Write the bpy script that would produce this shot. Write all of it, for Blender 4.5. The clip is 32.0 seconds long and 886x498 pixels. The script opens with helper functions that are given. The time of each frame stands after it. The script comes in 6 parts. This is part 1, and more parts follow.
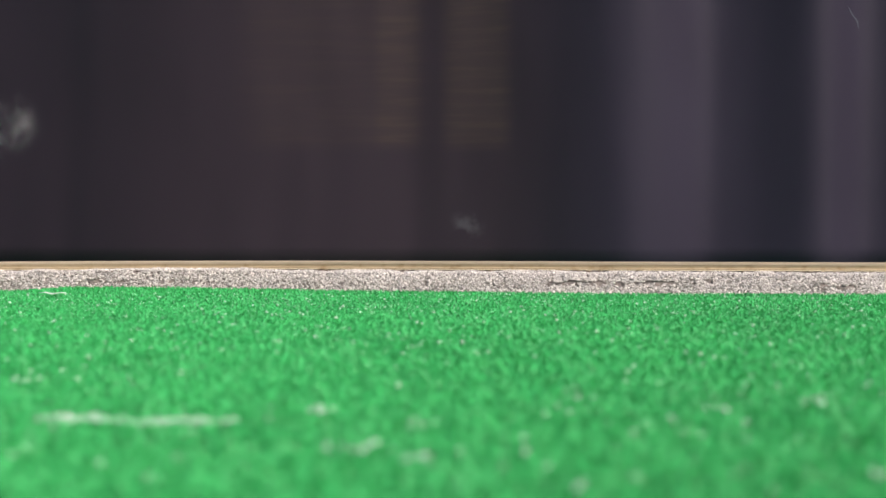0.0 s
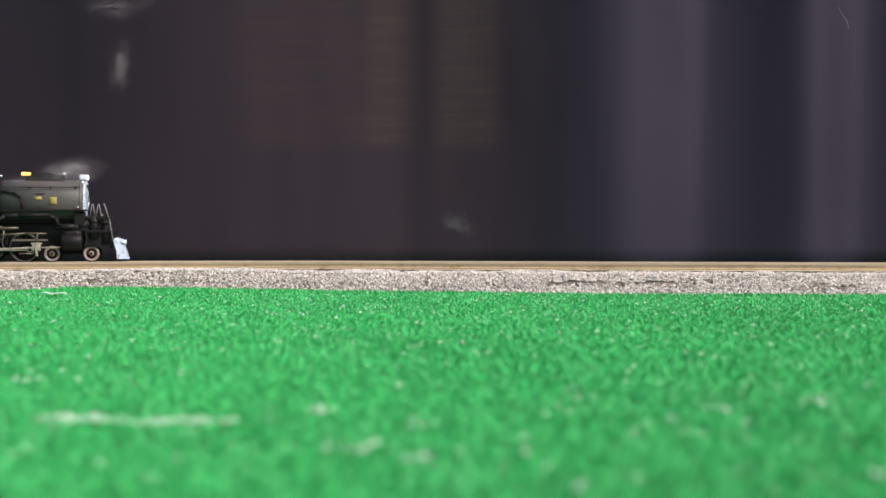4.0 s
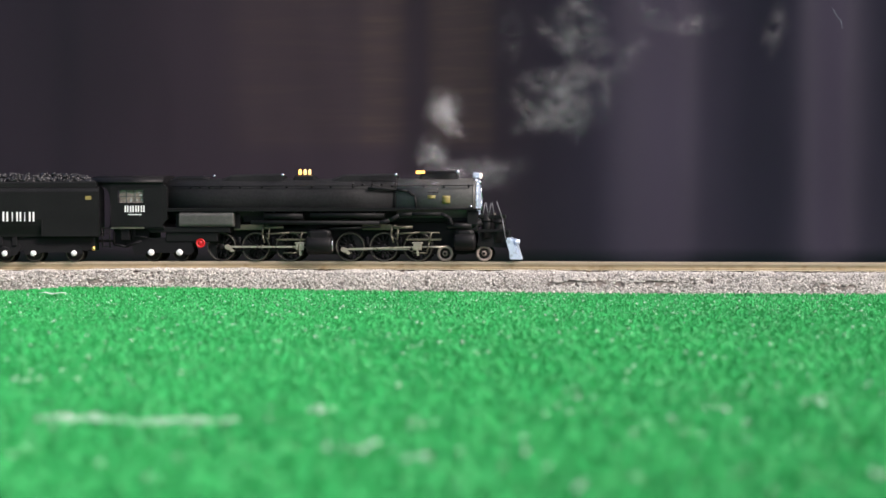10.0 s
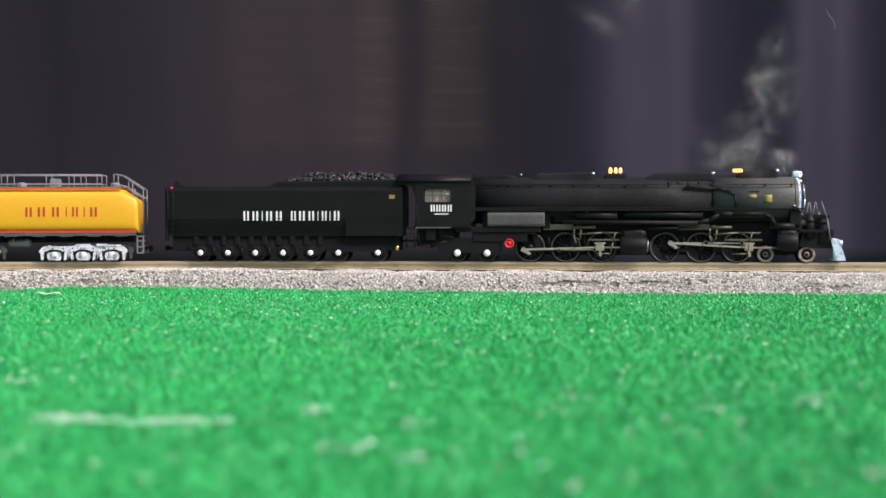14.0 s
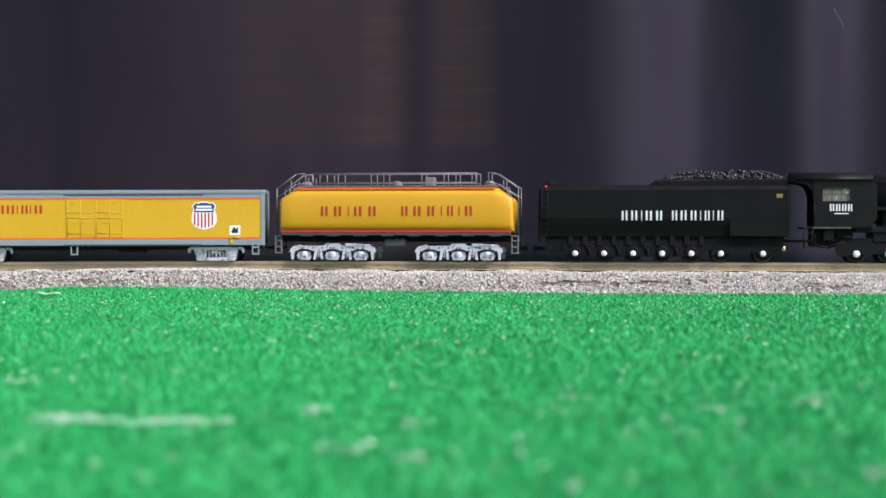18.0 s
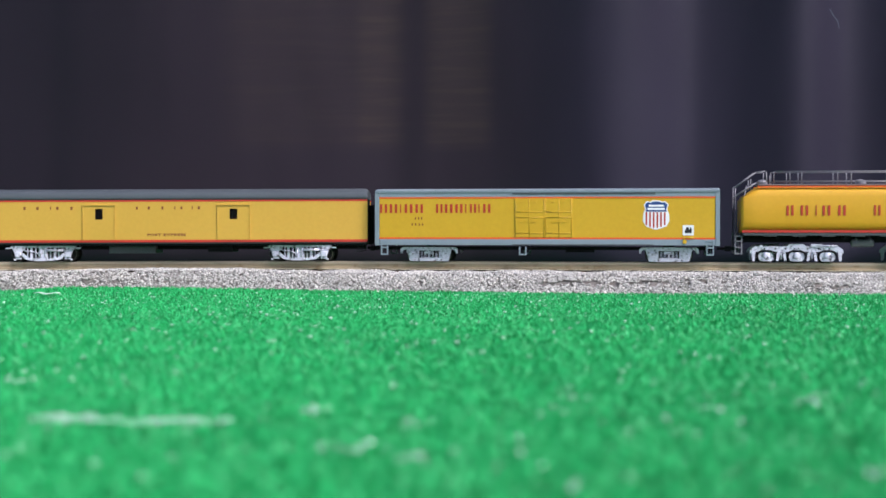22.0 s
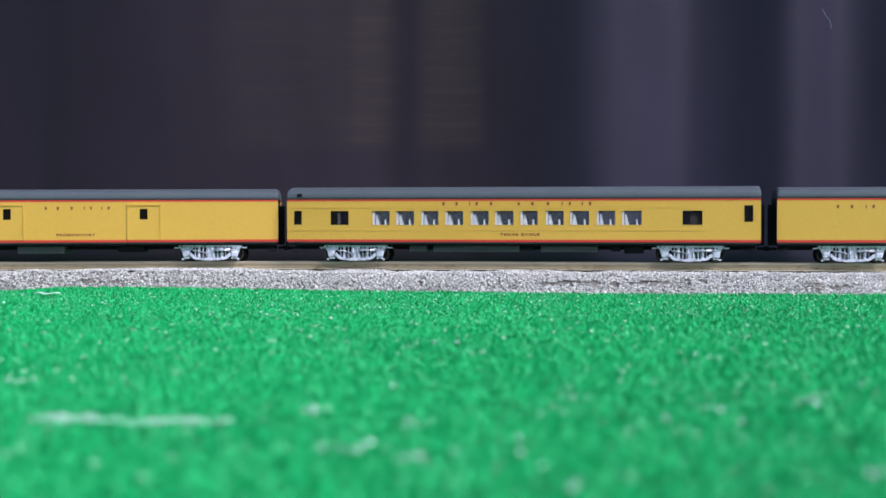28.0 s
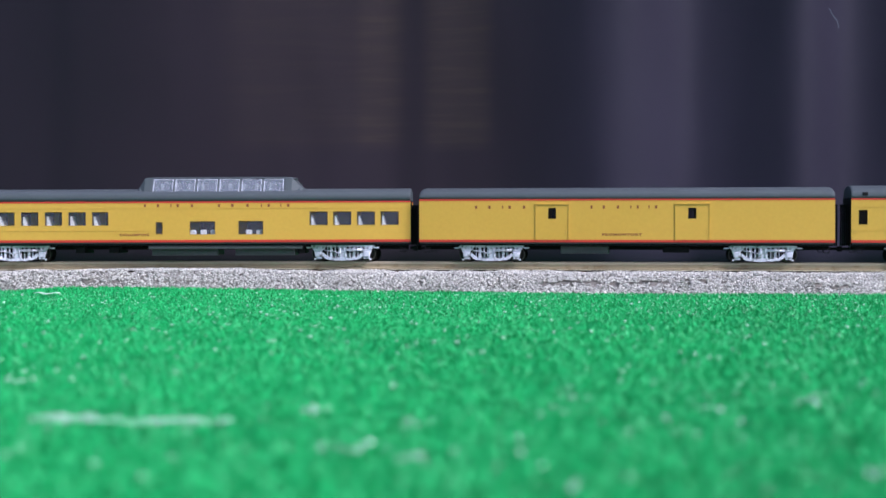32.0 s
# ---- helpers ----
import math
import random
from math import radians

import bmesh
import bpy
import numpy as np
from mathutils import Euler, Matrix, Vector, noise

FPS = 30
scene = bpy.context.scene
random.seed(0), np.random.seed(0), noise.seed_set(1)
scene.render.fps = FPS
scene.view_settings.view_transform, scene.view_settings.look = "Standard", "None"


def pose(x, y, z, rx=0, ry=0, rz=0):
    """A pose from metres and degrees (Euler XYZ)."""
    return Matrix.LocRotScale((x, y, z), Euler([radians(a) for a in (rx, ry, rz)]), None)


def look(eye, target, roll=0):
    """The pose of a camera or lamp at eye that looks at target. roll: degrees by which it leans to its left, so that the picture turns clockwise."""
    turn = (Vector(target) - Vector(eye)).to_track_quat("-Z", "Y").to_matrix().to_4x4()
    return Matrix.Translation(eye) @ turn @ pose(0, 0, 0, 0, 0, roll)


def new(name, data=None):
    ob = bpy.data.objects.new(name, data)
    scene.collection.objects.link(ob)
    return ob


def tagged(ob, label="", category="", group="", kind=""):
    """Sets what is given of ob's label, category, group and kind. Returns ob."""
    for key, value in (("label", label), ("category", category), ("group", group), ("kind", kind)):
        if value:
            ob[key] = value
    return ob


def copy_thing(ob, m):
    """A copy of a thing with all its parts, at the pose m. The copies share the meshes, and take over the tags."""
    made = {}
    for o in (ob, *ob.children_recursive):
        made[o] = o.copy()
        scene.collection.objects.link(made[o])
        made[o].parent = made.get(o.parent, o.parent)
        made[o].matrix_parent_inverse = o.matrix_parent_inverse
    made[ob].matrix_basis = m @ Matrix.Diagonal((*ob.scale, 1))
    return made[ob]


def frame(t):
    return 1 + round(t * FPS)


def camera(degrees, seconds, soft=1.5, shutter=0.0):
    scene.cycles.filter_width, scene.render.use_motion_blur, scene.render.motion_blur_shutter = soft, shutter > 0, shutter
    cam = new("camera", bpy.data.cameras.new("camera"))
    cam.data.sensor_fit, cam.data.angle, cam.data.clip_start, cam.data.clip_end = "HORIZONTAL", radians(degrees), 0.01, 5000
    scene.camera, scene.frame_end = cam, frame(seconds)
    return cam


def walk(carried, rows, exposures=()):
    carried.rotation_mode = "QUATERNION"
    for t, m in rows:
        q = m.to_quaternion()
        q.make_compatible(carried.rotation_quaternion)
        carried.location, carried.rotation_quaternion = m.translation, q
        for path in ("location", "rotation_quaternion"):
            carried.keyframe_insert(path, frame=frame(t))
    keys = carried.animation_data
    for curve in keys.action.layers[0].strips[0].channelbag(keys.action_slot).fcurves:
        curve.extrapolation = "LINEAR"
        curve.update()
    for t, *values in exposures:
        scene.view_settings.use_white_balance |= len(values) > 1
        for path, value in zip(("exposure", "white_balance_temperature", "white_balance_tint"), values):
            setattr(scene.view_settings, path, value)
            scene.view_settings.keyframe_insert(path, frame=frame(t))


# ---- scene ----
# A model railway: a steam engine with a yellow train passes on a gently curving
# ballasted track between a green turf mat and a dark hanging cloth.

# ---- camera ----
LENS = 33.56
EYE_Z = 0.0386          # lens above the turf
RAIL_Z = 0.0170         # reference height of the vehicles above the turf
SINK = -0.8             # rail top below that, millimetres
TILT = 90 - 0.9034
cam = camera(LENS, 32.0, soft=1.6)
PAN = [(0.0, 0.209), (10.0, 0.209), (10.6, 0.14), (11.2, 0.077), (12.0, 0.07), (12.6, 0.0), (20.0, 0.0), (32.0, 0.0)]
LIGHT_ROWS = [(0.0, 0.38, 6800, 20), (8.0, 0.39, 6700, 20), (11.5, 0.39, 6600, 19), (14.0, 0.43, 6500, 18), (16.5, 0.38, 6300, 18.5), (20.0, 0.33, 6000, 19), (25.0, 0.315, 5650, 20), (29.0, 0.31, 5480, 17.5), (32.0, 0.31, 5500, 21)]
walk(cam, [(t, pose(0, 0, EYE_Z, TILT, 0, a)) for t, a in PAN], LIGHT_ROWS)
scene.cycles.transparent_max_bounces = 64
cam.data.dof.use_dof = True
cam.data.dof.focus_distance = 0.93
cam.data.dof.aperture_fstop = 16.0

# ---- light ----
SUN_EL, SUN_AZ = 43.0, 52.0     # height, and turn from behind the camera to its right
world = bpy.data.worlds.new("world")
scene.world = world
world.use_nodes = True
wn = world.node_tree.nodes
sky = wn.new("ShaderNodeTexSky")
sky.sky_type = "NISHITA"
sky.sun_disc = False
sky.sun_elevation = radians(SUN_EL)
sky.sun_rotation = radians(180 - SUN_AZ)
sky.air_density, sky.dust_density = 1.0, 3.0
wn["Background"].inputs["Strength"].default_value = 0.13
world.node_tree.links.new(sky.outputs[0], wn["Background"].inputs["Color"])
sun = new("sun", bpy.data.lights.new("sun", "SUN"))
sun.data.energy, sun.data.angle, sun.data.color = 3.7, radians(22), (1.0, 0.96, 0.9)
sd = Vector((math.sin(radians(SUN_AZ)) * math.cos(radians(SUN_EL)), -math.cos(radians(SUN_AZ)) * math.cos(radians(SUN_EL)), math.sin(radians(SUN_EL))))
sun.matrix_basis = look(sd * 5, (0, 0, 0))


# ---- materials ----
def nodes_of(name):
    m = bpy.data.materials.new(name)
    m.use_nodes = True
    return m, m.node_tree, m.node_tree.nodes["Principled BSDF"]


def mat(name, col, rough=0.5, metal=0.0, vary=0.15, coarse=60.0, fine=900.0, bump=0.0, spec=0.5, rand=0.0, island=0.0, wear=None, coat=0.0):
    """Procedural surface: two scales of tone, optional bump, piece-to-piece change and wear."""
    m, nt, b = nodes_of(name)
    n, l = nt.nodes, nt.links
    tc = n.new("ShaderNodeTexCoord")
    a = n.new("ShaderNodeTexNoise")
    a.inputs["Scale"].default_value, a.inputs["Detail"].default_value = coarse, 4
    f = n.new("ShaderNodeTexNoise")
    f.inputs["Scale"].default_value, f.inputs["Detail"].default_value = fine, 3
    for q in (a, f):
        l.new(tc.outputs["Object"], q.inputs["Vector"])
    mx = n.new("ShaderNodeMath")
    mx.operation = "ADD"
    l.new(a.outputs[0], mx.inputs[0])
    l.new(f.outputs[0], mx.inputs[1])
    mr = n.new("ShaderNodeMapRange")
    mr.inputs[1].default_value, mr.inputs[2].default_value = 0.6, 1.4
    mr.inputs[3].default_value, mr.inputs[4].default_value = 1 - vary, 1 + vary
    l.new(mx.outputs[0], mr.inputs[0])
    val = mr.outputs[0]
    if rand or island:
        info = n.new("ShaderNodeObjectInfo" if rand else "ShaderNodeNewGeometry")
        rr = n.new("ShaderNodeMapRange")
        k = rand or island
        rr.inputs[3].default_value, rr.inputs[4].default_value = 1 - k, 1 + k
        l.new(info.outputs["Random" if rand else "Random Per Island"], rr.inputs[0])
        mu = n.new("ShaderNodeMath")
        mu.operation = "MULTIPLY"
        l.new(val, mu.inputs[0])
        l.new(rr.outputs[0], mu.inputs[1])
        val = mu.outputs[0]
    hs = n.new("ShaderNodeHueSaturation")
    hs.inputs["Color"].default_value = (*col, 1)
    l.new(val, hs.inputs["Value"])
    out = hs.outputs[0]
    if wear:
        wcol, wscale, lo, hi = wear
        w = n.new("ShaderNodeTexNoise")
        w.inputs["Scale"].default_value, w.inputs["Detail"].default_value = wscale, 6
        l.new(tc.outputs["Object"], w.inputs["Vector"])
        wr = n.new("ShaderNodeMapRange")
        wr.inputs[1].default_value, wr.inputs[2].default_value = lo, hi
        l.new(w.outputs[0], wr.inputs[0])
        mix = n.new("ShaderNodeMixRGB")
        mix.inputs[2].default_value = (*wcol, 1)
        l.new(wr.outputs[0], mix.inputs[0])
        l.new(out, mix.inputs[1])
        out = mix.outputs[0]
    l.new(out, b.inputs["Base Color"])
    rm = n.new("ShaderNodeMapRange")
    rm.inputs[1].default_value, rm.inputs[2].default_value = 0.3, 0.7
    rm.inputs[3].default_value, rm.inputs[4].default_value = max(rough - 0.08, 0.02), min(rough + 0.08, 1)
    l.new(a.outputs[0], rm.inputs[0])
    l.new(rm.outputs[0], b.inputs["Roughness"])
    b.inputs["Metallic"].default_value = metal
    b.inputs["Specular IOR Level"].default_value = spec
    b.inputs["Coat Weight"].default_value = coat
    if bump:
        bp = n.new("ShaderNodeBump")
        bp.inputs["Strength"].default_value, bp.inputs["Distance"].default_value = bump, 0.0004
        l.new(f.outputs[0], bp.inputs["Height"])
        l.new(bp.outputs[0], b.inputs["Normal"])
    return m


YELLOW = mat("armour_yellow_paint", (0.56, 0.335, 0.045), 0.38, vary=0.05, coarse=25, fine=500, spec=0.4)
TANK_YELLOW = mat("tank_yellow_paint", (0.62, 0.325, 0.012), 0.42, vary=0.05, coarse=25, fine=500, spec=0.45)
BOX_YELLOW = mat("reefer_yellow_paint", (0.57, 0.345, 0.014), 0.4, vary=0.06, coarse=30, fine=500, spec=0.4)
RED = mat("red_stripe_paint", (0.48, 0.038, 0.02), 0.4, vary=0.06)
ORANGE = mat("orange_stripe_paint", (0.70, 0.11, 0.015), 0.4, vary=0.06)
LETTER_RED = mat("red_lettering_paint", (0.42, 0.035, 0.015), 0.45, vary=0.06)
LETTER_BROWN = mat("brown_lettering_paint", (0.20, 0.055, 0.014), 0.5, vary=0.08)
WHITE = mat("white_paint", (0.8, 0.8, 0.8), 0.45, vary=0.04)
SHIELD_BLUE = mat("blue_paint", (0.013, 0.05, 0.20), 0.45, vary=0.05)
BLACK_PRINT = mat("black_print", (0.015, 0.015, 0.016), 0.5)
GREY_ROOF = mat("grey_roof_paint", (0.070, 0.081, 0.088), 0.55, vary=0.1, coarse=40, spec=0.15)
BOX_GREY = mat("light_grey_car_paint", (0.22, 0.27, 0.30), 0.45, vary=0.08, coarse=40, spec=0.4)
UNDER = mat("dark_underframe", (0.008, 0.008, 0.009), 0.65, vary=0.2, bump=0.2, spec=0.12)
UNDER_GREY = mat("grey_underframe", (0.060, 0.068, 0.070), 0.6, vary=0.2, bump=0.2)
SILVER = mat("silver_truck_paint", (0.68, 0.67, 0.75), 0.36, metal=0.25, vary=0.2, coarse=200, fine=2000, bump=0.3, wear=((0.07, 0.07, 0.075), 420, 0.53, 0.70))
WHEEL = mat("dark_wheel_steel", (0.016, 0.015, 0.014), 0.6, metal=0.0, vary=0.2, spec=0.15)
TYRE = mat("dull_olive_tyre", (0.055, 0.052, 0.040), 0.45, metal=0.2, vary=0.25, coarse=200)
LOCO_BLACK = mat("engine_black_paint", (0.0095, 0.0095, 0.010), 0.45, vary=0.3, coarse=80, fine=800, bump=0.15, spec=0.13)
BOILER = mat("boiler_dark_grey_paint", (0.0138, 0.0142, 0.0148), 0.55, vary=0.6, coarse=45, fine=700, bump=0.35, spec=0.09)
GRAPHITE = mat("graphite_smokebox_paint", (0.066, 0.066, 0.061), 0.46, vary=0.3, coarse=70, fine=900, bump=0.3, spec=0.35)
TENDER_BLACK = mat("tender_black_paint", (0.0075, 0.0078, 0.0082), 0.45, vary=0.2, coarse=50, fine=600, bump=0.08, spec=0.13)
DULL_GREY = mat("dull_grey_jacket", (0.060, 0.060, 0.055), 0.5, vary=0.45, coarse=90, bump=0.2)
ROD = mat("rod_steel", (0.42, 0.375, 0.31), 0.32, metal=0.6, vary=0.15, coarse=200)
OLIVE_ROD = mat("olive_valve_gear", (0.10, 0.092, 0.064), 0.42, metal=0.3, vary=0.2, coarse=200)
CHROME = mat("bright_plated_metal", (0.78, 0.82, 0.88), 0.16, metal=1.0, vary=0.05)
# silvery headlamp; on pilot and smokebox front this pale blue paints sky glare
SILVER_GLARE = mat("pale_plated_casting", (0.56, 0.66, 0.80), 0.3, metal=0.3, vary=0.12, coarse=300)
BRASS = mat("polished_brass", (0.9, 0.62, 0.2), 0.14, metal=1.0, vary=0.06)
SIGN_RED = mat("signal_red_paint", (0.55, 0.01, 0.012), 0.4)
YELLOW_PLATE = mat("yellow_plate", (0.22, 0.18, 0.05), 0.5)
PILOT_RIM = mat("tan_wheel_rim", (0.27, 0.22, 0.19), 0.45, metal=0.2, vary=0.2, coarse=300)
CAB_TAN = mat("tan_cab_fittings", (0.42, 0.34, 0.30), 0.6, vary=0.35, coarse=260)
COAL = mat("coal", (0.018, 0.018, 0.019), 0.28, vary=0.4, fine=2500, bump=0.4, spec=0.4, island=0.35)
SEAT = mat("cream_seat_plastic", (0.86, 0.85, 0.82), 0.5, vary=0.06)
INTERIOR = mat("grey_interior", (0.50, 0.48, 0.52), 0.6, vary=0.1)
RAIL = mat("weathered_nickel_rail", (0.35, 0.28, 0.17), 0.45, metal=0.2, vary=0.16, coarse=40, fine=1500, wear=((0.22, 0.15, 0.07), 160, 0.52, 0.75))
# lighter than the web: the highlight line along the foot, put into its colour
RAIL_FOOT = mat("bright_rail_foot", (0.60, 0.54, 0.38), 0.4, metal=0.3, vary=0.2, coarse=40, wear=((0.25, 0.19, 0.11), 120, 0.5, 0.7))
RAIL_HEAD = mat("worn_rail_head", (0.46, 0.38, 0.27), 0.4, metal=0.3, vary=0.12, coarse=60)
TIE = mat("brown_sleeper", (0.10, 0.065, 0.035), 0.7, vary=0.25, bump=0.3, rand=0.2)
RAILING = mat("grey_handrail_paint", (0.17, 0.165, 0.18), 0.45, vary=0.1)
GRIT = mat("grey_ballast_grit", (0.48, 0.462, 0.425), 0.85, vary=0.25, coarse=70, fine=2500, bump=0.3, island=0.42, spec=0.2)
# darker than the grit: shade in the gaps between stones, put into the colour
BED = mat("ballast_bed", (0.20, 0.18, 0.16), 0.9, vary=0.4, coarse=120, fine=1500, bump=1.0, spec=0.2)
MAT_BASE = mat("turf_backing", (0.012, 0.25, 0.066), 0.9, vary=0.3, coarse=50, fine=900, bump=0.6, spec=0.2)
BLADE = mat("green_turf_fibre", (0.021, 0.380, 0.102), 0.48, vary=0.16, coarse=11, fine=160, island=0.25, spec=0.36)
FLECK = mat("pale_fleck", (0.44, 0.60, 0.48), 0.6, vary=0.15, island=0.3)
THREAD = mat("pale_frayed_strip", (0.40, 0.58, 0.44), 0.8, vary=0.25, coarse=150, fine=2500, bump=0.6)
FLOOR = mat("bare_floor", (0.16, 0.14, 0.12), 0.85, vary=0.3, coarse=3, fine=60, bump=0.4)


# haze: milky grey base that also stands for sky reflected in the panes
def glass(name, tint=(0.8, 0.85, 0.9), clear=0.76, haze=0.06):
    m, nt, b = nodes_of(name)
    n, l = nt.nodes, nt.links
    tr = n.new("ShaderNodeBsdfTransparent")
    tr.inputs[0].default_value = (*tint, 1)
    mx = n.new("ShaderNodeMixShader")
    mx.inputs[0].default_value = 1 - clear
    b.inputs["Base Color"].default_value = (haze * 0.9, haze * 0.95, haze * 1.1, 1)
    b.inputs["Roughness"].default_value = 0.06
    l.new(tr.outputs[0], mx.inputs[1])
    l.new(b.outputs[0], mx.inputs[2])
    l.new(mx.outputs[0], n["Material Output"].inputs[0])
    return m


PANE = glass("window_glass", (0.94, 0.95, 0.97), 0.85, 0.16)
DARK_PANE = glass("dark_window_glass", (0.5, 0.5, 0.52), 0.8, 0.02)
CAB_PANE = glass("cab_glass", (0.9, 0.92, 0.9), 0.93)
DOME_PANE = glass("dome_glass", (0.88, 0.90, 0.92), 0.62, 0.34)


def lamp_glow(name, col, power):
    m, nt, b = nodes_of(name)
    b.inputs["Base Color"].default_value = (*col, 1)
    b.inputs["Emission Color"].default_value = (*col, 1)
    b.inputs["Emission Strength"].default_value = power
    return m


AMBER = lamp_glow("amber_lamp_lens", (1.0, 0.5, 0.1), 2.2)
LAMP_WHITE = lamp_glow("headlamp_lens", (1.0, 0.88, 0.74), 1.3)
TAIL_RED = lamp_glow("red_lamp_lens", (0.6, 0.03, 0.10), 0.25)


def cloth_material():
    """Dark cloth with a fine weave; a slatted view showing through it is painted into its colour."""
    m, nt, b = nodes_of("dark_curtain_cloth")
    n, l = nt.nodes, nt.links
    tc = n.new("ShaderNodeTexCoord")
    sp = n.new("ShaderNodeSeparateXYZ")
    l.new(tc.outputs["Object"], sp.inputs[0])

    def step(sock, a, b2):
        r = n.new("ShaderNodeMapRange")
        r.interpolation_type = "SMOOTHSTEP"
        r.inputs[1].default_value, r.inputs[2].default_value = a, b2
        l.new(sock, r.inputs[0])
        return r.outputs[0]

    def mul(p, q, op="MULTIPLY"):
        r = n.new("ShaderNodeMath")
        r.operation = op
        for i, v in enumerate((p, q)):
            if isinstance(v, float):
                r.inputs[i].default_value = v
            else:
                l.new(v, r.inputs[i])
        return r.outputs[0]

    def patch(x0, x1, soft, amount):
        return mul(mul(step(sp.outputs[0], x0 - soft, x0 + soft), step(sp.outputs[0], x1 + soft, x1 - soft)), amount)

    # tan slats that only show through the cloth, painted into its colour
    low = step(sp.outputs[2], 0.094, 0.108)
    slat_view = mul(mul(patch(-0.158, -0.02, 0.018, 0.4), patch(-0.055, -0.022, 0.006, 0.5), "ADD"), patch(-0.002, 0.047, 0.008, 0.9), "ADD")
    mp = n.new("ShaderNodeMapping")
    mp.inputs["Scale"].default_value = (14, 14, 190)
    l.new(tc.outputs["Object"], mp.inputs[0])
    st = n.new("ShaderNodeTexNoise")
    st.inputs["Scale"].default_value, st.inputs["Detail"].default_value = 1.0, 4
    l.new(mp.outputs[0], st.inputs["Vector"])
    streak = step(st.outputs[0], 0.42, 0.72)
    fac = mul(mul(slat_view, low), mul(mul(streak, 0.5), 0.42, "ADD"))
    big = n.new("ShaderNodeTexNoise")
    big.inputs["Scale"].default_value, big.inputs["Detail"].default_value = 9, 5
    l.new(tc.outputs["Object"], big.inputs["Vector"])
    ramp = n.new("ShaderNodeMixRGB")
    ramp.inputs[1].default_value, ramp.inputs[2].default_value = (0.0180, 0.0152, 0.0268, 1), (0.0262, 0.0226, 0.0392, 1)
    l.new(big.outputs[0], ramp.inputs[0])
    mix = n.new("ShaderNodeMixRGB")
    mix.inputs[2].default_value = (0.051, 0.036, 0.034, 1)
    # browner left half paints the absence of the right folds' bluish sky sheen
    left_brown = n.new("ShaderNodeMixRGB")
    left_brown.inputs[2].default_value = (0.0302, 0.0208, 0.0268, 1)
    l.new(patch(-0.75, 0.09, 0.06, 0.75), left_brown.inputs[0])
    l.new(ramp.outputs[0], left_brown.inputs[1])
    l.new(fac, mix.inputs[0])
    l.new(left_brown.outputs[0], mix.inputs[1])
    # a pale rubbed mark low on the cloth
    rub = n.new("ShaderNodeMixRGB")
    rub.inputs[2].default_value = (0.10, 0.095, 0.11, 1)
    blot = n.new("ShaderNodeTexNoise")
    blot.inputs["Scale"].default_value, blot.inputs["Detail"].default_value = 90, 5
    l.new(tc.outputs["Object"], blot.inputs["Vector"])
    tall = mul(step(sp.outputs[2], 0.024, 0.036), step(sp.outputs[2], 0.052, 0.040))
    l.new(mul(mul(patch(0.006, 0.026, 0.006, 0.45), tall), step(blot.outputs[0], 0.4, 0.7)), rub.inputs[0])
    l.new(mix.outputs[0], rub.inputs[1])
    l.new(rub.outputs[0], b.inputs["Base Color"])
    b.inputs["Roughness"].default_value = 0.55
    b.inputs["Specular IOR Level"].default_value = 0.12
    wv = n.new("ShaderNodeTexNoise")
    wv.inputs["Scale"].default_value = 1600
    l.new(tc.outputs["Object"], wv.inputs["Vector"])
    bp = n.new("ShaderNodeBump")
    bp.inputs["Strength"].default_value, bp.inputs["Distance"].default_value = 0.4, 0.0005
    l.new(wv.outputs[0], bp.inputs["Height"])
    l.new(bp.outputs[0], b.inputs["Normal"])
    return m


CLOTH = cloth_material()


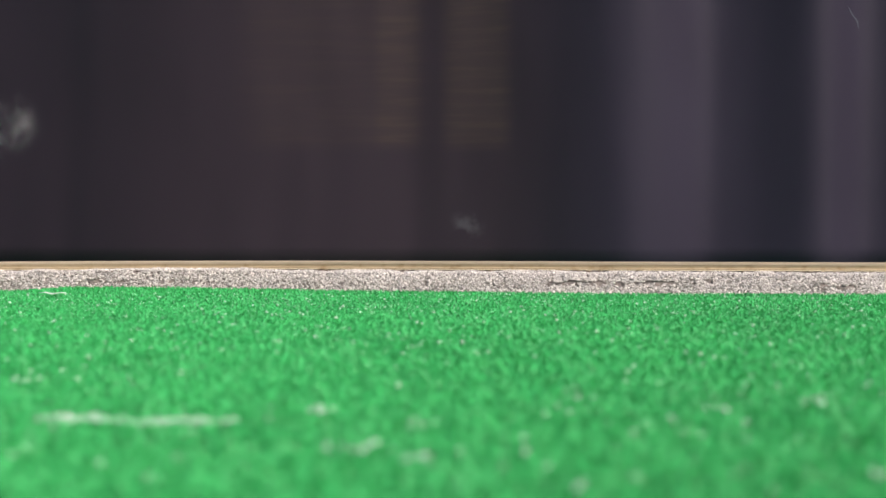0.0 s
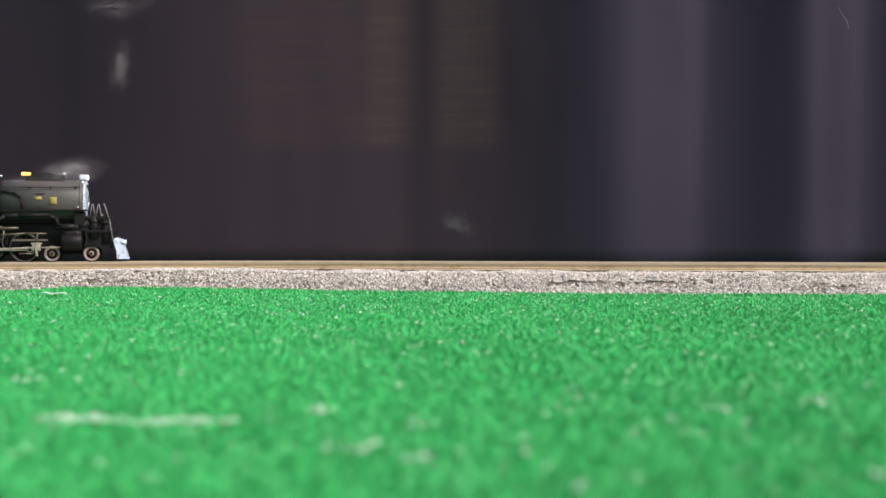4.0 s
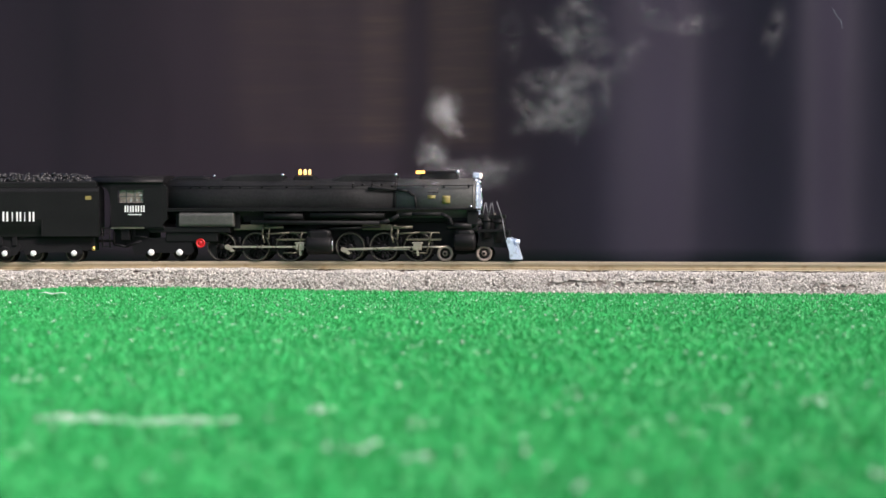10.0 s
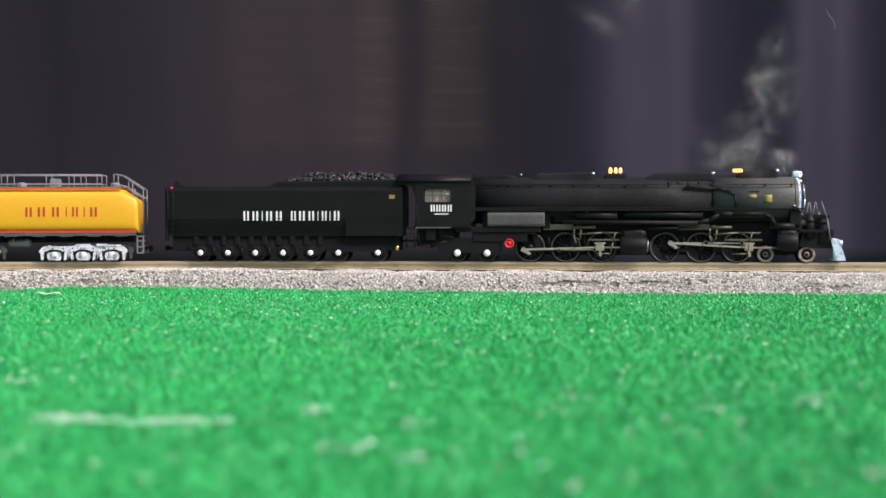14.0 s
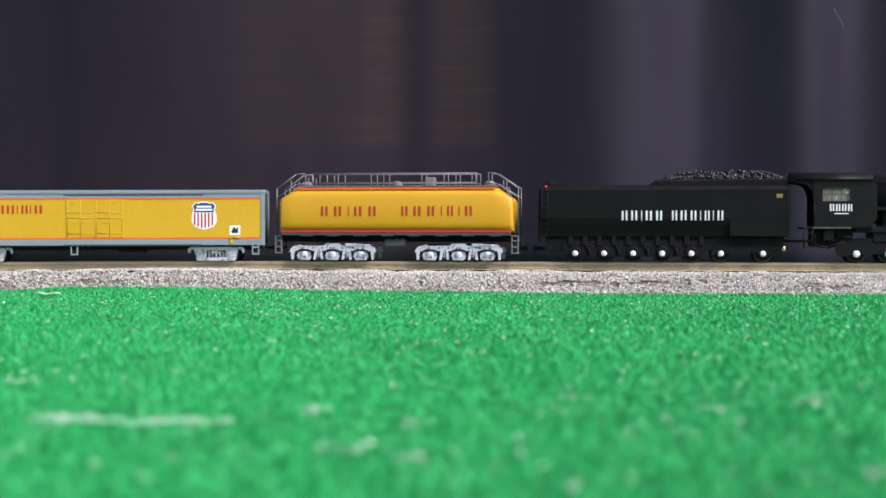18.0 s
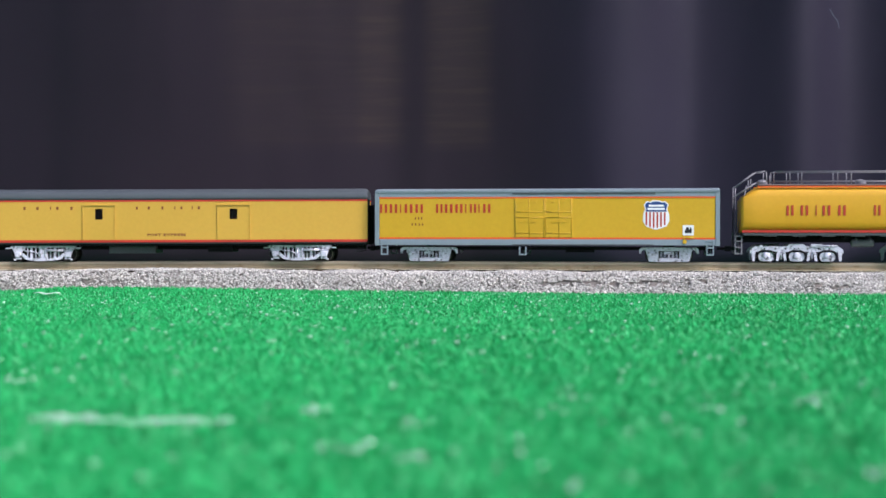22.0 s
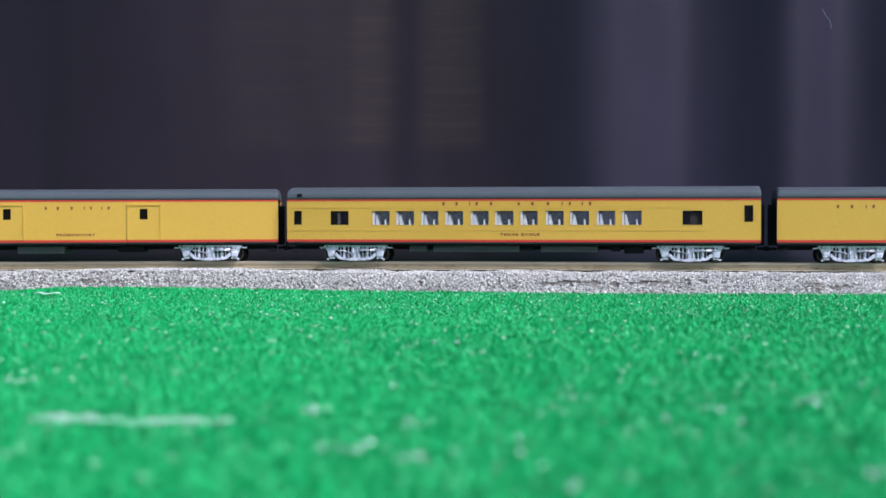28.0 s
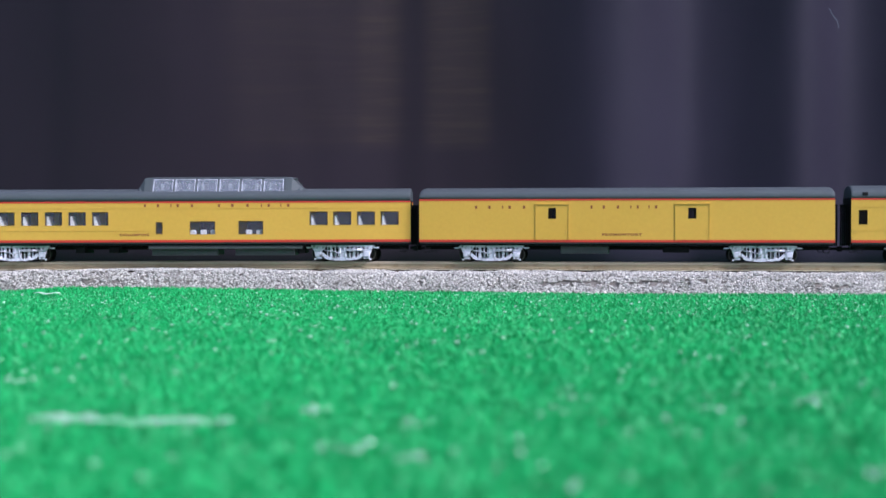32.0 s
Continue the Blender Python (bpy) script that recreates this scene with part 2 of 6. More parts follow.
def smoke_material(name, thick, wide_x):
    """Thin torn haze, densest in a puff's heart."""
    m, nt, b = nodes_of(name)
    n, l = nt.nodes, nt.links
    tc = n.new("ShaderNodeTexCoord")
    info = n.new("ShaderNodeObjectInfo")
    wide = n.new("ShaderNodeMath")
    wide.operation = "MULTIPLY"
    wide.inputs[1].default_value = 40
    l.new(info.outputs["Random"], wide.inputs[0])

    def cloud(scale, detail, twist, lo, hi):
        q = n.new("ShaderNodeTexNoise")
        q.noise_dimensions = "4D"
        q.inputs["Scale"].default_value, q.inputs["Detail"].default_value, q.inputs["Distortion"].default_value = scale, detail, twist
        q.inputs["Roughness"].default_value = 0.58
        l.new(tc.outputs["Object"], q.inputs["Vector"])
        l.new(wide.outputs[0], q.inputs["W"])
        r = n.new("ShaderNodeMapRange")
        r.interpolation_type = "SMOOTHSTEP"
        r.inputs[1].default_value, r.inputs[2].default_value = lo, hi
        return q, r

    soft, soft_map = cloud(75, 8, 1.4, 0.36, 0.70)
    l.new(soft.outputs[0], soft_map.inputs[0])
    # thin curling threads: the crest lines of a second cloud
    curl, curl_map = cloud(62, 3, 1.7, 0.07, 0.0)
    away = n.new("ShaderNodeMath")
    away.operation = "SUBTRACT"
    away.inputs[1].default_value = 0.5
    l.new(curl.outputs[0], away.inputs[0])
    size = n.new("ShaderNodeMath")
    size.operation = "ABSOLUTE"
    l.new(away.outputs[0], size.inputs[0])
    l.new(size.outputs[0], curl_map.inputs[0])
    mr = n.new("ShaderNodeMath")
    mr.operation = "MULTIPLY_ADD"
    mr.inputs[1].default_value = 0.6
    l.new(curl_map.outputs[0], mr.inputs[0])
    l.new(soft_map.outputs[0], mr.inputs[2])
    ln = n.new("ShaderNodeVectorMath")
    ln.operation = "LENGTH"
    warp = n.new("ShaderNodeTexNoise")
    warp.noise_dimensions = "4D"
    warp.inputs["Scale"].default_value = 75
    l.new(tc.outputs["Object"], warp.inputs["Vector"])
    l.new(wide.outputs[0], warp.inputs["W"])
    push = n.new("ShaderNodeVectorMath")
    push.operation = "MULTIPLY_ADD"
    push.inputs[1].default_value = (0.0072, 0.0072, 0.0072)
    l.new(warp.outputs["Color"], push.inputs[0])
    shift = n.new("ShaderNodeVectorMath")
    shift.operation = "SUBTRACT"
    shift.inputs[1].default_value = (0.0036, 0.0036, 0.0036)
    l.new(tc.outputs["Object"], shift.inputs[0])
    l.new(shift.outputs[0], push.inputs[2])
    flat = n.new("ShaderNodeVectorMath")
    flat.operation = "MULTIPLY"
    flat.inputs[1].default_value = (wide_x, 0.8, 1.0)
    l.new(push.outputs[0], flat.inputs[0])
    l.new(flat.outputs[0], ln.inputs[0])
    fade = n.new("ShaderNodeMapRange")
    fade.interpolation_type = "SMOOTHSTEP"
    fade.inputs[1].default_value, fade.inputs[2].default_value = 0.0116, -0.004
    fade.inputs[3].default_value, fade.inputs[4].default_value = 0.0, thick
    l.new(ln.outputs["Value"], fade.inputs[0])
    mu = n.new("ShaderNodeMath")
    mu.operation = "MULTIPLY"
    l.new(mr.outputs[0], mu.inputs[0])
    l.new(fade.outputs[0], mu.inputs[1])
    tr = n.new("ShaderNodeBsdfTransparent")
    df = n.new("ShaderNodeBsdfDiffuse")
    tl = n.new("ShaderNodeBsdfTranslucent")
    both = n.new("ShaderNodeMixShader")
    for q in (df, tl):
        q.inputs[0].default_value = (0.62, 0.58, 0.62, 1)
    l.new(df.outputs[0], both.inputs[1])
    l.new(tl.outputs[0], both.inputs[2])
    mx = n.new("ShaderNodeMixShader")
    l.new(mu.outputs[0], mx.inputs[0])
    l.new(tr.outputs[0], mx.inputs[1])
    l.new(both.outputs[0], mx.inputs[2])
    l.new(mx.outputs[0], n["Material Output"].inputs[0])
    return m


SMOKE = smoke_material("grey_white_smoke", 0.42, 0.80)
THIN_SMOKE = smoke_material("thin_grey_smoke", 0.22, 0.50)

# ---- track plan ----
STRAIGHT_FROM, STRAIGHT_TURN, BEND = 0.038, 0.134, 1.11     # metres along, radians, 1 / radius
STEP = 0.002
along = np.arange(-3.0, 2.6, STEP)
turn = np.maximum(np.where(along > STRAIGHT_FROM, STRAIGHT_TURN, STRAIGHT_TURN - (STRAIGHT_FROM - along) * BEND), -0.2)
plan_x, plan_y = np.cumsum(np.cos(turn)) * STEP, -np.cumsum(np.sin(turn)) * STEP
zero = int(np.argmin(abs(along)))
plan_x, plan_y = plan_x - plan_x[zero] - 0.1, plan_y - plan_y[zero] + 0.938


def on_track(s):
    return np.array((np.interp(s, along, plan_x), np.interp(s, along, plan_y)))


def track_turn(s):
    return -math.degrees(float(np.interp(s, along, turn)))


def dip(s):
    """The track falls slightly toward the far end of the bend, in metres."""
    return -0.0008 * float(np.clip(-s / 0.25, 0, 1.2))


def car_place(s, reach):
    """Middle and heading (degrees) of a vehicle whose trucks stand reach before and behind s."""
    p, q = on_track(s - reach), on_track(s + reach)
    d = q - p
    return (p + q) / 2, math.degrees(math.atan2(d[1], d[0]))


# ---- mesh helpers (millimetres) ----
def part(name, bm, material, parent=None, label=""):
    bm.transform(Matrix.Scale(0.001, 4))
    me = bpy.data.meshes.new(name)
    bm.to_mesh(me)
    bm.free()
    me.materials.append(material)
    ob = new(name, me)
    ob.parent = parent
    return tagged(ob, label)


def share(name, ob, parent, m, label=""):
    """Another piece on the mesh of ob."""
    o = new(name, ob.data)
    o.parent = parent
    o.matrix_basis = m
    return tagged(o, label)


def block(bm, x0, x1, y0, y1, z0, z1, bevel=0.0):
    b = bmesh.new() if bevel else bm
    c = [b.verts.new((x, y, z)) for x in (x0, x1) for y in (y0, y1) for z in (z0, z1)]
    for f in ((0, 1, 3, 2), (4, 6, 7, 5), (0, 4, 5, 1), (2, 3, 7, 6), (0, 2, 6, 4), (1, 5, 7, 3)):
        b.faces.new([c[i] for i in f])
    if bevel:
        bmesh.ops.bevel(b, geom=b.edges[:], offset=bevel, segments=2, affect="EDGES", profile=0.5)
        pour(b, bm)
    return bm


def pour(src, dst, m=None):
    if m is not None:
        src.transform(m)
    vs = [dst.verts.new(v.co) for v in src.verts]
    src.verts.index_update()
    for f in src.faces:
        g = dst.faces.new([vs[v.index] for v in f.verts])
        g.smooth = f.smooth
    src.free()


def rod(bm, a, b, r, n=8, r2=None):
    """A round bar from a to b."""
    a, b = Vector(a), Vector(b)
    t = bmesh.new()
    bmesh.ops.create_cone(t, cap_ends=True, segments=n, radius1=r, radius2=r if r2 is None else r2, depth=(b - a).length)
    for f in t.faces:
        f.smooth = len(f.verts) == 4
    pour(t, bm, Matrix.Translation((a + b) / 2) @ (b - a).to_track_quat("Z", "Y").to_matrix().to_4x4())
    return bm


def pipe(bm, pts, r, n=8):
    for a, b in zip(pts, pts[1:]):
        rod(bm, a, b, r, n)
    for p in pts[1:-1]:
        ball(bm, p, r, 6, 4)
    return bm


def ball(bm, c, r, u=10, v=6, sz=1.0):
    t = bmesh.new()
    bmesh.ops.create_uvsphere(t, u_segments=u, v_segments=v, radius=r)
    for f in t.faces:
        f.smooth = True
    pour(t, bm, Matrix.Translation(c) @ Matrix.Diagonal((1, 1, sz, 1)))
    return bm


def lathe(bm, prof, n=32, axis="Y", c=(0, 0, 0), cap=True):
    """prof: (along, radius) pairs turned round the axis through c."""
    rings = []
    for h, r in prof:
        ring = []
        for i in range(n):
            a = 2 * math.pi * i / n
            u, w = r * math.cos(a), r * math.sin(a)
            p = {"X": (h, u, w), "Y": (u, h, w), "Z": (u, w, h)}[axis]
            ring.append(bm.verts.new(Vector(p) + Vector(c)))
        rings.append(ring)
    for p, q in zip(rings, rings[1:]):
        for i in range(n):
            f = bm.faces.new((p[i], p[(i + 1) % n], q[(i + 1) % n], q[i]))
            f.smooth = True
    for ring in (rings[0], rings[-1]) if cap else ():
        bm.faces.new(ring)
    bmesh.ops.recalc_face_normals(bm, faces=bm.faces[:])
    return bm


def loft(bm, rings, smooth=True, cap=True):
    vs = [[bm.verts.new(p) for p in r] for r in rings]
    n = len(vs[0])
    for p, q in zip(vs, vs[1:]):
        for i in range(n):
            f = bm.faces.new((p[i], p[(i + 1) % n], q[(i + 1) % n], q[i]))
            f.smooth = smooth
    if cap:
        for r in (vs[0], vs[-1]):
            bm.faces.new(r)
    bmesh.ops.recalc_face_normals(bm, faces=bm.faces[:])
    return bm


def slab(bm, outline, y0, y1):
    """An outline of (x, z) pairs given depth from y0 to y1."""
    return loft(bm, [[(x, y0, z) for x, z in outline], [(x, y1, z) for x, z in outline]], smooth=False)


def wall(bm, x0, x1, z0, z1, y, th, holes):
    """A side wall with real openings: holes are (x0, x1, z0, z1)."""
    xs = sorted({x0, x1, *(h[0] for h in holes), *(h[1] for h in holes)})
    zs = sorted({z0, z1, *(h[2] for h in holes), *(h[3] for h in holes)})
    full = {}
    for i in range(len(xs) - 1):
        for k in range(len(zs) - 1):
            mx, mz = (xs[i] + xs[i + 1]) / 2, (zs[k] + zs[k + 1]) / 2
            full[i, k] = not any(h[0] < mx < h[1] and h[2] < mz < h[3] for h in holes)
    verts = {}

    def v(i, k, s):
        if (i, k, s) not in verts:
            verts[i, k, s] = bm.verts.new((xs[i], y + s * th, zs[k]))
        return verts[i, k, s]

    for (i, k), ok in full.items():
        if not ok:
            continue
        bm.faces.new((v(i, k, 0), v(i + 1, k, 0), v(i + 1, k + 1, 0), v(i, k + 1, 0)))
        bm.faces.new((v(i, k, 1), v(i, k + 1, 1), v(i + 1, k + 1, 1), v(i + 1, k, 1)))
        for di, dk, a, b in ((-1, 0, (i, k), (i, k + 1)), (1, 0, (i + 1, k), (i + 1, k + 1)), (0, -1, (i, k), (i + 1, k)), (0, 1, (i, k + 1), (i + 1, k + 1))):
            if not full.get((i + di, k + dk), False):
                bm.faces.new((v(*a, 0), v(*b, 0), v(*b, 1), v(*a, 1)))
    bmesh.ops.recalc_face_normals(bm, faces=bm.faces[:])
    return bm


def thing(name, label, category, group="", kind=""):
    return tagged(new(name), label, category, group, kind)


def big_mesh(name, verts, faces, material, smooth=False):
    me = bpy.data.meshes.new(name)
    me.from_pydata(verts, [], faces)
    me.materials.append(material)
    if smooth:
        me.polygons.foreach_set("use_smooth", [True] * len(faces))
    return new(name, me)


def fast_mesh(name, verts, tris, material):
    """Many triangles from arrays."""
    me = bpy.data.meshes.new(name)
    me.vertices.add(len(verts))
    me.vertices.foreach_set("co", np.asarray(verts, np.float32).ravel())
    me.loops.add(len(tris) * 3)
    me.loops.foreach_set("vertex_index", np.asarray(tris, np.int32).ravel())
    me.polygons.add(len(tris))
    me.polygons.foreach_set("loop_start", np.arange(0, len(tris) * 3, 3, dtype=np.int32))
    me.update(calc_edges=True)
    me.materials.append(material)
    return new(name, me)


# ---- ground ----
bm = bmesh.new()
block(bm, -60000, 60000, -60000, 60000, -60, -9)
tagged(part("ground", bm, FLOOR), "bare brown floor round the layout", "floor", kind="structure")



def turf_lift(x, y):
    """The mat rides up a little where it meets the ballast."""
    edge = np.interp(x, plan_x, plan_y) - 0.036
    near = np.clip((y - edge + 0.07) / 0.06, 0, 1) * np.clip((edge + 0.05 - y) / 0.03, 0, 1)
    return near * near * np.interp(x, [-0.5, -0.32, -0.26, -0.235, -0.17, -0.08, 0.0, 0.1, 0.26, 0.5], [0, 0.0006, 0.0008, 0.0026, 0.0024, 0.0011, 0.0007, 0.0003, 0.0009, 0])


def lay_mat():
    gx = np.concatenate([[-2.6, -1.5, -0.6], np.linspace(-0.42, 0.5, 120), [0.7, 2.9]])
    gy = np.concatenate([[-0.7, 0.0], np.linspace(0.1, 0.97, 100), [1.35]])
    verts, faces = [], []
    for y in gy:
        for x in gx:
            verts.append((x, y, -0.0032 + float(turf_lift(x, y))))
    m = len(gx)
    for k in range(len(gy) - 1):
        for i in range(m - 1):
            q = k * m + i
            faces.append((q, q + 1, q + m + 1, q + m))
    mat_ob = tagged(big_mesh("turf_mat", verts, faces, MAT_BASE, True), "bright green artificial turf mat under the track", "turf mat", kind="structure")
    sol = mat_ob.modifiers.new("thick", "SOLIDIFY")
    sol.thickness, sol.offset = 0.0055, -1


lay_mat()


def scatter_turf():
    """Short fibres, thickest where the mat is seen from close by."""
    rng = np.random.default_rng(5)
    n = 440000
    d = 0.15 + 0.80 * rng.random(n) ** 0.9
    x = (rng.random(n) * 2 - 1) * (d * 0.32 + 0.03)
    h = 0.0011 + 0.0013 * rng.random(n) ** 2
    w = 0.00016 + 0.00022 * rng.random(n)
    a = rng.random(n) * 2 * np.pi
    lean = rng.normal(size=(n, 2)) * 0.0009
    base = np.stack([x, d, -0.0034 + turf_lift(x, d)], 1)
    side = np.stack([np.cos(a) * w, np.sin(a) * w, np.zeros(n)], 1)
    tip = base + np.stack([lean[:, 0], lean[:, 1], h], 1)
    v = np.empty((n, 4, 3))
    v[:, 0], v[:, 1], v[:, 2], v[:, 3] = base - side, base + side, tip + side * 0.6, tip - side * 0.6
    i = np.arange(n)[:, None] * 4
    t = np.concatenate([i + [[0, 1, 2]], i + [[0, 2, 3]]])
    ob = fast_mesh("turf_fibres", v.reshape(-1, 3), t, BLADE)
    tagged(ob, "dense short bright green plastic turf fibres", "turf", kind="stuff")


def lumps(rng, c, size, squash=0.7):
    """Small uneven stones round the centres c, as arrays."""
    p = (1 + 5 ** 0.5) / 2
    ico = np.array([(-1, p, 0), (1, p, 0), (-1, -p, 0), (1, -p, 0), (0, -1, p), (0, 1, p), (0, -1, -p), (0, 1, -p), (p, 0, -1), (p, 0, 1), (-p, 0, -1), (-p, 0, 1)]) / 1.9
    fc = np.array([(0, 11, 5), (0, 5, 1), (0, 1, 7), (0, 7, 10), (0, 10, 11), (1, 5, 9), (5, 11, 4), (11, 10, 2), (10, 7, 6), (7, 1, 8),
                   (3, 9, 4), (3, 4, 2), (3, 2, 6), (3, 6, 8), (3, 8, 9), (4, 9, 5), (2, 4, 11), (6, 2, 10), (8, 6, 7), (9, 8, 1)])
    n = len(c)
    v = ico[None] * (1 + rng.normal(size=(n, 12, 1)) * 0.16) * size[:, None, None]
    v = v * (1 + rng.normal(size=(n, 1, 3)) * 0.2)
    a = rng.random(n) * 6.283
    ca, sa = np.cos(a)[:, None], np.sin(a)[:, None]
    x, y = v[..., 0] * ca - v[..., 1] * sa, v[..., 0] * sa + v[..., 1] * ca
    v = np.stack([x, y, v[..., 2] * squash], -1) + c[:, None]
    f = fc[None] + (np.arange(n) * 12)[:, None, None]
    return v.reshape(-1, 3), f.reshape(-1, 3)


scatter_turf()


# ---- ballast and rails ----
BANK = [(-0.044, -0.005), (-0.0355, -0.0022), (-0.0290, 0.0042), (-0.0215, 0.0091), (-0.015, 0.0098), (0.0, 0.0104), (0.015, 0.0112), (0.0215, 0.0108), (0.0355, -0.0022), (0.044, -0.005)]


def bank_spread(s):
    """How far the bank's foot reaches, along the line."""
    return np.interp(s, [-0.30, -0.22, -0.13, 0.0, 0.2, 0.5], [0.90, 0.84, 0.86, 0.92, 1.0, 1.06])


def bank_top(off, s):
    k = bank_spread(s)
    core = np.clip(off, -0.0215, 0.0215)
    heap = np.interp(s, [-0.135, -0.105, -0.03, 0.0], [0, 1, 1, 0]) * np.interp(off, [-0.028, -0.0215, -0.0125, -0.0105], [0, 1, 1, 0])
    return 0.0013 * heap + np.interp(core + (off - core) / np.maximum((k - 0.6) / 0.4, 0.2), [b[0] for b in BANK], [b[1] for b in BANK])


CLEFTS = [(0.165, 0.245, -0.0288), (0.250, 0.264, -0.0272), (0.300, 0.306, -0.026), (0.324, 0.346, -0.0312), (-0.127, -0.118, -0.0262)]


def crack(s, o, extra=0.0):
    """1 inside the short ragged clefts that run along the bank's face, else 0."""
    for a, b, c in CLEFTS:
        if a < s < b:
            line = c + 0.0014 * noise.noise((s * 60, 0, 11)) + 0.0008 * noise.noise((s * 240, 0, 12))
            wide = 0.0027 * (noise.noise((s * 170, 0, 13)) + 0.26)
            if wide > 0 and abs(o - line) < wide + extra:
                return 1.0
    return 0.0


def lip(s, o):
    """How far the crust above a cleft hangs out over it, in metres."""
    return 0.0024 * crack(s, o - 0.0019, 0.0007)


def lay_bank():
    s = np.concatenate([np.arange(-2.1, -0.36, 0.02), np.arange(-0.36, 0.54, 0.002), np.arange(0.54, 2.5, 0.02)])
    verts, faces = [], []
    offs = np.concatenate([np.linspace(-0.043, -0.02, 56), np.linspace(-0.018, 0.043, 14)])
    for u in s:
        c, a = on_track(u), math.radians(track_turn(u))
        for o in offs:
            z = bank_top(o, u) - 0.009 * crack(u, o) + 0.0011 * noise.noise((u * 60, o * 60, 0)) + 0.0007 * noise.noise((u * 300, o * 300, 3))
            out = o - lip(u, o)
            verts.append((c[0] - math.sin(a) * out, c[1] + math.cos(a) * out, z - 0.0012))
    m = len(offs)
    for i in range(len(s) - 1):
        for k in range(m - 1):
            q = i * m + k
            faces.append((q, q + m, q + m + 1, q + 1))
    tagged(big_mesh("ballast_bank", verts, faces, BED, True), "low bank of grey ballast grit under the track", "ballast", kind="structure")
    rng = np.random.default_rng(9)
    n = 80000
    u = rng.uniform(-0.33, 0.50, n)
    o = rng.uniform(-0.0395, -0.0115, n)
    ragged = np.array([0.004 * noise.noise((q * 22, 0, 7)) + 0.0015 * noise.noise((q * 110, 0, 2)) for q in u])
    keep = o > -0.0215 - 0.0150 * (bank_spread(u) - 0.6) / 0.4 + ragged
    u, o = u[keep], o[keep]
    size = 0.00028 + 0.00056 * rng.random(len(u)) ** 2
    hollow = np.array([noise.noise((p * 130, q * 420, 5)) for p, q in zip(u, o)])
    keep = (hollow > -0.6) & (np.array([crack(p, q, 0.0003) for p, q in zip(u, o)]) < 0.5)
    u, o, size = u[keep], o[keep], size[keep]
    cx, cy = np.interp(u, along, plan_x), np.interp(u, along, plan_y)
    t = -np.interp(u, along, turn)
    z = bank_top(o, u) + rng.random(len(u)) * 0.0007 + np.array([0.0012 * noise.noise((p * 60, q * 60, 0)) for p, q in zip(u, o)])
    out = o - np.array([lip(p, q) for p, q in zip(u, o)])
    c = np.stack([cx - np.sin(t) * out, cy + np.cos(t) * out, z], 1)
    v, f = lumps(rng, c, size)
    tagged(fast_mesh("ballast_grit", v, f, GRIT), "loose grey and pinkish ballast grit on the bank", "gravel", kind="stuff")


lay_bank()


def lay_rails():
    """Two rails with head, web and foot, over a close row of sleepers."""
    for side, name in ((-1, "near_rail"), (1, "far_rail")):
        top = thing(name, "tan weathered metal model rail on the ballast", "rail", "rails", "structure")
        for nm, prof, m in (("rail_web", [(-1.3, -4.6), (1.3, -4.6), (1.3, -3.9), (0.45, -3.3), (0.45, -1.5), (-0.45, -1.5), (-0.45, -3.3), (-1.3, -3.9)], RAIL),
                            ("rail_foot", [(-1.7, -5.0), (1.7, -5.0), (1.7, -4.7), (1.4, -4.5), (-1.4, -4.5), (-1.7, -4.7)], RAIL_FOOT),
                            ("rail_head", [(-0.75, -1.5), (0.75, -1.5), (0.75, -0.15), (0.55, 0.0), (-0.55, 0.0), (-0.75, -0.15)], RAIL_HEAD)):
            rings = []
            for s in np.arange(-1.9, 2.5, 0.02):
                c, a = on_track(s), math.radians(track_turn(s))
                off = side * 8.6
                rings.append([((c[0] * 1000 - math.sin(a) * (off + p)), (c[1] * 1000 + math.cos(a) * (off + p)), z + SINK + (RAIL_Z + dip(s)) * 1000) for p, z in prof])
            bm = bmesh.new()
            loft(bm, rings, smooth=False)
            part(nm, bm, m, top)
    bm = bmesh.new()
    block(bm, -1.2, 1.2, -14.5, 14.5, -1.6, 0, 0.15)
    bed = thing("sleepers", "row of brown model sleepers sunk in ballast", "sleepers", kind="structure")
    first = part("sleeper", bm, TIE, bed)
    first.matrix_basis = pose(0, -5, 0)
    for i, s in enumerate(np.arange(-0.45, 0.62, 0.0068)):
        c = on_track(s)
        m = pose(c[0], c[1], RAIL_Z - 0.0066 + dip(s), 0, 0, track_turn(s))
        if i == 0:
            first.matrix_basis = m
        else:
            share("sleeper", first, bed, m)


lay_rails()


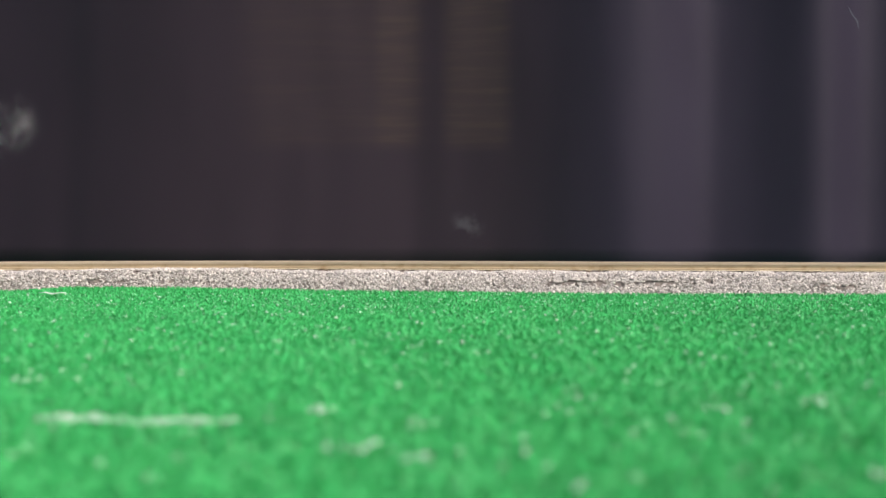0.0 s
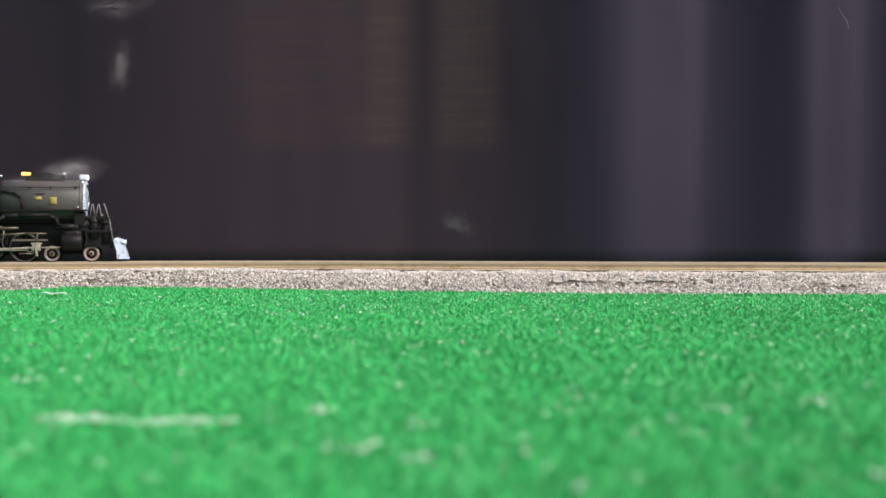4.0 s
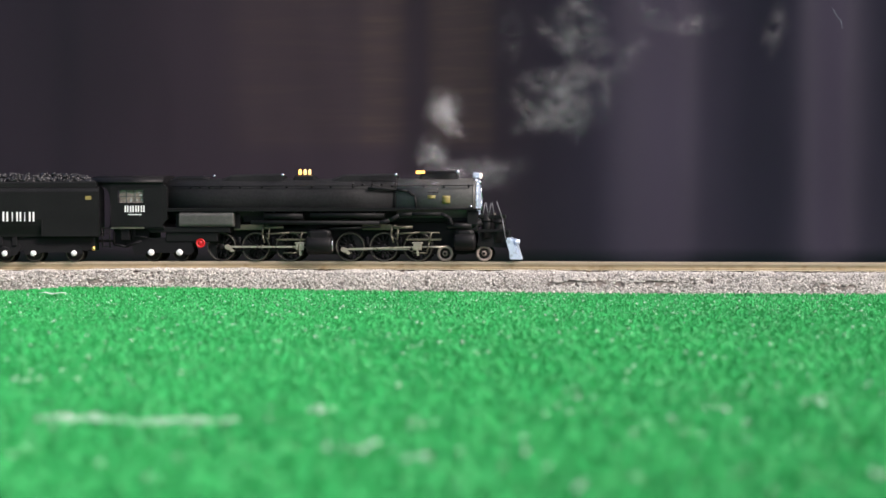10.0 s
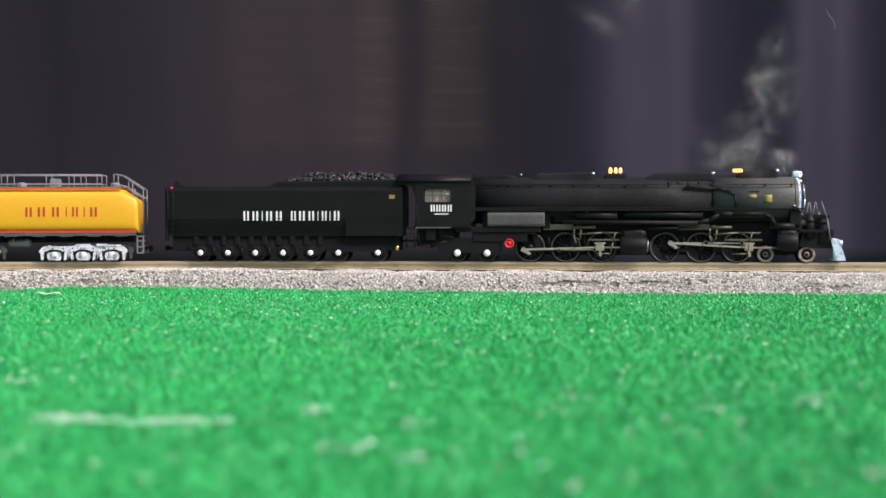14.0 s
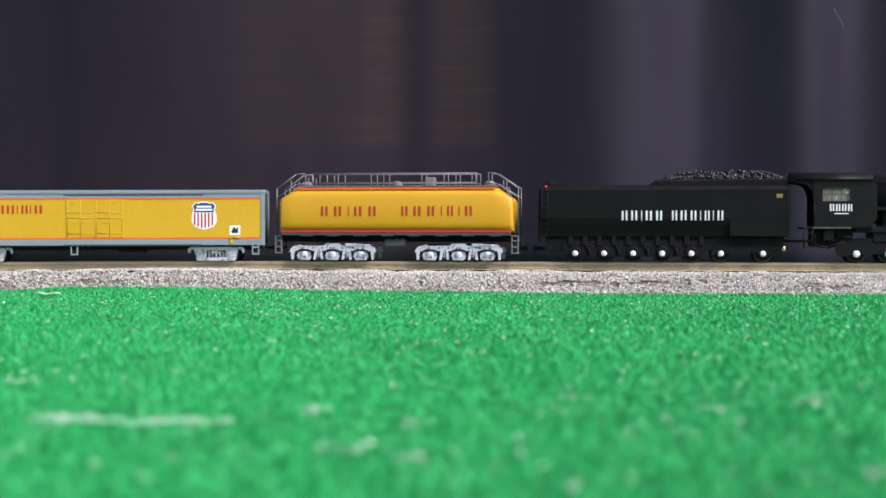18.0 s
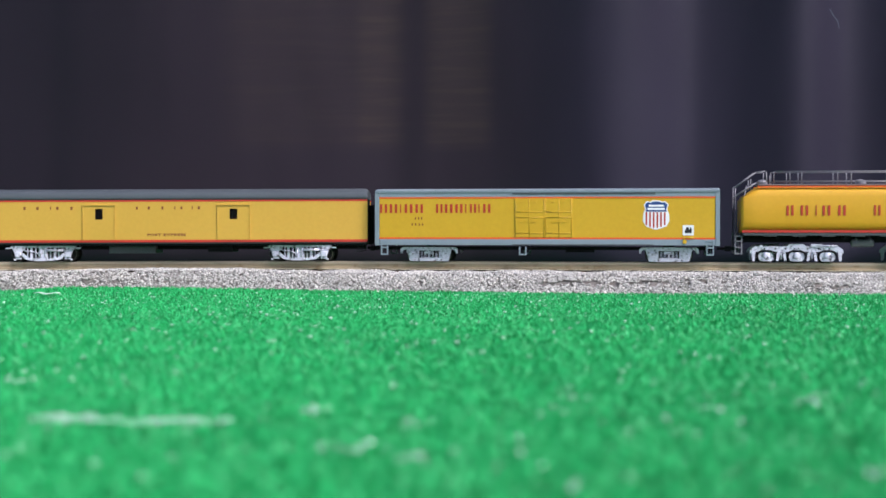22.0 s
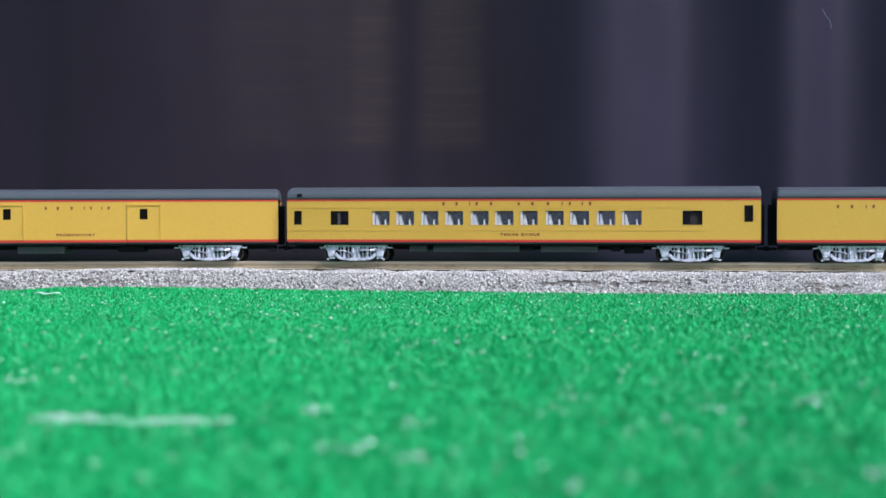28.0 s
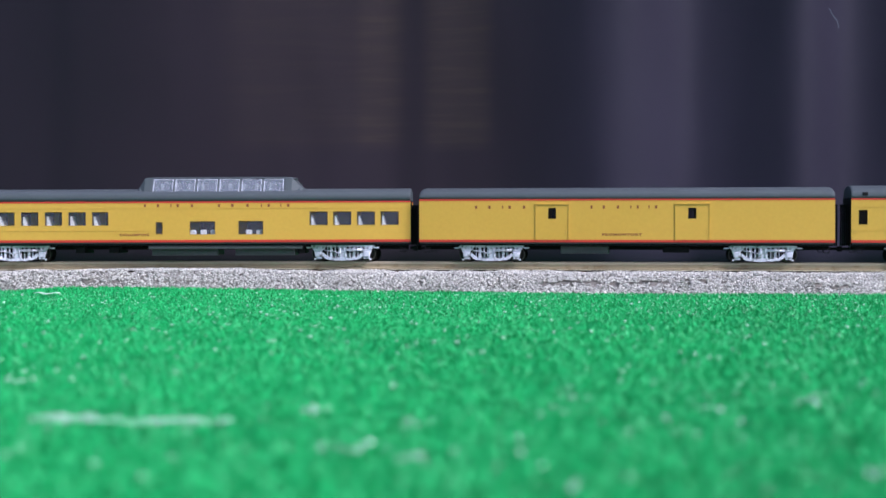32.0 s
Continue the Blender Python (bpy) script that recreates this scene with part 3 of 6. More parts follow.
# ---- hanging cloth ----
def hang_curtain():
    xs = np.linspace(-0.75, 0.85, 260)
    zs = np.linspace(0.001, 0.62, 30)

    # how steeply the cloth runs away from the viewer, along its width
    kx = [-0.8, -0.5, -0.42, -0.3, -0.2, -0.13, -0.08, -0.03, -0.018, -0.005, 0.01, 0.05, 0.1, 0.12, 0.135, 0.15, 0.165, 0.182, 0.196, 0.21, 0.235, 0.258, 0.274, 0.286, 0.296, 0.306, 0.318, 0.332, 0.35, 0.38, 0.42, 0.5, 0.6, 0.8]
    ks = [-0.3, -0.5, -0.40, -0.50, -0.20, -0.06, -0.10, -0.06, -0.34, -0.32, -0.22, -0.38, -0.38, -0.22, 0.02, 0.38, 0.72, 0.88, 0.50, -0.10, -0.34, -0.50, -0.42, 0.05, 0.75, 0.98, 0.65, 0.05, -0.3, -0.45, -0.6, 0.2, -0.4, 0.0]
    fx = np.linspace(-0.8, 0.9, 1701)
    steep = np.convolve(np.interp(fx, kx, ks), np.exp(-0.5 * (np.arange(-24, 25) / 6.0) ** 2) / 15.04, "same")
    fy = np.cumsum(steep) * 0.001
    fy -= np.interp(0.0, fx, fy)

    verts, faces = [], []
    for z in zs:
        for x in xs:
            y = 1.15 + float(np.interp(x, fx, fy)) * (0.85 + 0.25 * z / 0.3)
            y += 0.004 * noise.noise((x * 7, z * 3, 0)) + 0.0008 * noise.noise((x * 40, z * 12, 4))
            verts.append((x, y, z))
    m = len(xs)
    for k in range(len(zs) - 1):
        for i in range(m - 1):
            q = k * m + i
            faces.append((q, q + 1, q + m + 1, q + m))
    c = tagged(big_mesh("curtain", verts, faces, CLOTH, True), "dark purplish-black hanging cloth with soft vertical folds", "curtain")
    sol = c.modifiers.new("thick", "SOLIDIFY")
    sol.thickness, sol.offset = 0.0012, 1
    bm = bmesh.new()
    pipe(bm, [(300, 1100, 201), (303, 1100, 195), (306, 1100, 192), (307, 1100, 186)], 0.13, 5)
    part("loose_thread", bm, BOX_GREY, c, "short pale loose thread")
    return c


curtain = hang_curtain()


# ---- rolling stock: common parts (millimetres above the rail, front is +x) ----
def make_wheelset(r, rim=0.86, rim_mat=None, name="wheelset"):
    """Two flanged wheels on an axle; its middle is the origin."""
    bm = bmesh.new()
    for s in (-1, 1):
        lathe(bm, [(s * 6.6, r * 0.3), (s * 6.7, r * 1.09), (s * 7.3, r * 1.09), (s * 7.7, r), (s * 9.7, r * 0.985), (s * 9.9, r * 0.9), (s * 9.4, r * 0.82), (s * 9.2, r * 0.45), (s * 10.0, r * 0.38)], 24)
    rod(bm, (0, -12, 0), (0, 12, 0), 0.9)
    for a in range(4):
        t = a * math.pi / 2 + 0.3
        rod(bm, (math.cos(t) * r * 0.62, -9.25, math.sin(t) * r * 0.62), (math.cos(t) * r * 0.62, -9.55, math.sin(t) * r * 0.62), r * 0.1, 6)
    w = part(name, bm, WHEEL)
    bm = bmesh.new()
    for s in (-1, 1):
        lathe(bm, [(s * 9.72, r * 0.99), (s * 9.98, r * 0.97), (s * 9.98, r * rim), (s * 9.72, r * rim)], 24, cap=False)
        if rim < 0.8:
            lathe(bm, [(s * 9.9, r * 0.05), (s * 10.5, r * 0.26), (s * 9.9, r * 0.34)], 16)
    part("tyre", bm, rim_mat or TYRE, w)
    return w


TURNING = []      # (object, place in its parent in metres, rolling radius in metres)


def add_wheels(proto, parent, x, z, r):
    m = pose(x / 1000, 0, z / 1000)
    w = share(proto.name.split(".")[0], proto, parent, m)
    for ch in proto.children:
        share(ch.name.split(".")[0], ch, w, Matrix())
    TURNING.append((w, (x / 1000, 0, z / 1000), r / 1000))
    return w


WHEEL_SMALL = make_wheelset(4.9)
WHEEL_FREIGHT = make_wheelset(4.6)
WHEEL_TENDER = make_wheelset(5.6)
WHEEL_PILOT = make_wheelset(5.1, 0.66, PILOT_RIM, name="pilot_wheelset")
for o in (WHEEL_SMALL, WHEEL_FREIGHT, WHEEL_TENDER, WHEEL_PILOT):
    o.name = o.name.split(".")[0]


def passenger_frame():
    """Cast side frame of a four-wheel passenger truck, face at y = 0 toward -y."""
    bm = bmesh.new()
    slab(bm, [(-20.4, 9.4), (-19.6, 10.6), (19.6, 10.6), (20.4, 9.4), (18, 9.0), (-18, 9.0)], 0, 1.6)
    for s in (-1, 1):
        slab(bm, [(s * 20.2, 9.6), (s * 19.4, 10.4), (s * 11.4, 10.4), (s * 11.2, 8.2), (s * 13.0, 6.8), (s * 13.4, 1.8), (s * 16.8, 1.8), (s * 17.2, 3.8), (s * 18.4, 7.4)], -0.3, 1.5)
        block(bm, min(s * 20, s * 23.2), max(s * 20, s * 23.2), 0.1, 1.1, 8.3, 9.2, 0.2)
        block(bm, s * 15.4 - 2.1, s * 15.4 + 2.1, -1.2, 0.4, 3.0, 6.4, 0.6)
        rod(bm, (s * 17.6, -0.7, 8.4), (s * 17.6, 0, 8.4), 0.7, 8)
        rod(bm, (s * 13.2, -0.7, 8.4), (s * 13.2, 0, 8.4), 0.7, 8)
        block(bm, s * 17.6 - 0.6, s * 17.6 + 0.6, -0.4, 0.8, 1.0, 2.2, 0.15)
        slab(bm, [(s * 13.8, 4.0), (s * 10.0, 1.4), (s * 4.0, 0.7), (0, 0.7), (0, 2.2), (s * 4.0, 2.2), (s * 9.4, 3.0), (s * 12.4, 5.8)], -0.8, 0.5)
        block(bm, s * 7.3 - 0.85, s * 7.3 + 0.85, -0.2, 1.0, 2.2, 9.2, 0.3)
        rod(bm, (s * 4.6, 0.2, 2.2), (s * 4.6, 0.2, 9.2), 0.45, 8)
        rod(bm, (s * 9.6, 0.5, 2.6), (s * 9.6, 0.5, 9.2), 0.4, 6)
    slab(bm, [(-2.8, 2.0), (2.8, 2.0), (2.6, 8.6), (1.4, 11.0), (-1.4, 11.0), (-2.6, 8.6)], -0.5, 0.8)
    for x in (-1.5, 1.5):
        rod(bm, (x, -0.6, 3.0), (x, -0.6, 8.4), 0.55, 8)
    rod(bm, (2.6, -1.2, 7.4), (12.6, -1.2, 7.4), 0.85, 10)
    rod(bm, (12.6, -1.2, 7.4), (15.4, -1.2, 7.4), 0.4, 8)
    pipe(bm, [(-11.6, -0.7, 7.2), (-6.4, -0.7, 6.6), (-3.0, -0.7, 5.4)], 0.4, 6)
    return bm


def freight_frame():
    """Cast side frame of a freight truck: hooked top bar, solid pedestals, a spring window between."""
    bm = bmesh.new()
    slab(bm, [(-17.8, 5.4), (-18.0, 7.8), (-16.4, 9.2), (16.4, 9.2), (18.0, 7.8), (17.8, 5.4), (16.7, 5.4), (16.4, 7.2), (14.0, 7.9), (-14.0, 7.9), (-16.4, 7.2), (-16.7, 5.4)], 0, 1.6)
    for s in (-1, 1):
        slab(bm, [(s * 14.2, 8.1), (s * 12.9, 3.2), (s * 12.3, 1.0), (s * 11.6, 0.5), (s * 6.6, 0.5), (s * 6.2, 2.6), (s * 6.2, 7.2), (s * 6.8, 8.1)], 0.1, 1.5)
        slab(bm, [(s * 11.9, 6.4), (s * 11.4, 3.4), (s * 8.0, 3.4), (s * 7.7, 6.4)], -0.9, 0.2)
        rod(bm, (s * 9.7, -1.1, 4.9), (s * 9.7, -0.6, 4.9), 0.9, 10)
        block(bm, s * 9.7 - 1.9, s * 9.7 + 1.9, -0.5, 0.2, 1.5, 2.1, 0.1)
    slab(bm, [(-7.0, 0.5), (7.0, 0.5), (6.4, 2.5), (-6.4, 2.5)], -0.15, 1.5)
    block(bm, -6.6, 6.6, 0.05, 1.5, 7.0, 8.2)
    block(bm, -3.0, 3.0, -0.35, 0.9, 4.9, 6.7, 0.3)
    return bm


def spring_nest():
    """Coil springs and their seat, in the window of a freight side frame."""
    bm = bmesh.new()
    for x in (-4.6, -2.4, 2.4, 4.6):
        for z in np.arange(2.5, 6.4, 0.85):
            lathe(bm, [(z, 0.5), (z + 0.25, 0.95), (z + 0.5, 0.5)], 10, "Z", (x, 0.7, 0))
    rod(bm, (0, 0.7, 2.4), (0, 0.7, 5.0), 0.6, 8)
    return bm


def six_frame():
    """White three-axle side frame: deep beam, three pedestals, brake hangers between."""
    bm = bmesh.new()
    slab(bm, [(-27.6, 6.0), (-27.0, 8.2), (-24.4, 10.0), (24.4, 10.0), (27.0, 8.2), (27.6, 6.0), (26.2, 5.8), (24.4, 6.8), (-24.4, 6.8), (-26.2, 5.8)], 0, 1.6)
    slab(bm, [(-6.0, 9.8), (-4.0, 11.4), (4.0, 11.4), (6.0, 9.8)], 0.1, 1.5)
    for c in (-18, 0, 18):
        slab(bm, [(c - 4.9, 7.0), (c - 4.3, 2.6), (c - 3.3, 1.0), (c + 3.3, 1.0), (c + 4.3, 2.6), (c + 4.9, 7.0)], -0.1, 1.4)
        lathe(bm, [(-1.4, 0.2), (-1.4, 1.4), (-1.0, 2.0), (0.1, 2.3)], 16, "Y", (c, 0, 4.4))
        slab(bm, [(c - 2.6, 2.6), (c - 1.6, 1.4), (c + 1.6, 1.4), (c + 2.6, 2.6)], -0.7, 0.1)
    for c in (-9, 9):
        for s in (-1, 1):
            slab(bm, [(c + s * 0.5, 7.0), (c + s * 2.4, 6.6), (c + s * 3.2, 1.2), (c + s * 1.7, 1.2)], -0.5, 0.6)
        rod(bm, (c, 0.3, 2.6), (c, 0.3, 7.0), 0.5, 6)
    for s in (-1, 1):
        slab(bm, [(s * 24.2, 7.0), (s * 26.6, 6.2), (s * 26.2, 1.2), (s * 24.8, 1.2)], -0.5, 0.6)
        block(bm, s * 21 - 1.0, s * 21 + 1.0, -0.4, 0.4, 9.4, 10.6, 0.2)
    block(bm, 8.2, 15.0, -0.9, 0.6, 9.8, 11.4, 0.3)
    rod(bm, (12, -0.6, 10.6), (24, -0.2, 10.4), 0.4, 6)
    return bm


FRAME_PASSENGER = part("side_frame", passenger_frame(), SILVER)
FRAME_FREIGHT = part("side_frame", freight_frame(), SILVER)
FRAME_SIX = part("side_frame", six_frame(), SILVER)
SPRINGS = part("spring_nest", spring_nest(), SILVER)
FRAME_SIX_BOLTS = bmesh.new()
for c in (-18, 0, 18):
    pipe(FRAME_SIX_BOLTS, [(c - 5.3, -0.35, 4.4), (c - 4.2, -0.35, 6.5), (c - 2.4, -0.35, 7.2), (c + 2.4, -0.35, 7.2), (c + 4.2, -0.35, 6.5), (c + 5.3, -0.35, 4.4)], 0.62, 6)
for c in (-19.0, -12.5, -6.5, -1.4, 1.0, 6.4, 12.8, 19.4):
    rod(FRAME_SIX_BOLTS, (c, -0.4, 8.6), (c, 0.1, 8.6), 0.5, 6)
FRAME_SIX_BOLTS = part("bolt_row", FRAME_SIX_BOLTS, UNDER)
PROTOTYPES = [WHEEL_SMALL, WHEEL_FREIGHT, WHEEL_TENDER, WHEEL_PILOT, FRAME_PASSENGER, FRAME_FREIGHT, FRAME_SIX, FRAME_SIX_BOLTS, SPRINGS]
SWIVEL = []       # (truck, place along its vehicle in metres, key of the vehicle)


def add_truck(car, key, x, frame_proto, wheel_proto, axles, r, half=13.6, name="truck"):
    bm = bmesh.new()
    block(bm, -4, 4, -half + 1.5, half - 1.5, 5.2, 9.0, 0.4)
    block(bm, -max(abs(a) for a in axles) - 3, max(abs(a) for a in axles) + 3, -5, 5, 6.0, 7.4, 0.3)
    rod(bm, (0, 0, 8), (0, 0, 11.6), 3.0, 12)
    t = part(name, bm, UNDER, car)
    t.matrix_basis = pose(x / 1000, 0, SINK / 1000)
    share("side_frame", frame_proto, t, pose(0, -half / 1000, 0), "silver cast side frame")
    share("side_frame", frame_proto, t, pose(0, half / 1000, 0, 0, 0, 180), "silver cast side frame")
    if frame_proto is FRAME_SIX:
        share("bolt_row", FRAME_SIX_BOLTS, t, pose(0, -half / 1000, 0))
    if frame_proto is FRAME_FREIGHT:
        share("spring_nest", SPRINGS, t, pose(0, -half / 1000, 0))
    for a in axles:
        add_wheels(wheel_proto, t, a, r, r)
    SWIVEL.append((t, x / 1000, key))
    return t


def add_coupler(car, x, s, z=7.6):
    bm = bmesh.new()
    block(bm, min(x, x + s * 5), max(x, x + s * 5), -0.9, 0.9, z - 0.9, z + 0.9, 0.2)
    slab(bm, [(x + s * 4.5, z + 1.6), (x + s * 7.2, z + 1.6), (x + s * 7.2, z - 1.6), (x + s * 4.5, z - 1.6)], -1.6, 1.2)
    part("coupler", bm, UNDER, car)


def letters(text_bars, x0, x1, z0, z1, y, name, material, parent, label, fill=0.72, solid=False):
    """A worded mark drawn as plain upright bars; a negative entry is a gap."""
    total = sum(abs(w) for w in text_bars)
    k = (x1 - x0) / total
    bm = bmesh.new()
    x = x0
    for w in text_bars:
        if w > 0:
            wide = w * k * fill
            th = min(wide * 0.32, (z1 - z0) * 0.32)
            if w < 0.7 or solid:
                block(bm, x, x + max(th, wide * (0.75 if solid else 0)), y - 0.12, y, z0, z1)
            else:
                block(bm, x, x + th, y - 0.12, y, z0, z1)
                block(bm, x + wide - th, x + wide, y - 0.12, y, z0, z1)
        x += abs(w) * k
    return part(name, bm, material, parent, label)


WIDE_WORDS = [1.05, 1.1, 0.5, 1.15, 1.1, -4.2, 0.95, 1.1, 1.05, 0.5, 0.9, 0.5, 1.05]
WORDS = [1.05, 1.1, 0.5, 1.15, 1.1, -1.1, 0.95, 1.1, 1.05, 0.5, 0.9, 0.5, 1.05]
TENDER_WORDS = WORDS[:5] + [-0.65] + WORDS[6:]
TANK_WORDS = WORDS[:5] + [-1.5] + WORDS[6:]
SPREAD_WORDS = WORDS[:6] + [w * 1.12 for w in WORDS[6:]]


def words(txt, x0, x1, z0, z1, y, material, parent, label):
    """Readable small words with the built-in font, laid on the near side."""
    cu = bpy.data.curves.new("lettering", "FONT")
    cu.body, cu.size, cu.offset, cu.space_character = txt, 1.0, 0.05, 1.25
    tmp = new("lettering", cu)
    bpy.context.view_layer.update()
    me = bpy.data.meshes.new_from_object(tmp.evaluated_get(bpy.context.evaluated_depsgraph_get()))
    bpy.data.objects.remove(tmp)
    co = np.array([v.co for v in me.vertices])
    lo, hi = co.min(0), co.max(0)
    bm = bmesh.new()
    bm.from_mesh(me)
    for v in bm.verts:
        u, w = (v.co.x - lo[0]) / (hi[0] - lo[0]), (v.co.y - lo[1]) / (hi[1] - lo[1])
        v.co = Vector((x0 + u * (x1 - x0), y - 0.1, z0 + w * (z1 - z0)))
    return part("lettering", bm, material, parent, label)


# ---- passenger cars ----
HALF_W = 17.5


def roof_ring(x, drop, shrink, eave=0.0, lift=0.0):
    """Arched roof section at x; the ends drop and shrink."""
    pts = []
    for i in range(17):
        a = math.pi * i / 16
        y = -math.cos(a) * (HALF_W - shrink)
        z = 39.7 + (5.5 + lift - drop) * math.sin(a) ** 0.8
        pts.append((x, y, z))
    return [(x, -(HALF_W - shrink), 38.0 - eave)] + pts + [(x, HALF_W - shrink, 38.0 - eave)]


def make_roof(bm, half, eave=0.0, soft=1.0, lift=0.0):
    steps = [(0, 3.6, 0.4), (1.0, 1.6, 0.15), (2.4, 0.5, 0.0), (4.6, 0.0, 0.0)]
    rings = [roof_ring(-half + t * soft, d * soft, s * soft, eave, lift) for t, d, s in steps]
    rings += [roof_ring(half - t * soft, d * soft, s * soft, eave, lift) for t, d, s in reversed(steps)]
    return loft(bm, rings)


def passenger_car(key, name, label, length, holes, doors, trucks, name_txt, name_x, mark_x, mark_z, beads, belly, far_holes=None, eave=0.0, marks=None):
    half = length / 2
    car = thing(name, label, "passenger car", "cars of the train")
    bm = bmesh.new()
    wall(bm, -half, half, 13.1, 37.0 - eave, -HALF_W, 0.9, holes)
    side = part("side_wall", bm, YELLOW, car)
    bm = bmesh.new()
    wall(bm, -half, half, 13.1, 37.0 - eave, HALF_W, -0.9, far_holes if far_holes is not None else holes)
    part("side_wall", bm, YELLOW, car)
    for z0, z1, nm in ((11.6, 13.1, "lower_stripe"), (37.0 - eave, 38.0 - eave, "upper_stripe")):
        bm = bmesh.new()
        for s in (-1, 1):
            block(bm, -half, half, s * HALF_W - 0.12, s * HALF_W + 0.12, z0, z1)
        part(nm, bm, RED, car, "red painted stripe")
    bm = bmesh.new()
    make_roof(bm, half, eave, 0.6 if doors else 0.25, 0.8 if key == "coach" else 0.0)
    part("roof", bm, GREY_ROOF, car, "dark grey arched roof")
    for s in (-1, 1):
        bm = bmesh.new()
        wall(bm, -HALF_W + 0.9, HALF_W - 0.9, 10, 38.3, 0, 1, [(-3.6, 3.6, 10.2, 32)])
        bm.transform(Matrix.Translation((s * (half - 0.6), 0, 0)) @ Matrix.Rotation(radians(90), 4, "Z"))
        part("end_wall", bm, UNDER, car, "dark end wall with a doorway")
    for s in (-1, 1):
        bm = bmesh.new()
        for k in range(3):
            x = s * (half + 0.7 + k * 1.1)
            wall(bm, -5.4 + 0.2 * (k % 2), 5.4 - 0.2 * (k % 2), 9.5, 34.5, 0, 0.8, [(-3.8, 3.8, 10.5, 33)])
            t = Matrix.Translation((x, 0, 0)) @ Matrix.Rotation(radians(90), 4, "Z")
            for v in [v for v in bm.verts if not v.tag]:
                v.co = t @ v.co
                v.tag = True
        part("diaphragm", bm, UNDER, car, "black folded gangway bellows")
    bm = bmesh.new()
    block(bm, -half + 0.6, half - 0.6, -HALF_W + 0.5, HALF_W - 0.5, 10.6, 11.6, 0.2)
    part("skirt", bm, UNDER_GREY, car, "thin grey skirt below the red stripe")
    bm = bmesh.new()
    block(bm, -half + 0.8, half - 0.8, -HALF_W + 1.4, HALF_W - 1.4, 9.6, 10.6, 0.2)
    block(bm, -half + 2, half - 2, -4, 4, 6.8, 9.3, 0.3)
    for s in (-1, 1):
        for q in (-1, 1):
            for zz in (5.2, 7.4):
                block(bm, s * (half - 4.8) - 1.6, s * (half - 4.8) + 1.6, q * 15.4 - 0.8, q * 15.4 + 0.8, zz, zz + 0.4)
            for xx in (-1.6, 1.6):
                block(bm, s * (half - 4.8) + xx - 0.2, s * (half - 4.8) + xx + 0.2, q * 15.4 - 0.3, q * 15.4 + 0.3, 5.2, 9.5)
    part("underframe", bm, UNDER, car)
    for x0, x1, z0, z1, m in belly:
        bm = bmesh.new()
        block(bm, x0, x1, -11.5, 11.5, z0, 9.4, 0.5)
        if x1 - x0 > 14:
            for x in np.arange(x0 + 4, x1 - 2, 5.5):
                block(bm, x, x + 0.5, -11.75, -11.5, z0 + 0.6, 9.0)
        part("equipment_box", bm, m, car)
    for x0, x1, z0, z1, w in doors:
        bm = bmesh.new()
        hole = [(w[0], w[1], w[2], w[3])] if w else []
        wall(bm, x0, x1, z0, z1, -HALF_W - 0.22, 0.2, hole)
        d = part("door", bm, YELLOW, car, "yellow sliding baggage door")
        bm = bmesh.new()
        for s in (x0, x1 - 0.5):
            block(bm, s, s + 0.5, -HALF_W - 0.52, -HALF_W - 0.22, z0, z1)
        block(bm, x0, x1, -HALF_W - 0.80, -HALF_W - 0.22, z1 - 0.6, z1)
        block(bm, x0 - 0.4, x1 + 0.4, -HALF_W - 0.4, -HALF_W, z0 - 0.5, z0)
        part("door_frame", bm, YELLOW, d)
        bm = bmesh.new()
        block(bm, x1 - 1.9, x1 - 1.5, -HALF_W - 0.6, -HALF_W - 0.22, 17, 20.2, 0.1)
        part("handle", bm, YELLOW, d)
    for h in holes:
        w = part("window", frame_ring(h, -HALF_W), UNDER_GREY if doors else YELLOW, car)
        bm = bmesh.new()
        block(bm, h[0], h[1], -HALF_W + 0.35, -HALF_W + 0.5, h[2], h[3])
        pane = part("pane", bm, DARK_PANE if doors or (key == "coach" and abs(h[0] + h[1]) > 190) else PANE, w)
        pane.visible_shadow = False
        if key == "coach" and h[1] - h[0] > 9 and abs(h[0]) < 95:
            bm = bmesh.new()
            block(bm, h[0] - 0.1, h[0] + 1.25, -HALF_W + 0.7, -HALF_W + 2.2, h[2] - 0.3, h[3] + 0.3, 0.15)
            block(bm, h[1] - 0.55, h[1] + 0.1, -HALF_W + 0.7, -HALF_W + 2.2, h[2] - 0.3, h[3] + 0.3, 0.15)
            part("window_liner", bm, SEAT, w, "white moulded window liner")
    for h in (far_holes if far_holes is not None else holes):
        bm = bmesh.new()
        block(bm, h[0], h[1], HALF_W - 0.5, HALF_W - 0.35, h[2], h[3])
        part("pane", bm, PANE, car)
    for z, x0, x1 in beads:
        bm = bmesh.new()
        for s in (-1, 1):
            block(bm, x0, x1, s * HALF_W - 0.18, s * HALF_W + 0.18, z, z + 0.55)
        part("trim_bead", bm, YELLOW, car)
    bm = bmesh.new()
    for s in (-1, 1):
        for z in (17.2, 25.0):
            rod(bm, (s * (half - 2.2), -HALF_W - 0.5, z), (s * (half - 2.2), -HALF_W - 0.5, z + 0.9), 0.18, 5)
            rod(bm, (s * (half - 2.2), -HALF_W - 0.5, z), (s * (half - 2.2), -HALF_W, z), 0.18, 5)
            rod(bm, (s * (half - 2.2), -HALF_W - 0.5, z + 0.9), (s * (half - 2.2), -HALF_W, z + 0.9), 0.18, 5)
    part("grab_iron", bm, YELLOW, car)
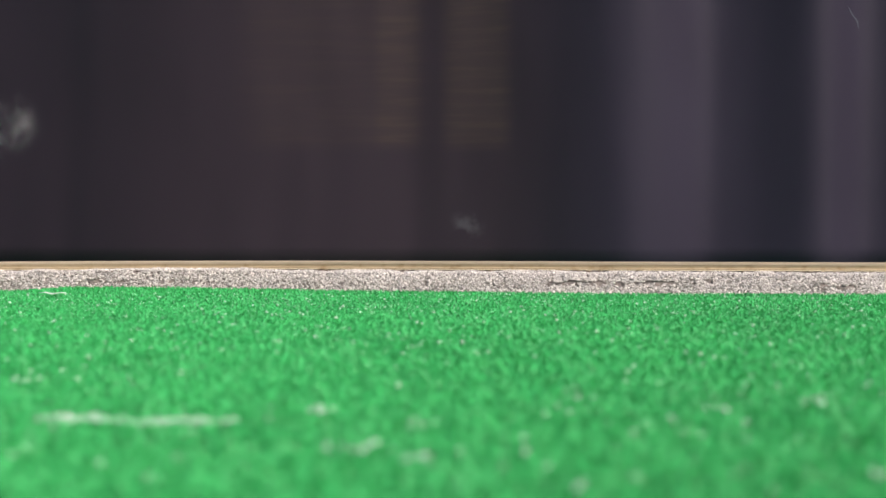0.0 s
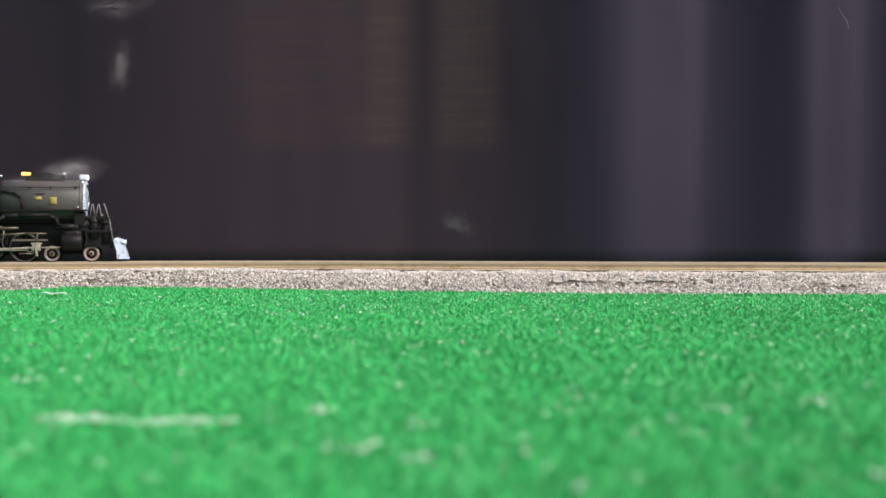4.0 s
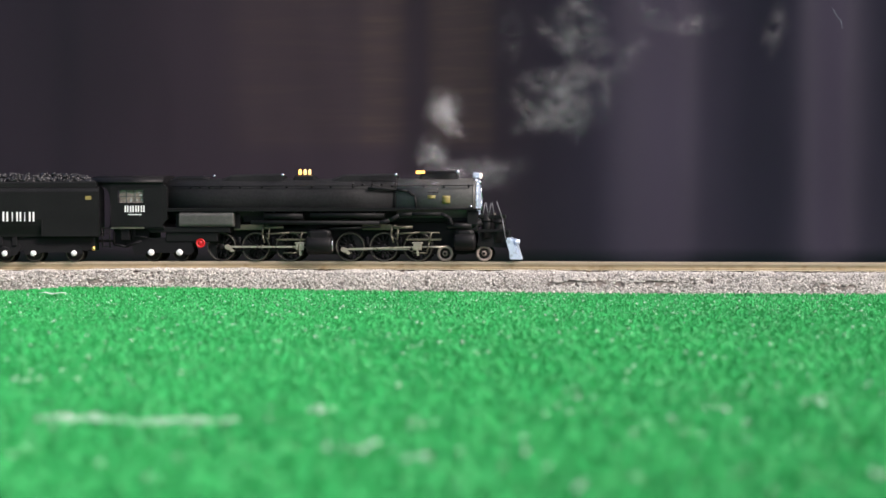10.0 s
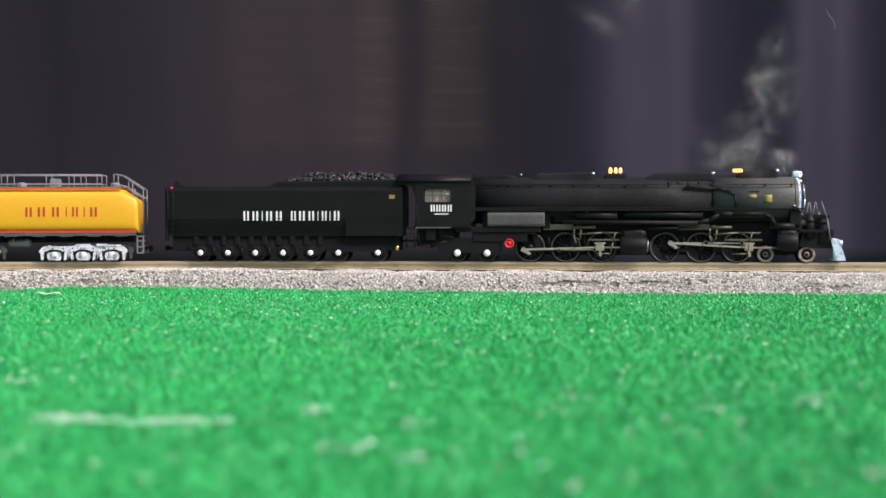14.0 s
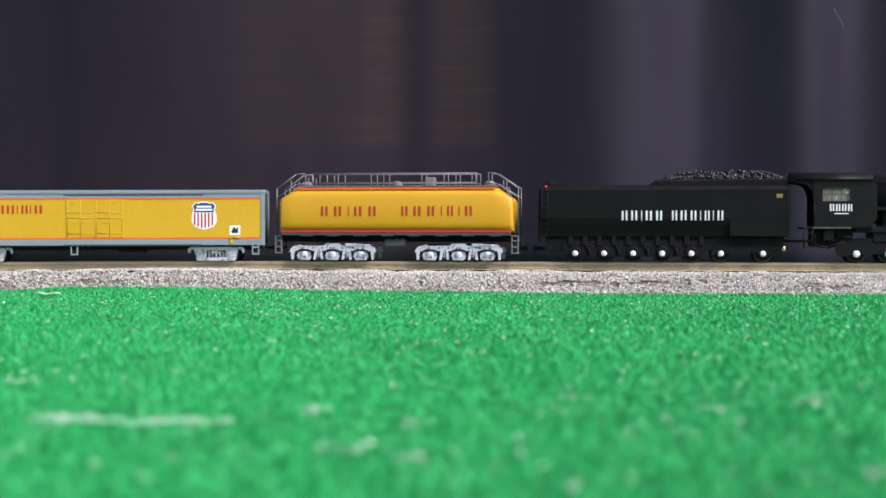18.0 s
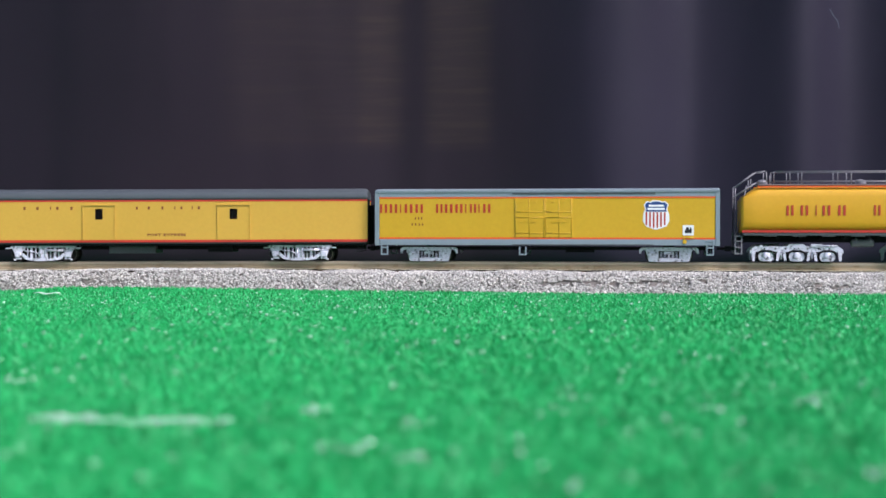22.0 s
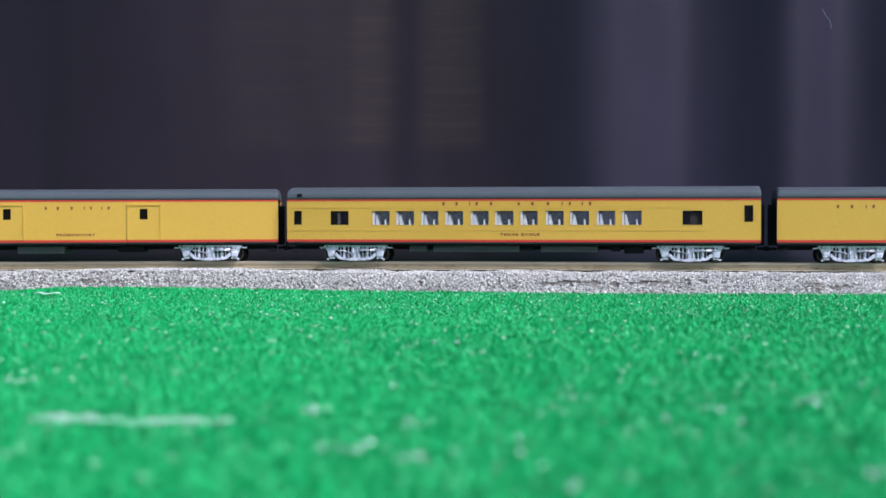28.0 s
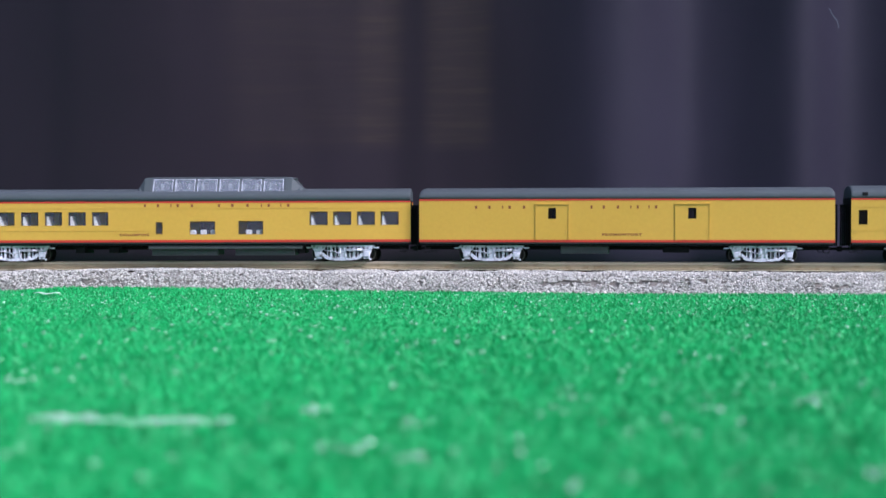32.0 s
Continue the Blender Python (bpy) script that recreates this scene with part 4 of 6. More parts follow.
    letters(marks or SPREAD_WORDS, mark_x[0], mark_x[1], mark_z[0], mark_z[1], -HALF_W, "lettering", LETTER_BROWN, car, "widely spaced brown bars of lettering", 0.22, True)
    if name_txt:
        words(name_txt, name_x[0], name_x[1], 15.5, 17.1, -HALF_W, LETTER_BROWN, car, "small brown car name")
    for x in trucks:
        add_truck(car, key, x, FRAME_PASSENGER, WHEEL_SMALL, (-15.6, 15.6), 4.9, 13.4)
    add_coupler(car, half - 1, 1)
    add_coupler(car, -half + 1, -1)
    return car


def frame_ring(h, y):
    """A thin gasket round an opening."""
    bm = bmesh.new()
    wall(bm, h[0] - 0.35, h[1] + 0.35, h[2] - 0.35, h[3] + 0.35, y - 0.1, 0.22, [h])
    return bm


def seats(car, rows, z0, z1, y=-11.2, w=2.0, lean=1.2):
    for x in rows:
        bm = bmesh.new()
        loft(bm, [[(x - w, y - 4.6, z0), (x + w, y - 4.6, z0), (x + w, y + 4.6, z0), (x - w, y + 4.6, z0)],
                  [(x - w * 0.5 - lean, y - 4.4, z1), (x - w * 0.1 - lean, y - 4.4, z1), (x - w * 0.1 - lean, y + 4.4, z1), (x - w * 0.5 - lean, y + 4.4, z1)]], smooth=False)
        block(bm, x + w, x + w + 4.2, y - 4.4, y + 4.4, z0, z0 + 1.6, 0.3)
        part("seat", bm, SEAT, car, "cream moulded seat")


def baggage_car(key, name, txt, label):
    win1, win2 = (-45.6, -40.8, 25.9, 32.5), (38.9, 43.8, 25.9, 32.5)
    car = passenger_car(key, name, label, 250.7, [win1, win2], [(-53.4, -32.9, 13.6, 35.2, win1), (31.1, 52.0, 13.6, 35.2, win2)],
                        (-80.8, 83.6), txt, (-12.8, 11.4), (-90.6, 27.2), (32.1, 34.0), [], [(-38.3, -8.9, 4.5, 9, UNDER_GREY), (24.0, 40.0, 5.2, 9, UNDER)], marks=WIDE_WORDS)
    bm = bmesh.new()
    block(bm, -120, 120, -14, 14, 11.2, 12.4)
    part("floor", bm, INTERIOR, car)
    return car


def make_coach():
    xs = [(-91.3, -80.3), (-76.4, -65.0), (-60.8, -49.8), (-45.6, -34.4), (-29.8, -18.6), (-14.8, -3.3), (0.9, 11.6), (16.5, 27.5), (31.3, 43.0), (47.5, 58.7), (62.8, 74.7)]
    holes = [(a, b, 22.2, 30.8) for a, b in xs] + [(-117.8, -106.4, 22.2, 30.8), (99.1, 110.9, 22.2, 30.8), (-141.3, -136.2, 22.4, 31.0), (135.7, 141.0, 24.0, 34.0)]
    car = passenger_car("coach", "coach", "yellow streamlined passenger coach with grey roof and red stripes", 291.2, holes, [], (-102.7, 104.0), "TEXAS EAGLE", (-12.0, 12.7), (-47.4, 51.8), (34.2, 36.2),
                        [(32.6, -145, 112), (18.6, -145, 112)], [(-69, -58, 5.6, 9, UNDER_GREY), (-54, 0, 5.4, 9, UNDER_GREY), (2, 9, 6.4, 9, UNDER), (13, 48, 5.4, 9, UNDER_GREY), (56, 62, 5.8, 9, UNDER), (64, 76, 4.6, 9, UNDER)])
    seats(car, [a + 4 for a, b in xs], 15, 28.6)
    seats(car, [a + 1 for a, b in xs], 15, 28.2, 8.0)
    seats(car, [b - 2.2 for a, b in xs], 15, 25.6, -12.6, 1.2, 0.5)
    bm = bmesh.new()
    block(bm, -113.4, -111.8, -16.7, -16.2, 22.0, 30.9)
    part("curtain_strip", bm, WHITE, car, "white window curtain")
    bm = bmesh.new()
    block(bm, -144, 144, -16, 16, 11.2, 14, 0.2)
    part("floor", bm, INTERIOR, car)
    for x in (-98, 94, -128, 122):
        bm = bmesh.new()
        block(bm, x, x + 1.2, -16, 16, 14, 38, 0.1)
        part("partition", bm, SEAT if x in (94, -98) else INTERIOR, car)
    bm = bmesh.new()
    block(bm, 103.6, 110.4, -15.6, -14.4, 14, 29.6, 0.4)
    part("seat", bm, CAB_TAN, car, "tan seat back by the window")
    bm = bmesh.new()
    block(bm, -139.0, -136.0, -17.9, -15.5, 39.6, 41.7, 0.3)
    part("roof_vent", bm, UNDER, car)
    return car


def make_dome():
    xs = [(-143.5, -132.5), (-128.6, -117.5), (-113.6, -102.6), (-98.7, -87.6), (-83.7, -72.7), (-68.8, -57.8), (-53.9, -43.6), (82.5, 93.8), (97.3, 108.6), (112.1, 123.4), (126.9, 138.2)]
    holes = [(a, b, 22.2, 30.6) for a, b in xs] + [(-13.8, -9.5, 16.6, 24.2), (7.5, 23.4, 16.5, 24.6), (38.0, 53.5, 16.5, 24.8)]
    car = passenger_car("dome", "dome_car", "yellow dome coach with a glazed upper deck and grey roof", 291.2, holes, [], (-104.0, 104.2), "COLUMBINE", (-36.5, -18.0), (-21.2, 77.6), (33.6, 35.4),
                        [(32.6, -145, 145), (18.6, -145, -15)], [(-17.6, 24.3, 3.2, 9, UNDER_GREY), (35.0, 72.6, 3.2, 9, UNDER_GREY), (-66, -60, 4.6, 9, UNDER), (-45, -38, 4.8, 9, UNDER), (74, 79, 4.4, 9, UNDER)], eave=0.9)
    seats(car, [a + 3 for a, b in xs], 15, 28.0)
    bm = bmesh.new()
    block(bm, -19.0, 77.7, -15.4, 15.4, 7.3, 9.5, 0.4)
    part("belly_pan", bm, UNDER_GREY, car, "grey pan under the dome section")
    for x in (9.0, 15.5, 21.9, 44.0, 50.6):
        bm = bmesh.new()
        block(bm, x - 1.9, x + 1.9, -15.0, -12.6, 12, 19.3, 0.6)
        part("seat", bm, SEAT, car, "cream lounge seat")
    bm = bmesh.new()
    block(bm, -144, 144, -16, 16, 11.2, 13, 0.2)
    block(bm, 2, 78, -16, 16, 25.5, 26.5)
    part("floor", bm, INTERIOR, car)
    # upper deck
    bm = bmesh.new()
    prof = lambda x, t: [(x, -15.2, 40.0), (x, -15.0 + 1.2 * t, 41.4 + 1.0 * t), (x, 15.0 - 1.2 * t, 41.4 + 1.0 * t), (x, 15.2, 40.0)]
    loft(bm, [prof(-28, 0), prof(-24, 1), prof(76, 1), prof(80.5, 0)], smooth=False)
    base = part("dome_base", bm, GREY_ROOF, car)
    edge = [-17.4 + i * 13.95 for i in range(7)]
    ang = Matrix.Rotation(radians(-26), 4, "X")
    for s in (-1, 1):
        for i in range(6):
            bm = bmesh.new()
            h = (edge[i] + 0.9, edge[i + 1] - 0.6, 0.3, 11.2)
            wall(bm, edge[i], edge[i + 1] + 0.02, 0, 11.8, 0, 0.7, [h])
            bm.transform(Matrix.Translation((0, -14.6, 41.1)) @ ang)
            if s > 0:
                bm.transform(Matrix.Diagonal((1, -1, 1, 1)))
            f = part("dome_window", bm, GREY_ROOF, car)
            bm = bmesh.new()
            block(bm, h[0], h[1], 0.2, 0.35, h[2], h[3])
            bm.transform(Matrix.Translation((0, -14.6, 41.1)) @ ang)
            if s > 0:
                bm.transform(Matrix.Diagonal((1, -1, 1, 1)))
            part("pane", bm, DOME_PANE, f, "glass pane of the dome")
            bm = bmesh.new()
            wall(bm, h[0], h[1], h[2], h[3], -0.12, 0.3, [(h[0] + 0.45, h[1] - 0.45, h[2] + 0.45, h[3] - 0.3)])
            bm.transform(Matrix.Translation((0, -14.6, 41.1)) @ ang)
            if s > 0:
                bm.transform(Matrix.Diagonal((1, -1, 1, 1)))
            part("glazing_bead", bm, SILVER, f, "pale silver glazing bead")
    bm = bmesh.new()
    top = lambda x, z, w: [(x, -w, z), (x, -w * 0.6, z + 0.9), (x, w * 0.6, z + 0.9), (x, w, z)]
    loft(bm, [top(-22.5, 51.2, 9.6), top(-18, 51.6, 10), top(68, 51.6, 10), top(72.5, 51.2, 9.6)])
    part("dome_top", bm, GREY_ROOF, car)
    for s, x0, x1 in ((-1, -17.4, -28.6), (1, 66.3, 81.0)):
        bm = bmesh.new()
        ring = lambda x, z, w: [(x, -w, 41.0), (x, -w * 0.7, z), (x, w * 0.7, z), (x, w, 41.0)]
        loft(bm, [ring(x0, 52.0, 14.6), ring(x0 + s * 4.6, 51.8, 14.4), ring((x0 + x1) / 2 + s * 2.2, 46.5, 14.6), ring(x1, 41.2, 14.9)], smooth=False)
        part("dome_end", bm, GREY_ROOF, car)
    for x in np.arange(-12, 64, 8.5):
        bm = bmesh.new()
        for y in (-6.5, 6.5):
            block(bm, x, x + 1.6, y - 3.6, y + 3.6, 42.4, 48.6, 0.4)
        part("dome_seat", bm, SEAT, car, "cream seat under the dome")
    return car


# ---- express reefer ----
def shield_shape(k, zoff=0.0):
    pts = [(-5.2, 8.0), (-3.6, 7.6), (-2.2, 8.4), (2.2, 8.4), (3.6, 7.6), (5.2, 8.0), (7.2, 6.0), (6.3, 3.5), (7.4, 0.5), (7.6, -3.5), (5.8, -6.6), (2.6, -7.8), (0, -8.6), (-2.6, -7.8), (-5.8, -6.6), (-7.6, -3.5), (-7.4, 0.5), (-6.3, 3.5), (-7.2, 6.0)]
    return [(x * k, z * k + zoff) for x, z in pts]


def make_reefer():
    L = 105.4
    car = thing("express_reefer", "yellow and grey express refrigerator car with red lettering bars", "freight car", "cars of the train")
    bm = bmesh.new()
    block(bm, -L + 2.6, L - 2.6, -17.2, 17.2, 13.6, 39.0)
    body = part("body", bm, BOX_YELLOW, car)
    for z0, z1, nm in ((13.4, 14.5, "lower_stripe"), (38.4, 39.4, "upper_stripe")):
        bm = bmesh.new()
        for s in (-1, 1):
            block(bm, -L + 2.6, L - 2.6, s * 17.25 - 0.12, s * 17.25 + 0.12, z0, z1)
        part(nm, bm, ORANGE, car, "orange-red stripe")
    for s in (-1, 1):
        for q in (-1, 1):
            bm = bmesh.new()
            block(bm, s * (L - 1.2) - 1.4, s * (L - 1.2) + 1.2, q * 17.0 - 0.6, q * 17.0 + 0.6, 9.4, 42.4, 0.15)
            part("corner_post", bm, BOX_GREY, car)
        bm = bmesh.new()
        block(bm, s * (L - 1.6) - 1.0, s * (L - 1.6) + 1.0, -16.4, 16.4, 9.4, 42.3, 0.1)
        part("end_wall", bm, UNDER_GREY, car, "dark grey end wall")
    bm = bmesh.new()
    block(bm, -L + 2.6, L - 2.6, -17.4, 17.4, 39.4, 42.2)
    ring = lambda x: [(x, -17.9, 42.2), (x, -17.9, 43.3), (x, -9, 44.4), (x, 0, 44.8), (x, 9, 44.4), (x, 17.9, 43.3), (x, 17.9, 42.2)]
    loft(bm, [ring(-L), ring(L)], smooth=False)
    for x in np.arange(-L + 4, L - 2, 8.4):
        block(bm, x, x + 0.7, -17.95, 17.95, 42.9, 43.6)
    part("roof", bm, BOX_GREY, car, "pale grey ribbed roof")
    bm = bmesh.new()
    block(bm, -L + 2.6, L - 2.6, -17.4, 17.4, 9.7, 13.4, 0.2)
    for x in np.arange(-L + 10, L - 6, 12):
        rod(bm, (x, -17.45, 11.8), (x, -17.2, 11.8), 0.25, 5)
    part("side_sill", bm, BOX_GREY, car)
    bm = bmesh.new()
    block(bm, -L + 4, L - 4, -9, 9, 6.6, 8.6, 0.3)
    block(bm, 12, 30, -9, -4, 5.2, 8.6, 0.5)
    part("underframe", bm, UNDER, car)
    # plug door with its bars and hinges
    bm = bmesh.new()
    block(bm, -18.6, 17.0, -17.55, -17.2, 14.6, 38.3, 0.1)
    door = part("plug_door", bm, BOX_YELLOW, car, "double plug door with yellow locking bars")
    bm = bmesh.new()
    for x in (-17.8, -9.6, -0.6, 0.4, 8.6, 16.2):
        rod(bm, (x, -17.6, 14.8), (x, -17.6, 38.2), 0.2, 6)
    part("locking_bar", bm, BOX_YELLOW, door)
    bm = bmesh.new()
    for z in (17.2, 26.8, 30.2):
        for x0, x1 in ((-18.2, -1.2), (1.0, 16.6)):
            rod(bm, (x0, -17.6, z), (x1, -17.6, z), 0.24, 6)
    for x in (-14, -6, 5, 12):
        for z in (17.2, 24.0, 30.2, 36.4):
            block(bm, x - 0.8, x + 0.8, -17.9, -17.5, z - 0.5, z + 0.5, 0.12)
    for x, z in ((-0.1, 31.0), (0.0, 20.8), (-9, 24), (8, 24)):
        block(bm, x - 1.6, x + 1.6, -17.9, -17.5, z - 0.35, z + 0.35)
    part("hinge", bm, BOX_YELLOW, door)
    bm = bmesh.new()
    for z in (41.0, 9.6):
        block(bm, -20, 67 if z > 40 else 66, -17.75, -17.4, z, z + 0.7)
    part("door_track", bm, UNDER_GREY, car)
    letters(WORDS, -102.4, -31.8, 29.6, 35.0, -17.25, "lettering", LETTER_RED, car, "large red bars of lettering")
    bm = bmesh.new()
    for x, z in ((-80.5, 25.6), (-78.6, 25.6), (-76.7, 25.6), (-82.6, 21.8), (-80.4, 21.8), (-78.2, 21.8), (-76.0, 21.8)):
        block(bm, x, x + 0.8, -17.34, -17.25, z, z + 1.3)
    part("number_mark", bm, LETTER_BROWN, car, "small dark bars")
    emb = part("emblem", slab(bmesh.new(), [(x + 67.4, z) for x, z in shield_shape(1.05, 28.2)], -17.36, -17.2), WHITE, car, "white shield emblem")
    bm = bmesh.new()
    slab(bm, [(62.2, 36.0), (64.0, 35.5), (65.4, 36.3), (69.4, 36.3), (70.8, 35.5), (72.6, 36.0), (74.2, 34.2), (73.3, 31.6), (73.8, 30.2), (61.0, 30.2), (61.5, 31.6), (60.6, 34.2)], -17.45, -17.3)
    part("shield_top", bm, SHIELD_BLUE, emb, "blue band")
    bm = bmesh.new()
    block(bm, 62.8, 72.0, -17.52, -17.42, 33.2, 34.4)
    block(bm, 62.2, 72.6, -17.52, -17.42, 31.2, 32.5)
    part("white_band", bm, WHITE, emb)
    bm = bmesh.new()
    for i in range(6):
        x = 61.0 + i * 2.2
        low = 20.4 + abs(i - 2.5) ** 2 * 0.28
        block(bm, x, x + 1.0, -17.45, -17.3, low, 29.8)
    part("red_band", bm, LETTER_RED, emb)
    bm = bmesh.new()
    block(bm, 83.2, 90.0, -17.36, -17.2, 15.8, 22.0)
    plate = part("small_placard", bm, WHITE, car, "small white square placard")
    bm = bmesh.new()
    slab(bm, [(84.6, 17.2), (88.6, 17.2), (88.6, 20.4), (87.9, 20.9), (87.4, 19.2), (86.6, 20.8), (85.4, 20.6), (85.0, 19.0), (84.4, 18.6)], -17.46, -17.3)
    part("placard_mark", bm, BLACK_PRINT, plate)
    bm = bmesh.new()
    pipe(bm, [(83, -17.8, 13.2), (85, -18.0, 14.6), (90, -18.0, 14.2)], 0.3, 6)
    rod(bm, (84.5, -17.9, 12), (84.5, -17.3, 12), 1.3, 10)
    part("hand_wheel", bm, BOX_YELLOW, car)
    for x in (-99.6, 99.6, -13.6):
        w = 1.9
        end = abs(x) > 50
        for q in (-1, 1):
            bm = bmesh.new()
            for xx in (-w, w):
                block(bm, x + xx - 0.4, x + xx + 0.4, q * 17.2 - 0.4, q * 17.2 + 0.4, 3.6, 12.6 if end else 9)
            for z in (3.6, 7.8, 11.8) if end else (3.6,):
                block(bm, x - w, x + w, q * 17.2 - 0.5, q * 17.2 + 0.5, z, z + 0.9)
            part("step", bm, BOX_GREY, car, "grey stirrup step")
    for x in (-72.4, 75.2):
        add_truck(car, "reefer", x, FRAME_FREIGHT, WHEEL_FREIGHT, (-9.6, 9.6), 4.6, 12.4)
    add_coupler(car, L - 1, 1)
    add_coupler(car, -L + 1, -1)
    return car


# ---- auxiliary water tank car ----
def make_tank():
    car = thing("tank_car", "yellow water tank car with grey top railings on white trucks", "tank car", "cars of the train")
    def ring(x, k, drop):
        pts = []
        for i in range(28):
            a = 2 * math.pi * i / 28
            c, s = math.cos(a), math.sin(a)
            y = math.copysign(abs(c) ** 0.32, c) * 17.2 * k
            z = 31.4 + math.copysign(abs(s) ** 0.42, s) * 14.0
            pts.append((x, y, min(z, 45.4 - drop)))
        return pts
    bm = bmesh.new()
    loft(bm, [ring(-73.4, 0.93, 9.0), ring(-72.2, 0.985, 7.0), ring(-71.4, 1.0, 6.1), ring(-63.6, 1.0, 0.4), ring(-62.6, 1.0, 0.0), ring(61.8, 1.0, 0.0), ring(62.8, 1.0, 0.4), ring(71.2, 1.0, 6.1), ring(72.2, 0.985, 7.0), ring(73.6, 0.93, 9.0)])
    part("tank", bm, TANK_YELLOW, car, "yellow lozenge-ended tank body")
    bm = bmesh.new()
    for s in (-1, 1):
        block(bm, -72.6, 72.4, s * 17.05 - 0.3, s * 17.05 + 0.3, 17.6, 19.0)
    part("lower_stripe", bm, RED, car, "red stripe")
    bm = bmesh.new()
    for s in (-1, 1):
        block(bm, -63.5, 62.5, s * 15.4 - 0.8, s * 15.4 + 0.8, 44.6, 45.6)
    part("upper_stripe", bm, ORANGE, car, "red stripe")
    letters(TANK_WORDS, -46.6, 52.4, 27.8, 33.8, -17.32, "lettering", LETTER_RED, car, "widely spaced red bars of lettering", 0.50)
    bm = bmesh.new()
    block(bm, -72, 72, -17.1, 17.1, 15.7, 17.6, 0.4)
    for x in np.arange(-60, 64, 17):
        block(bm, x, x + 8, -16.9, -16.4, 15.2, 16.2, 0.1)
    part("side_sill", bm, UNDER_GREY, car)
    bm = bmesh.new()
    block(bm, -74.5, 74.5, -6, 6, 11.5, 15.9, 0.3)
    for x in np.arange(-52, 60, 13):
        block(bm, x, x + 1.6, -15, 15, 13.6, 15.9, 0.2)
    part("underframe", bm, UNDER, car)
    bm = bmesh.new()
    lathe(bm, [(-8.0, 0.6), (-7.6, 1.9), (-7.0, 2.3), (5.0, 2.3), (5.6, 1.9), (6.0, 0.6)], 16, "X", (0, -8, 11.2))
    for x in (-5, 3):
        block(bm, x, x + 0.8, -10.2, -6, 11.0, 14.2)
    part("air_tank", bm, RAILING, car)
    # walkway and railings
    bm = bmesh.new()
    block(bm, -63, 62, -11.2, 11.2, 46.2, 46.8)
    for x in np.arange(-60, 62, 12.4):
        block(bm, x, x + 0.8, -11.2, 11.2, 45.0, 46.2)
    part("walkway", bm, RAILING, car)
    for s in (-1, 1):
        y = s * 10.8
        for x in (-56, -53.5, -44, -37, -16, -8, 16, 21, 30, 37.5, 47.5, 50.6):
            bm = bmesh.new()
            rod(bm, (x, y, 46.6), (x, y, 54.4 if x not in (-56, 21) else 52), 0.32, 6)
            part("railing_post", bm, RAILING, car)
        bm = bmesh.new()
        rod(bm, (-53.5, y, 54.4), (50.6, y, 54.4), 0.34, 6)
        rod(bm, (-53.5, y, 48.6), (50.6, y, 48.6), 0.26, 6)
        part("railing_bar", bm, RAILING, car)
        for e in (-1, 1):
            bm = bmesh.new()
            q = -1.0 if e < 0 else 0
            for dz in (0.0, 6.4):
                pipe(bm, [(e * 57.5 + q, y, 48.2 + dz), (e * 63 + q, y, 47.6 + dz), (e * 76.4, y, 39.2 + dz * 0.9), (e * 76.4, y, 8.0)], 0.38, 6)
            for t in (0.0, 0.5, 1.0):
                xx, zz = e * (58 + 18.4 * t), 48 - 8.8 * t
                rod(bm, (xx, y, zz), (xx, y, zz + 6.3), 0.36, 6)
            part("end_railing", bm, RAILING, car, "sloping grey end handrail")
    for e in (-1, 1):
        bm = bmesh.new()
        for x in (-1.9, 1.9):
            for y in (-14.2, 14.2):
                block(bm, e * 74.6 + x - 0.4, e * 74.6 + x + 0.4, y - 0.5, y + 0.5, 4.4, 15.5)
        for z in (4.4, 8.2, 12.0, 15.0):
            for y in (-14.2, 14.2):
                block(bm, e * 74.6 - 1.9, e * 74.6 + 1.9, y - 1, y + 1, z, z + 0.7)
        for x in (-1.7, 1.7):
            rod(bm, (e * 74.8 + x * 0.2, x * 2.2, 15), (e * 69 + x * 0.2, x * 2.2, 46), 0.35, 6)
        for i in range(9):
            t = i / 9
            rod(bm, (e * (74.8 - 5.8 * t), -3.8, 15 + 31 * t), (e * (74.8 - 5.8 * t), 3.8, 15 + 31 * t), 0.3, 5)
        part("ladder", bm, RAILING, car, "grey end ladder and step")
    for x in (-59.5, 57.5, -1):
        bm = bmesh.new()
        lathe(bm, [(46.5, 3.2), (48.6, 3.2), (49.4, 2.4), (49.8, 0.8)], 16, "Z", (x, 0, 0))
        part("hatch", bm, RAILING, car)
    bm = bmesh.new()
    block(bm, 17.2, 23.0, -5, 5, 46.8, 52.0, 0.5)
    part("valve_box", bm, RAILING, car)
    for x in (-40.2, 39.6):
        add_truck(car, "tank", x, FRAME_SIX, WHEEL_SMALL, (-18, 0, 18), 4.9, 13.8)
    add_coupler(car, 74, 1)
    add_coupler(car, -74, -1)
    return car


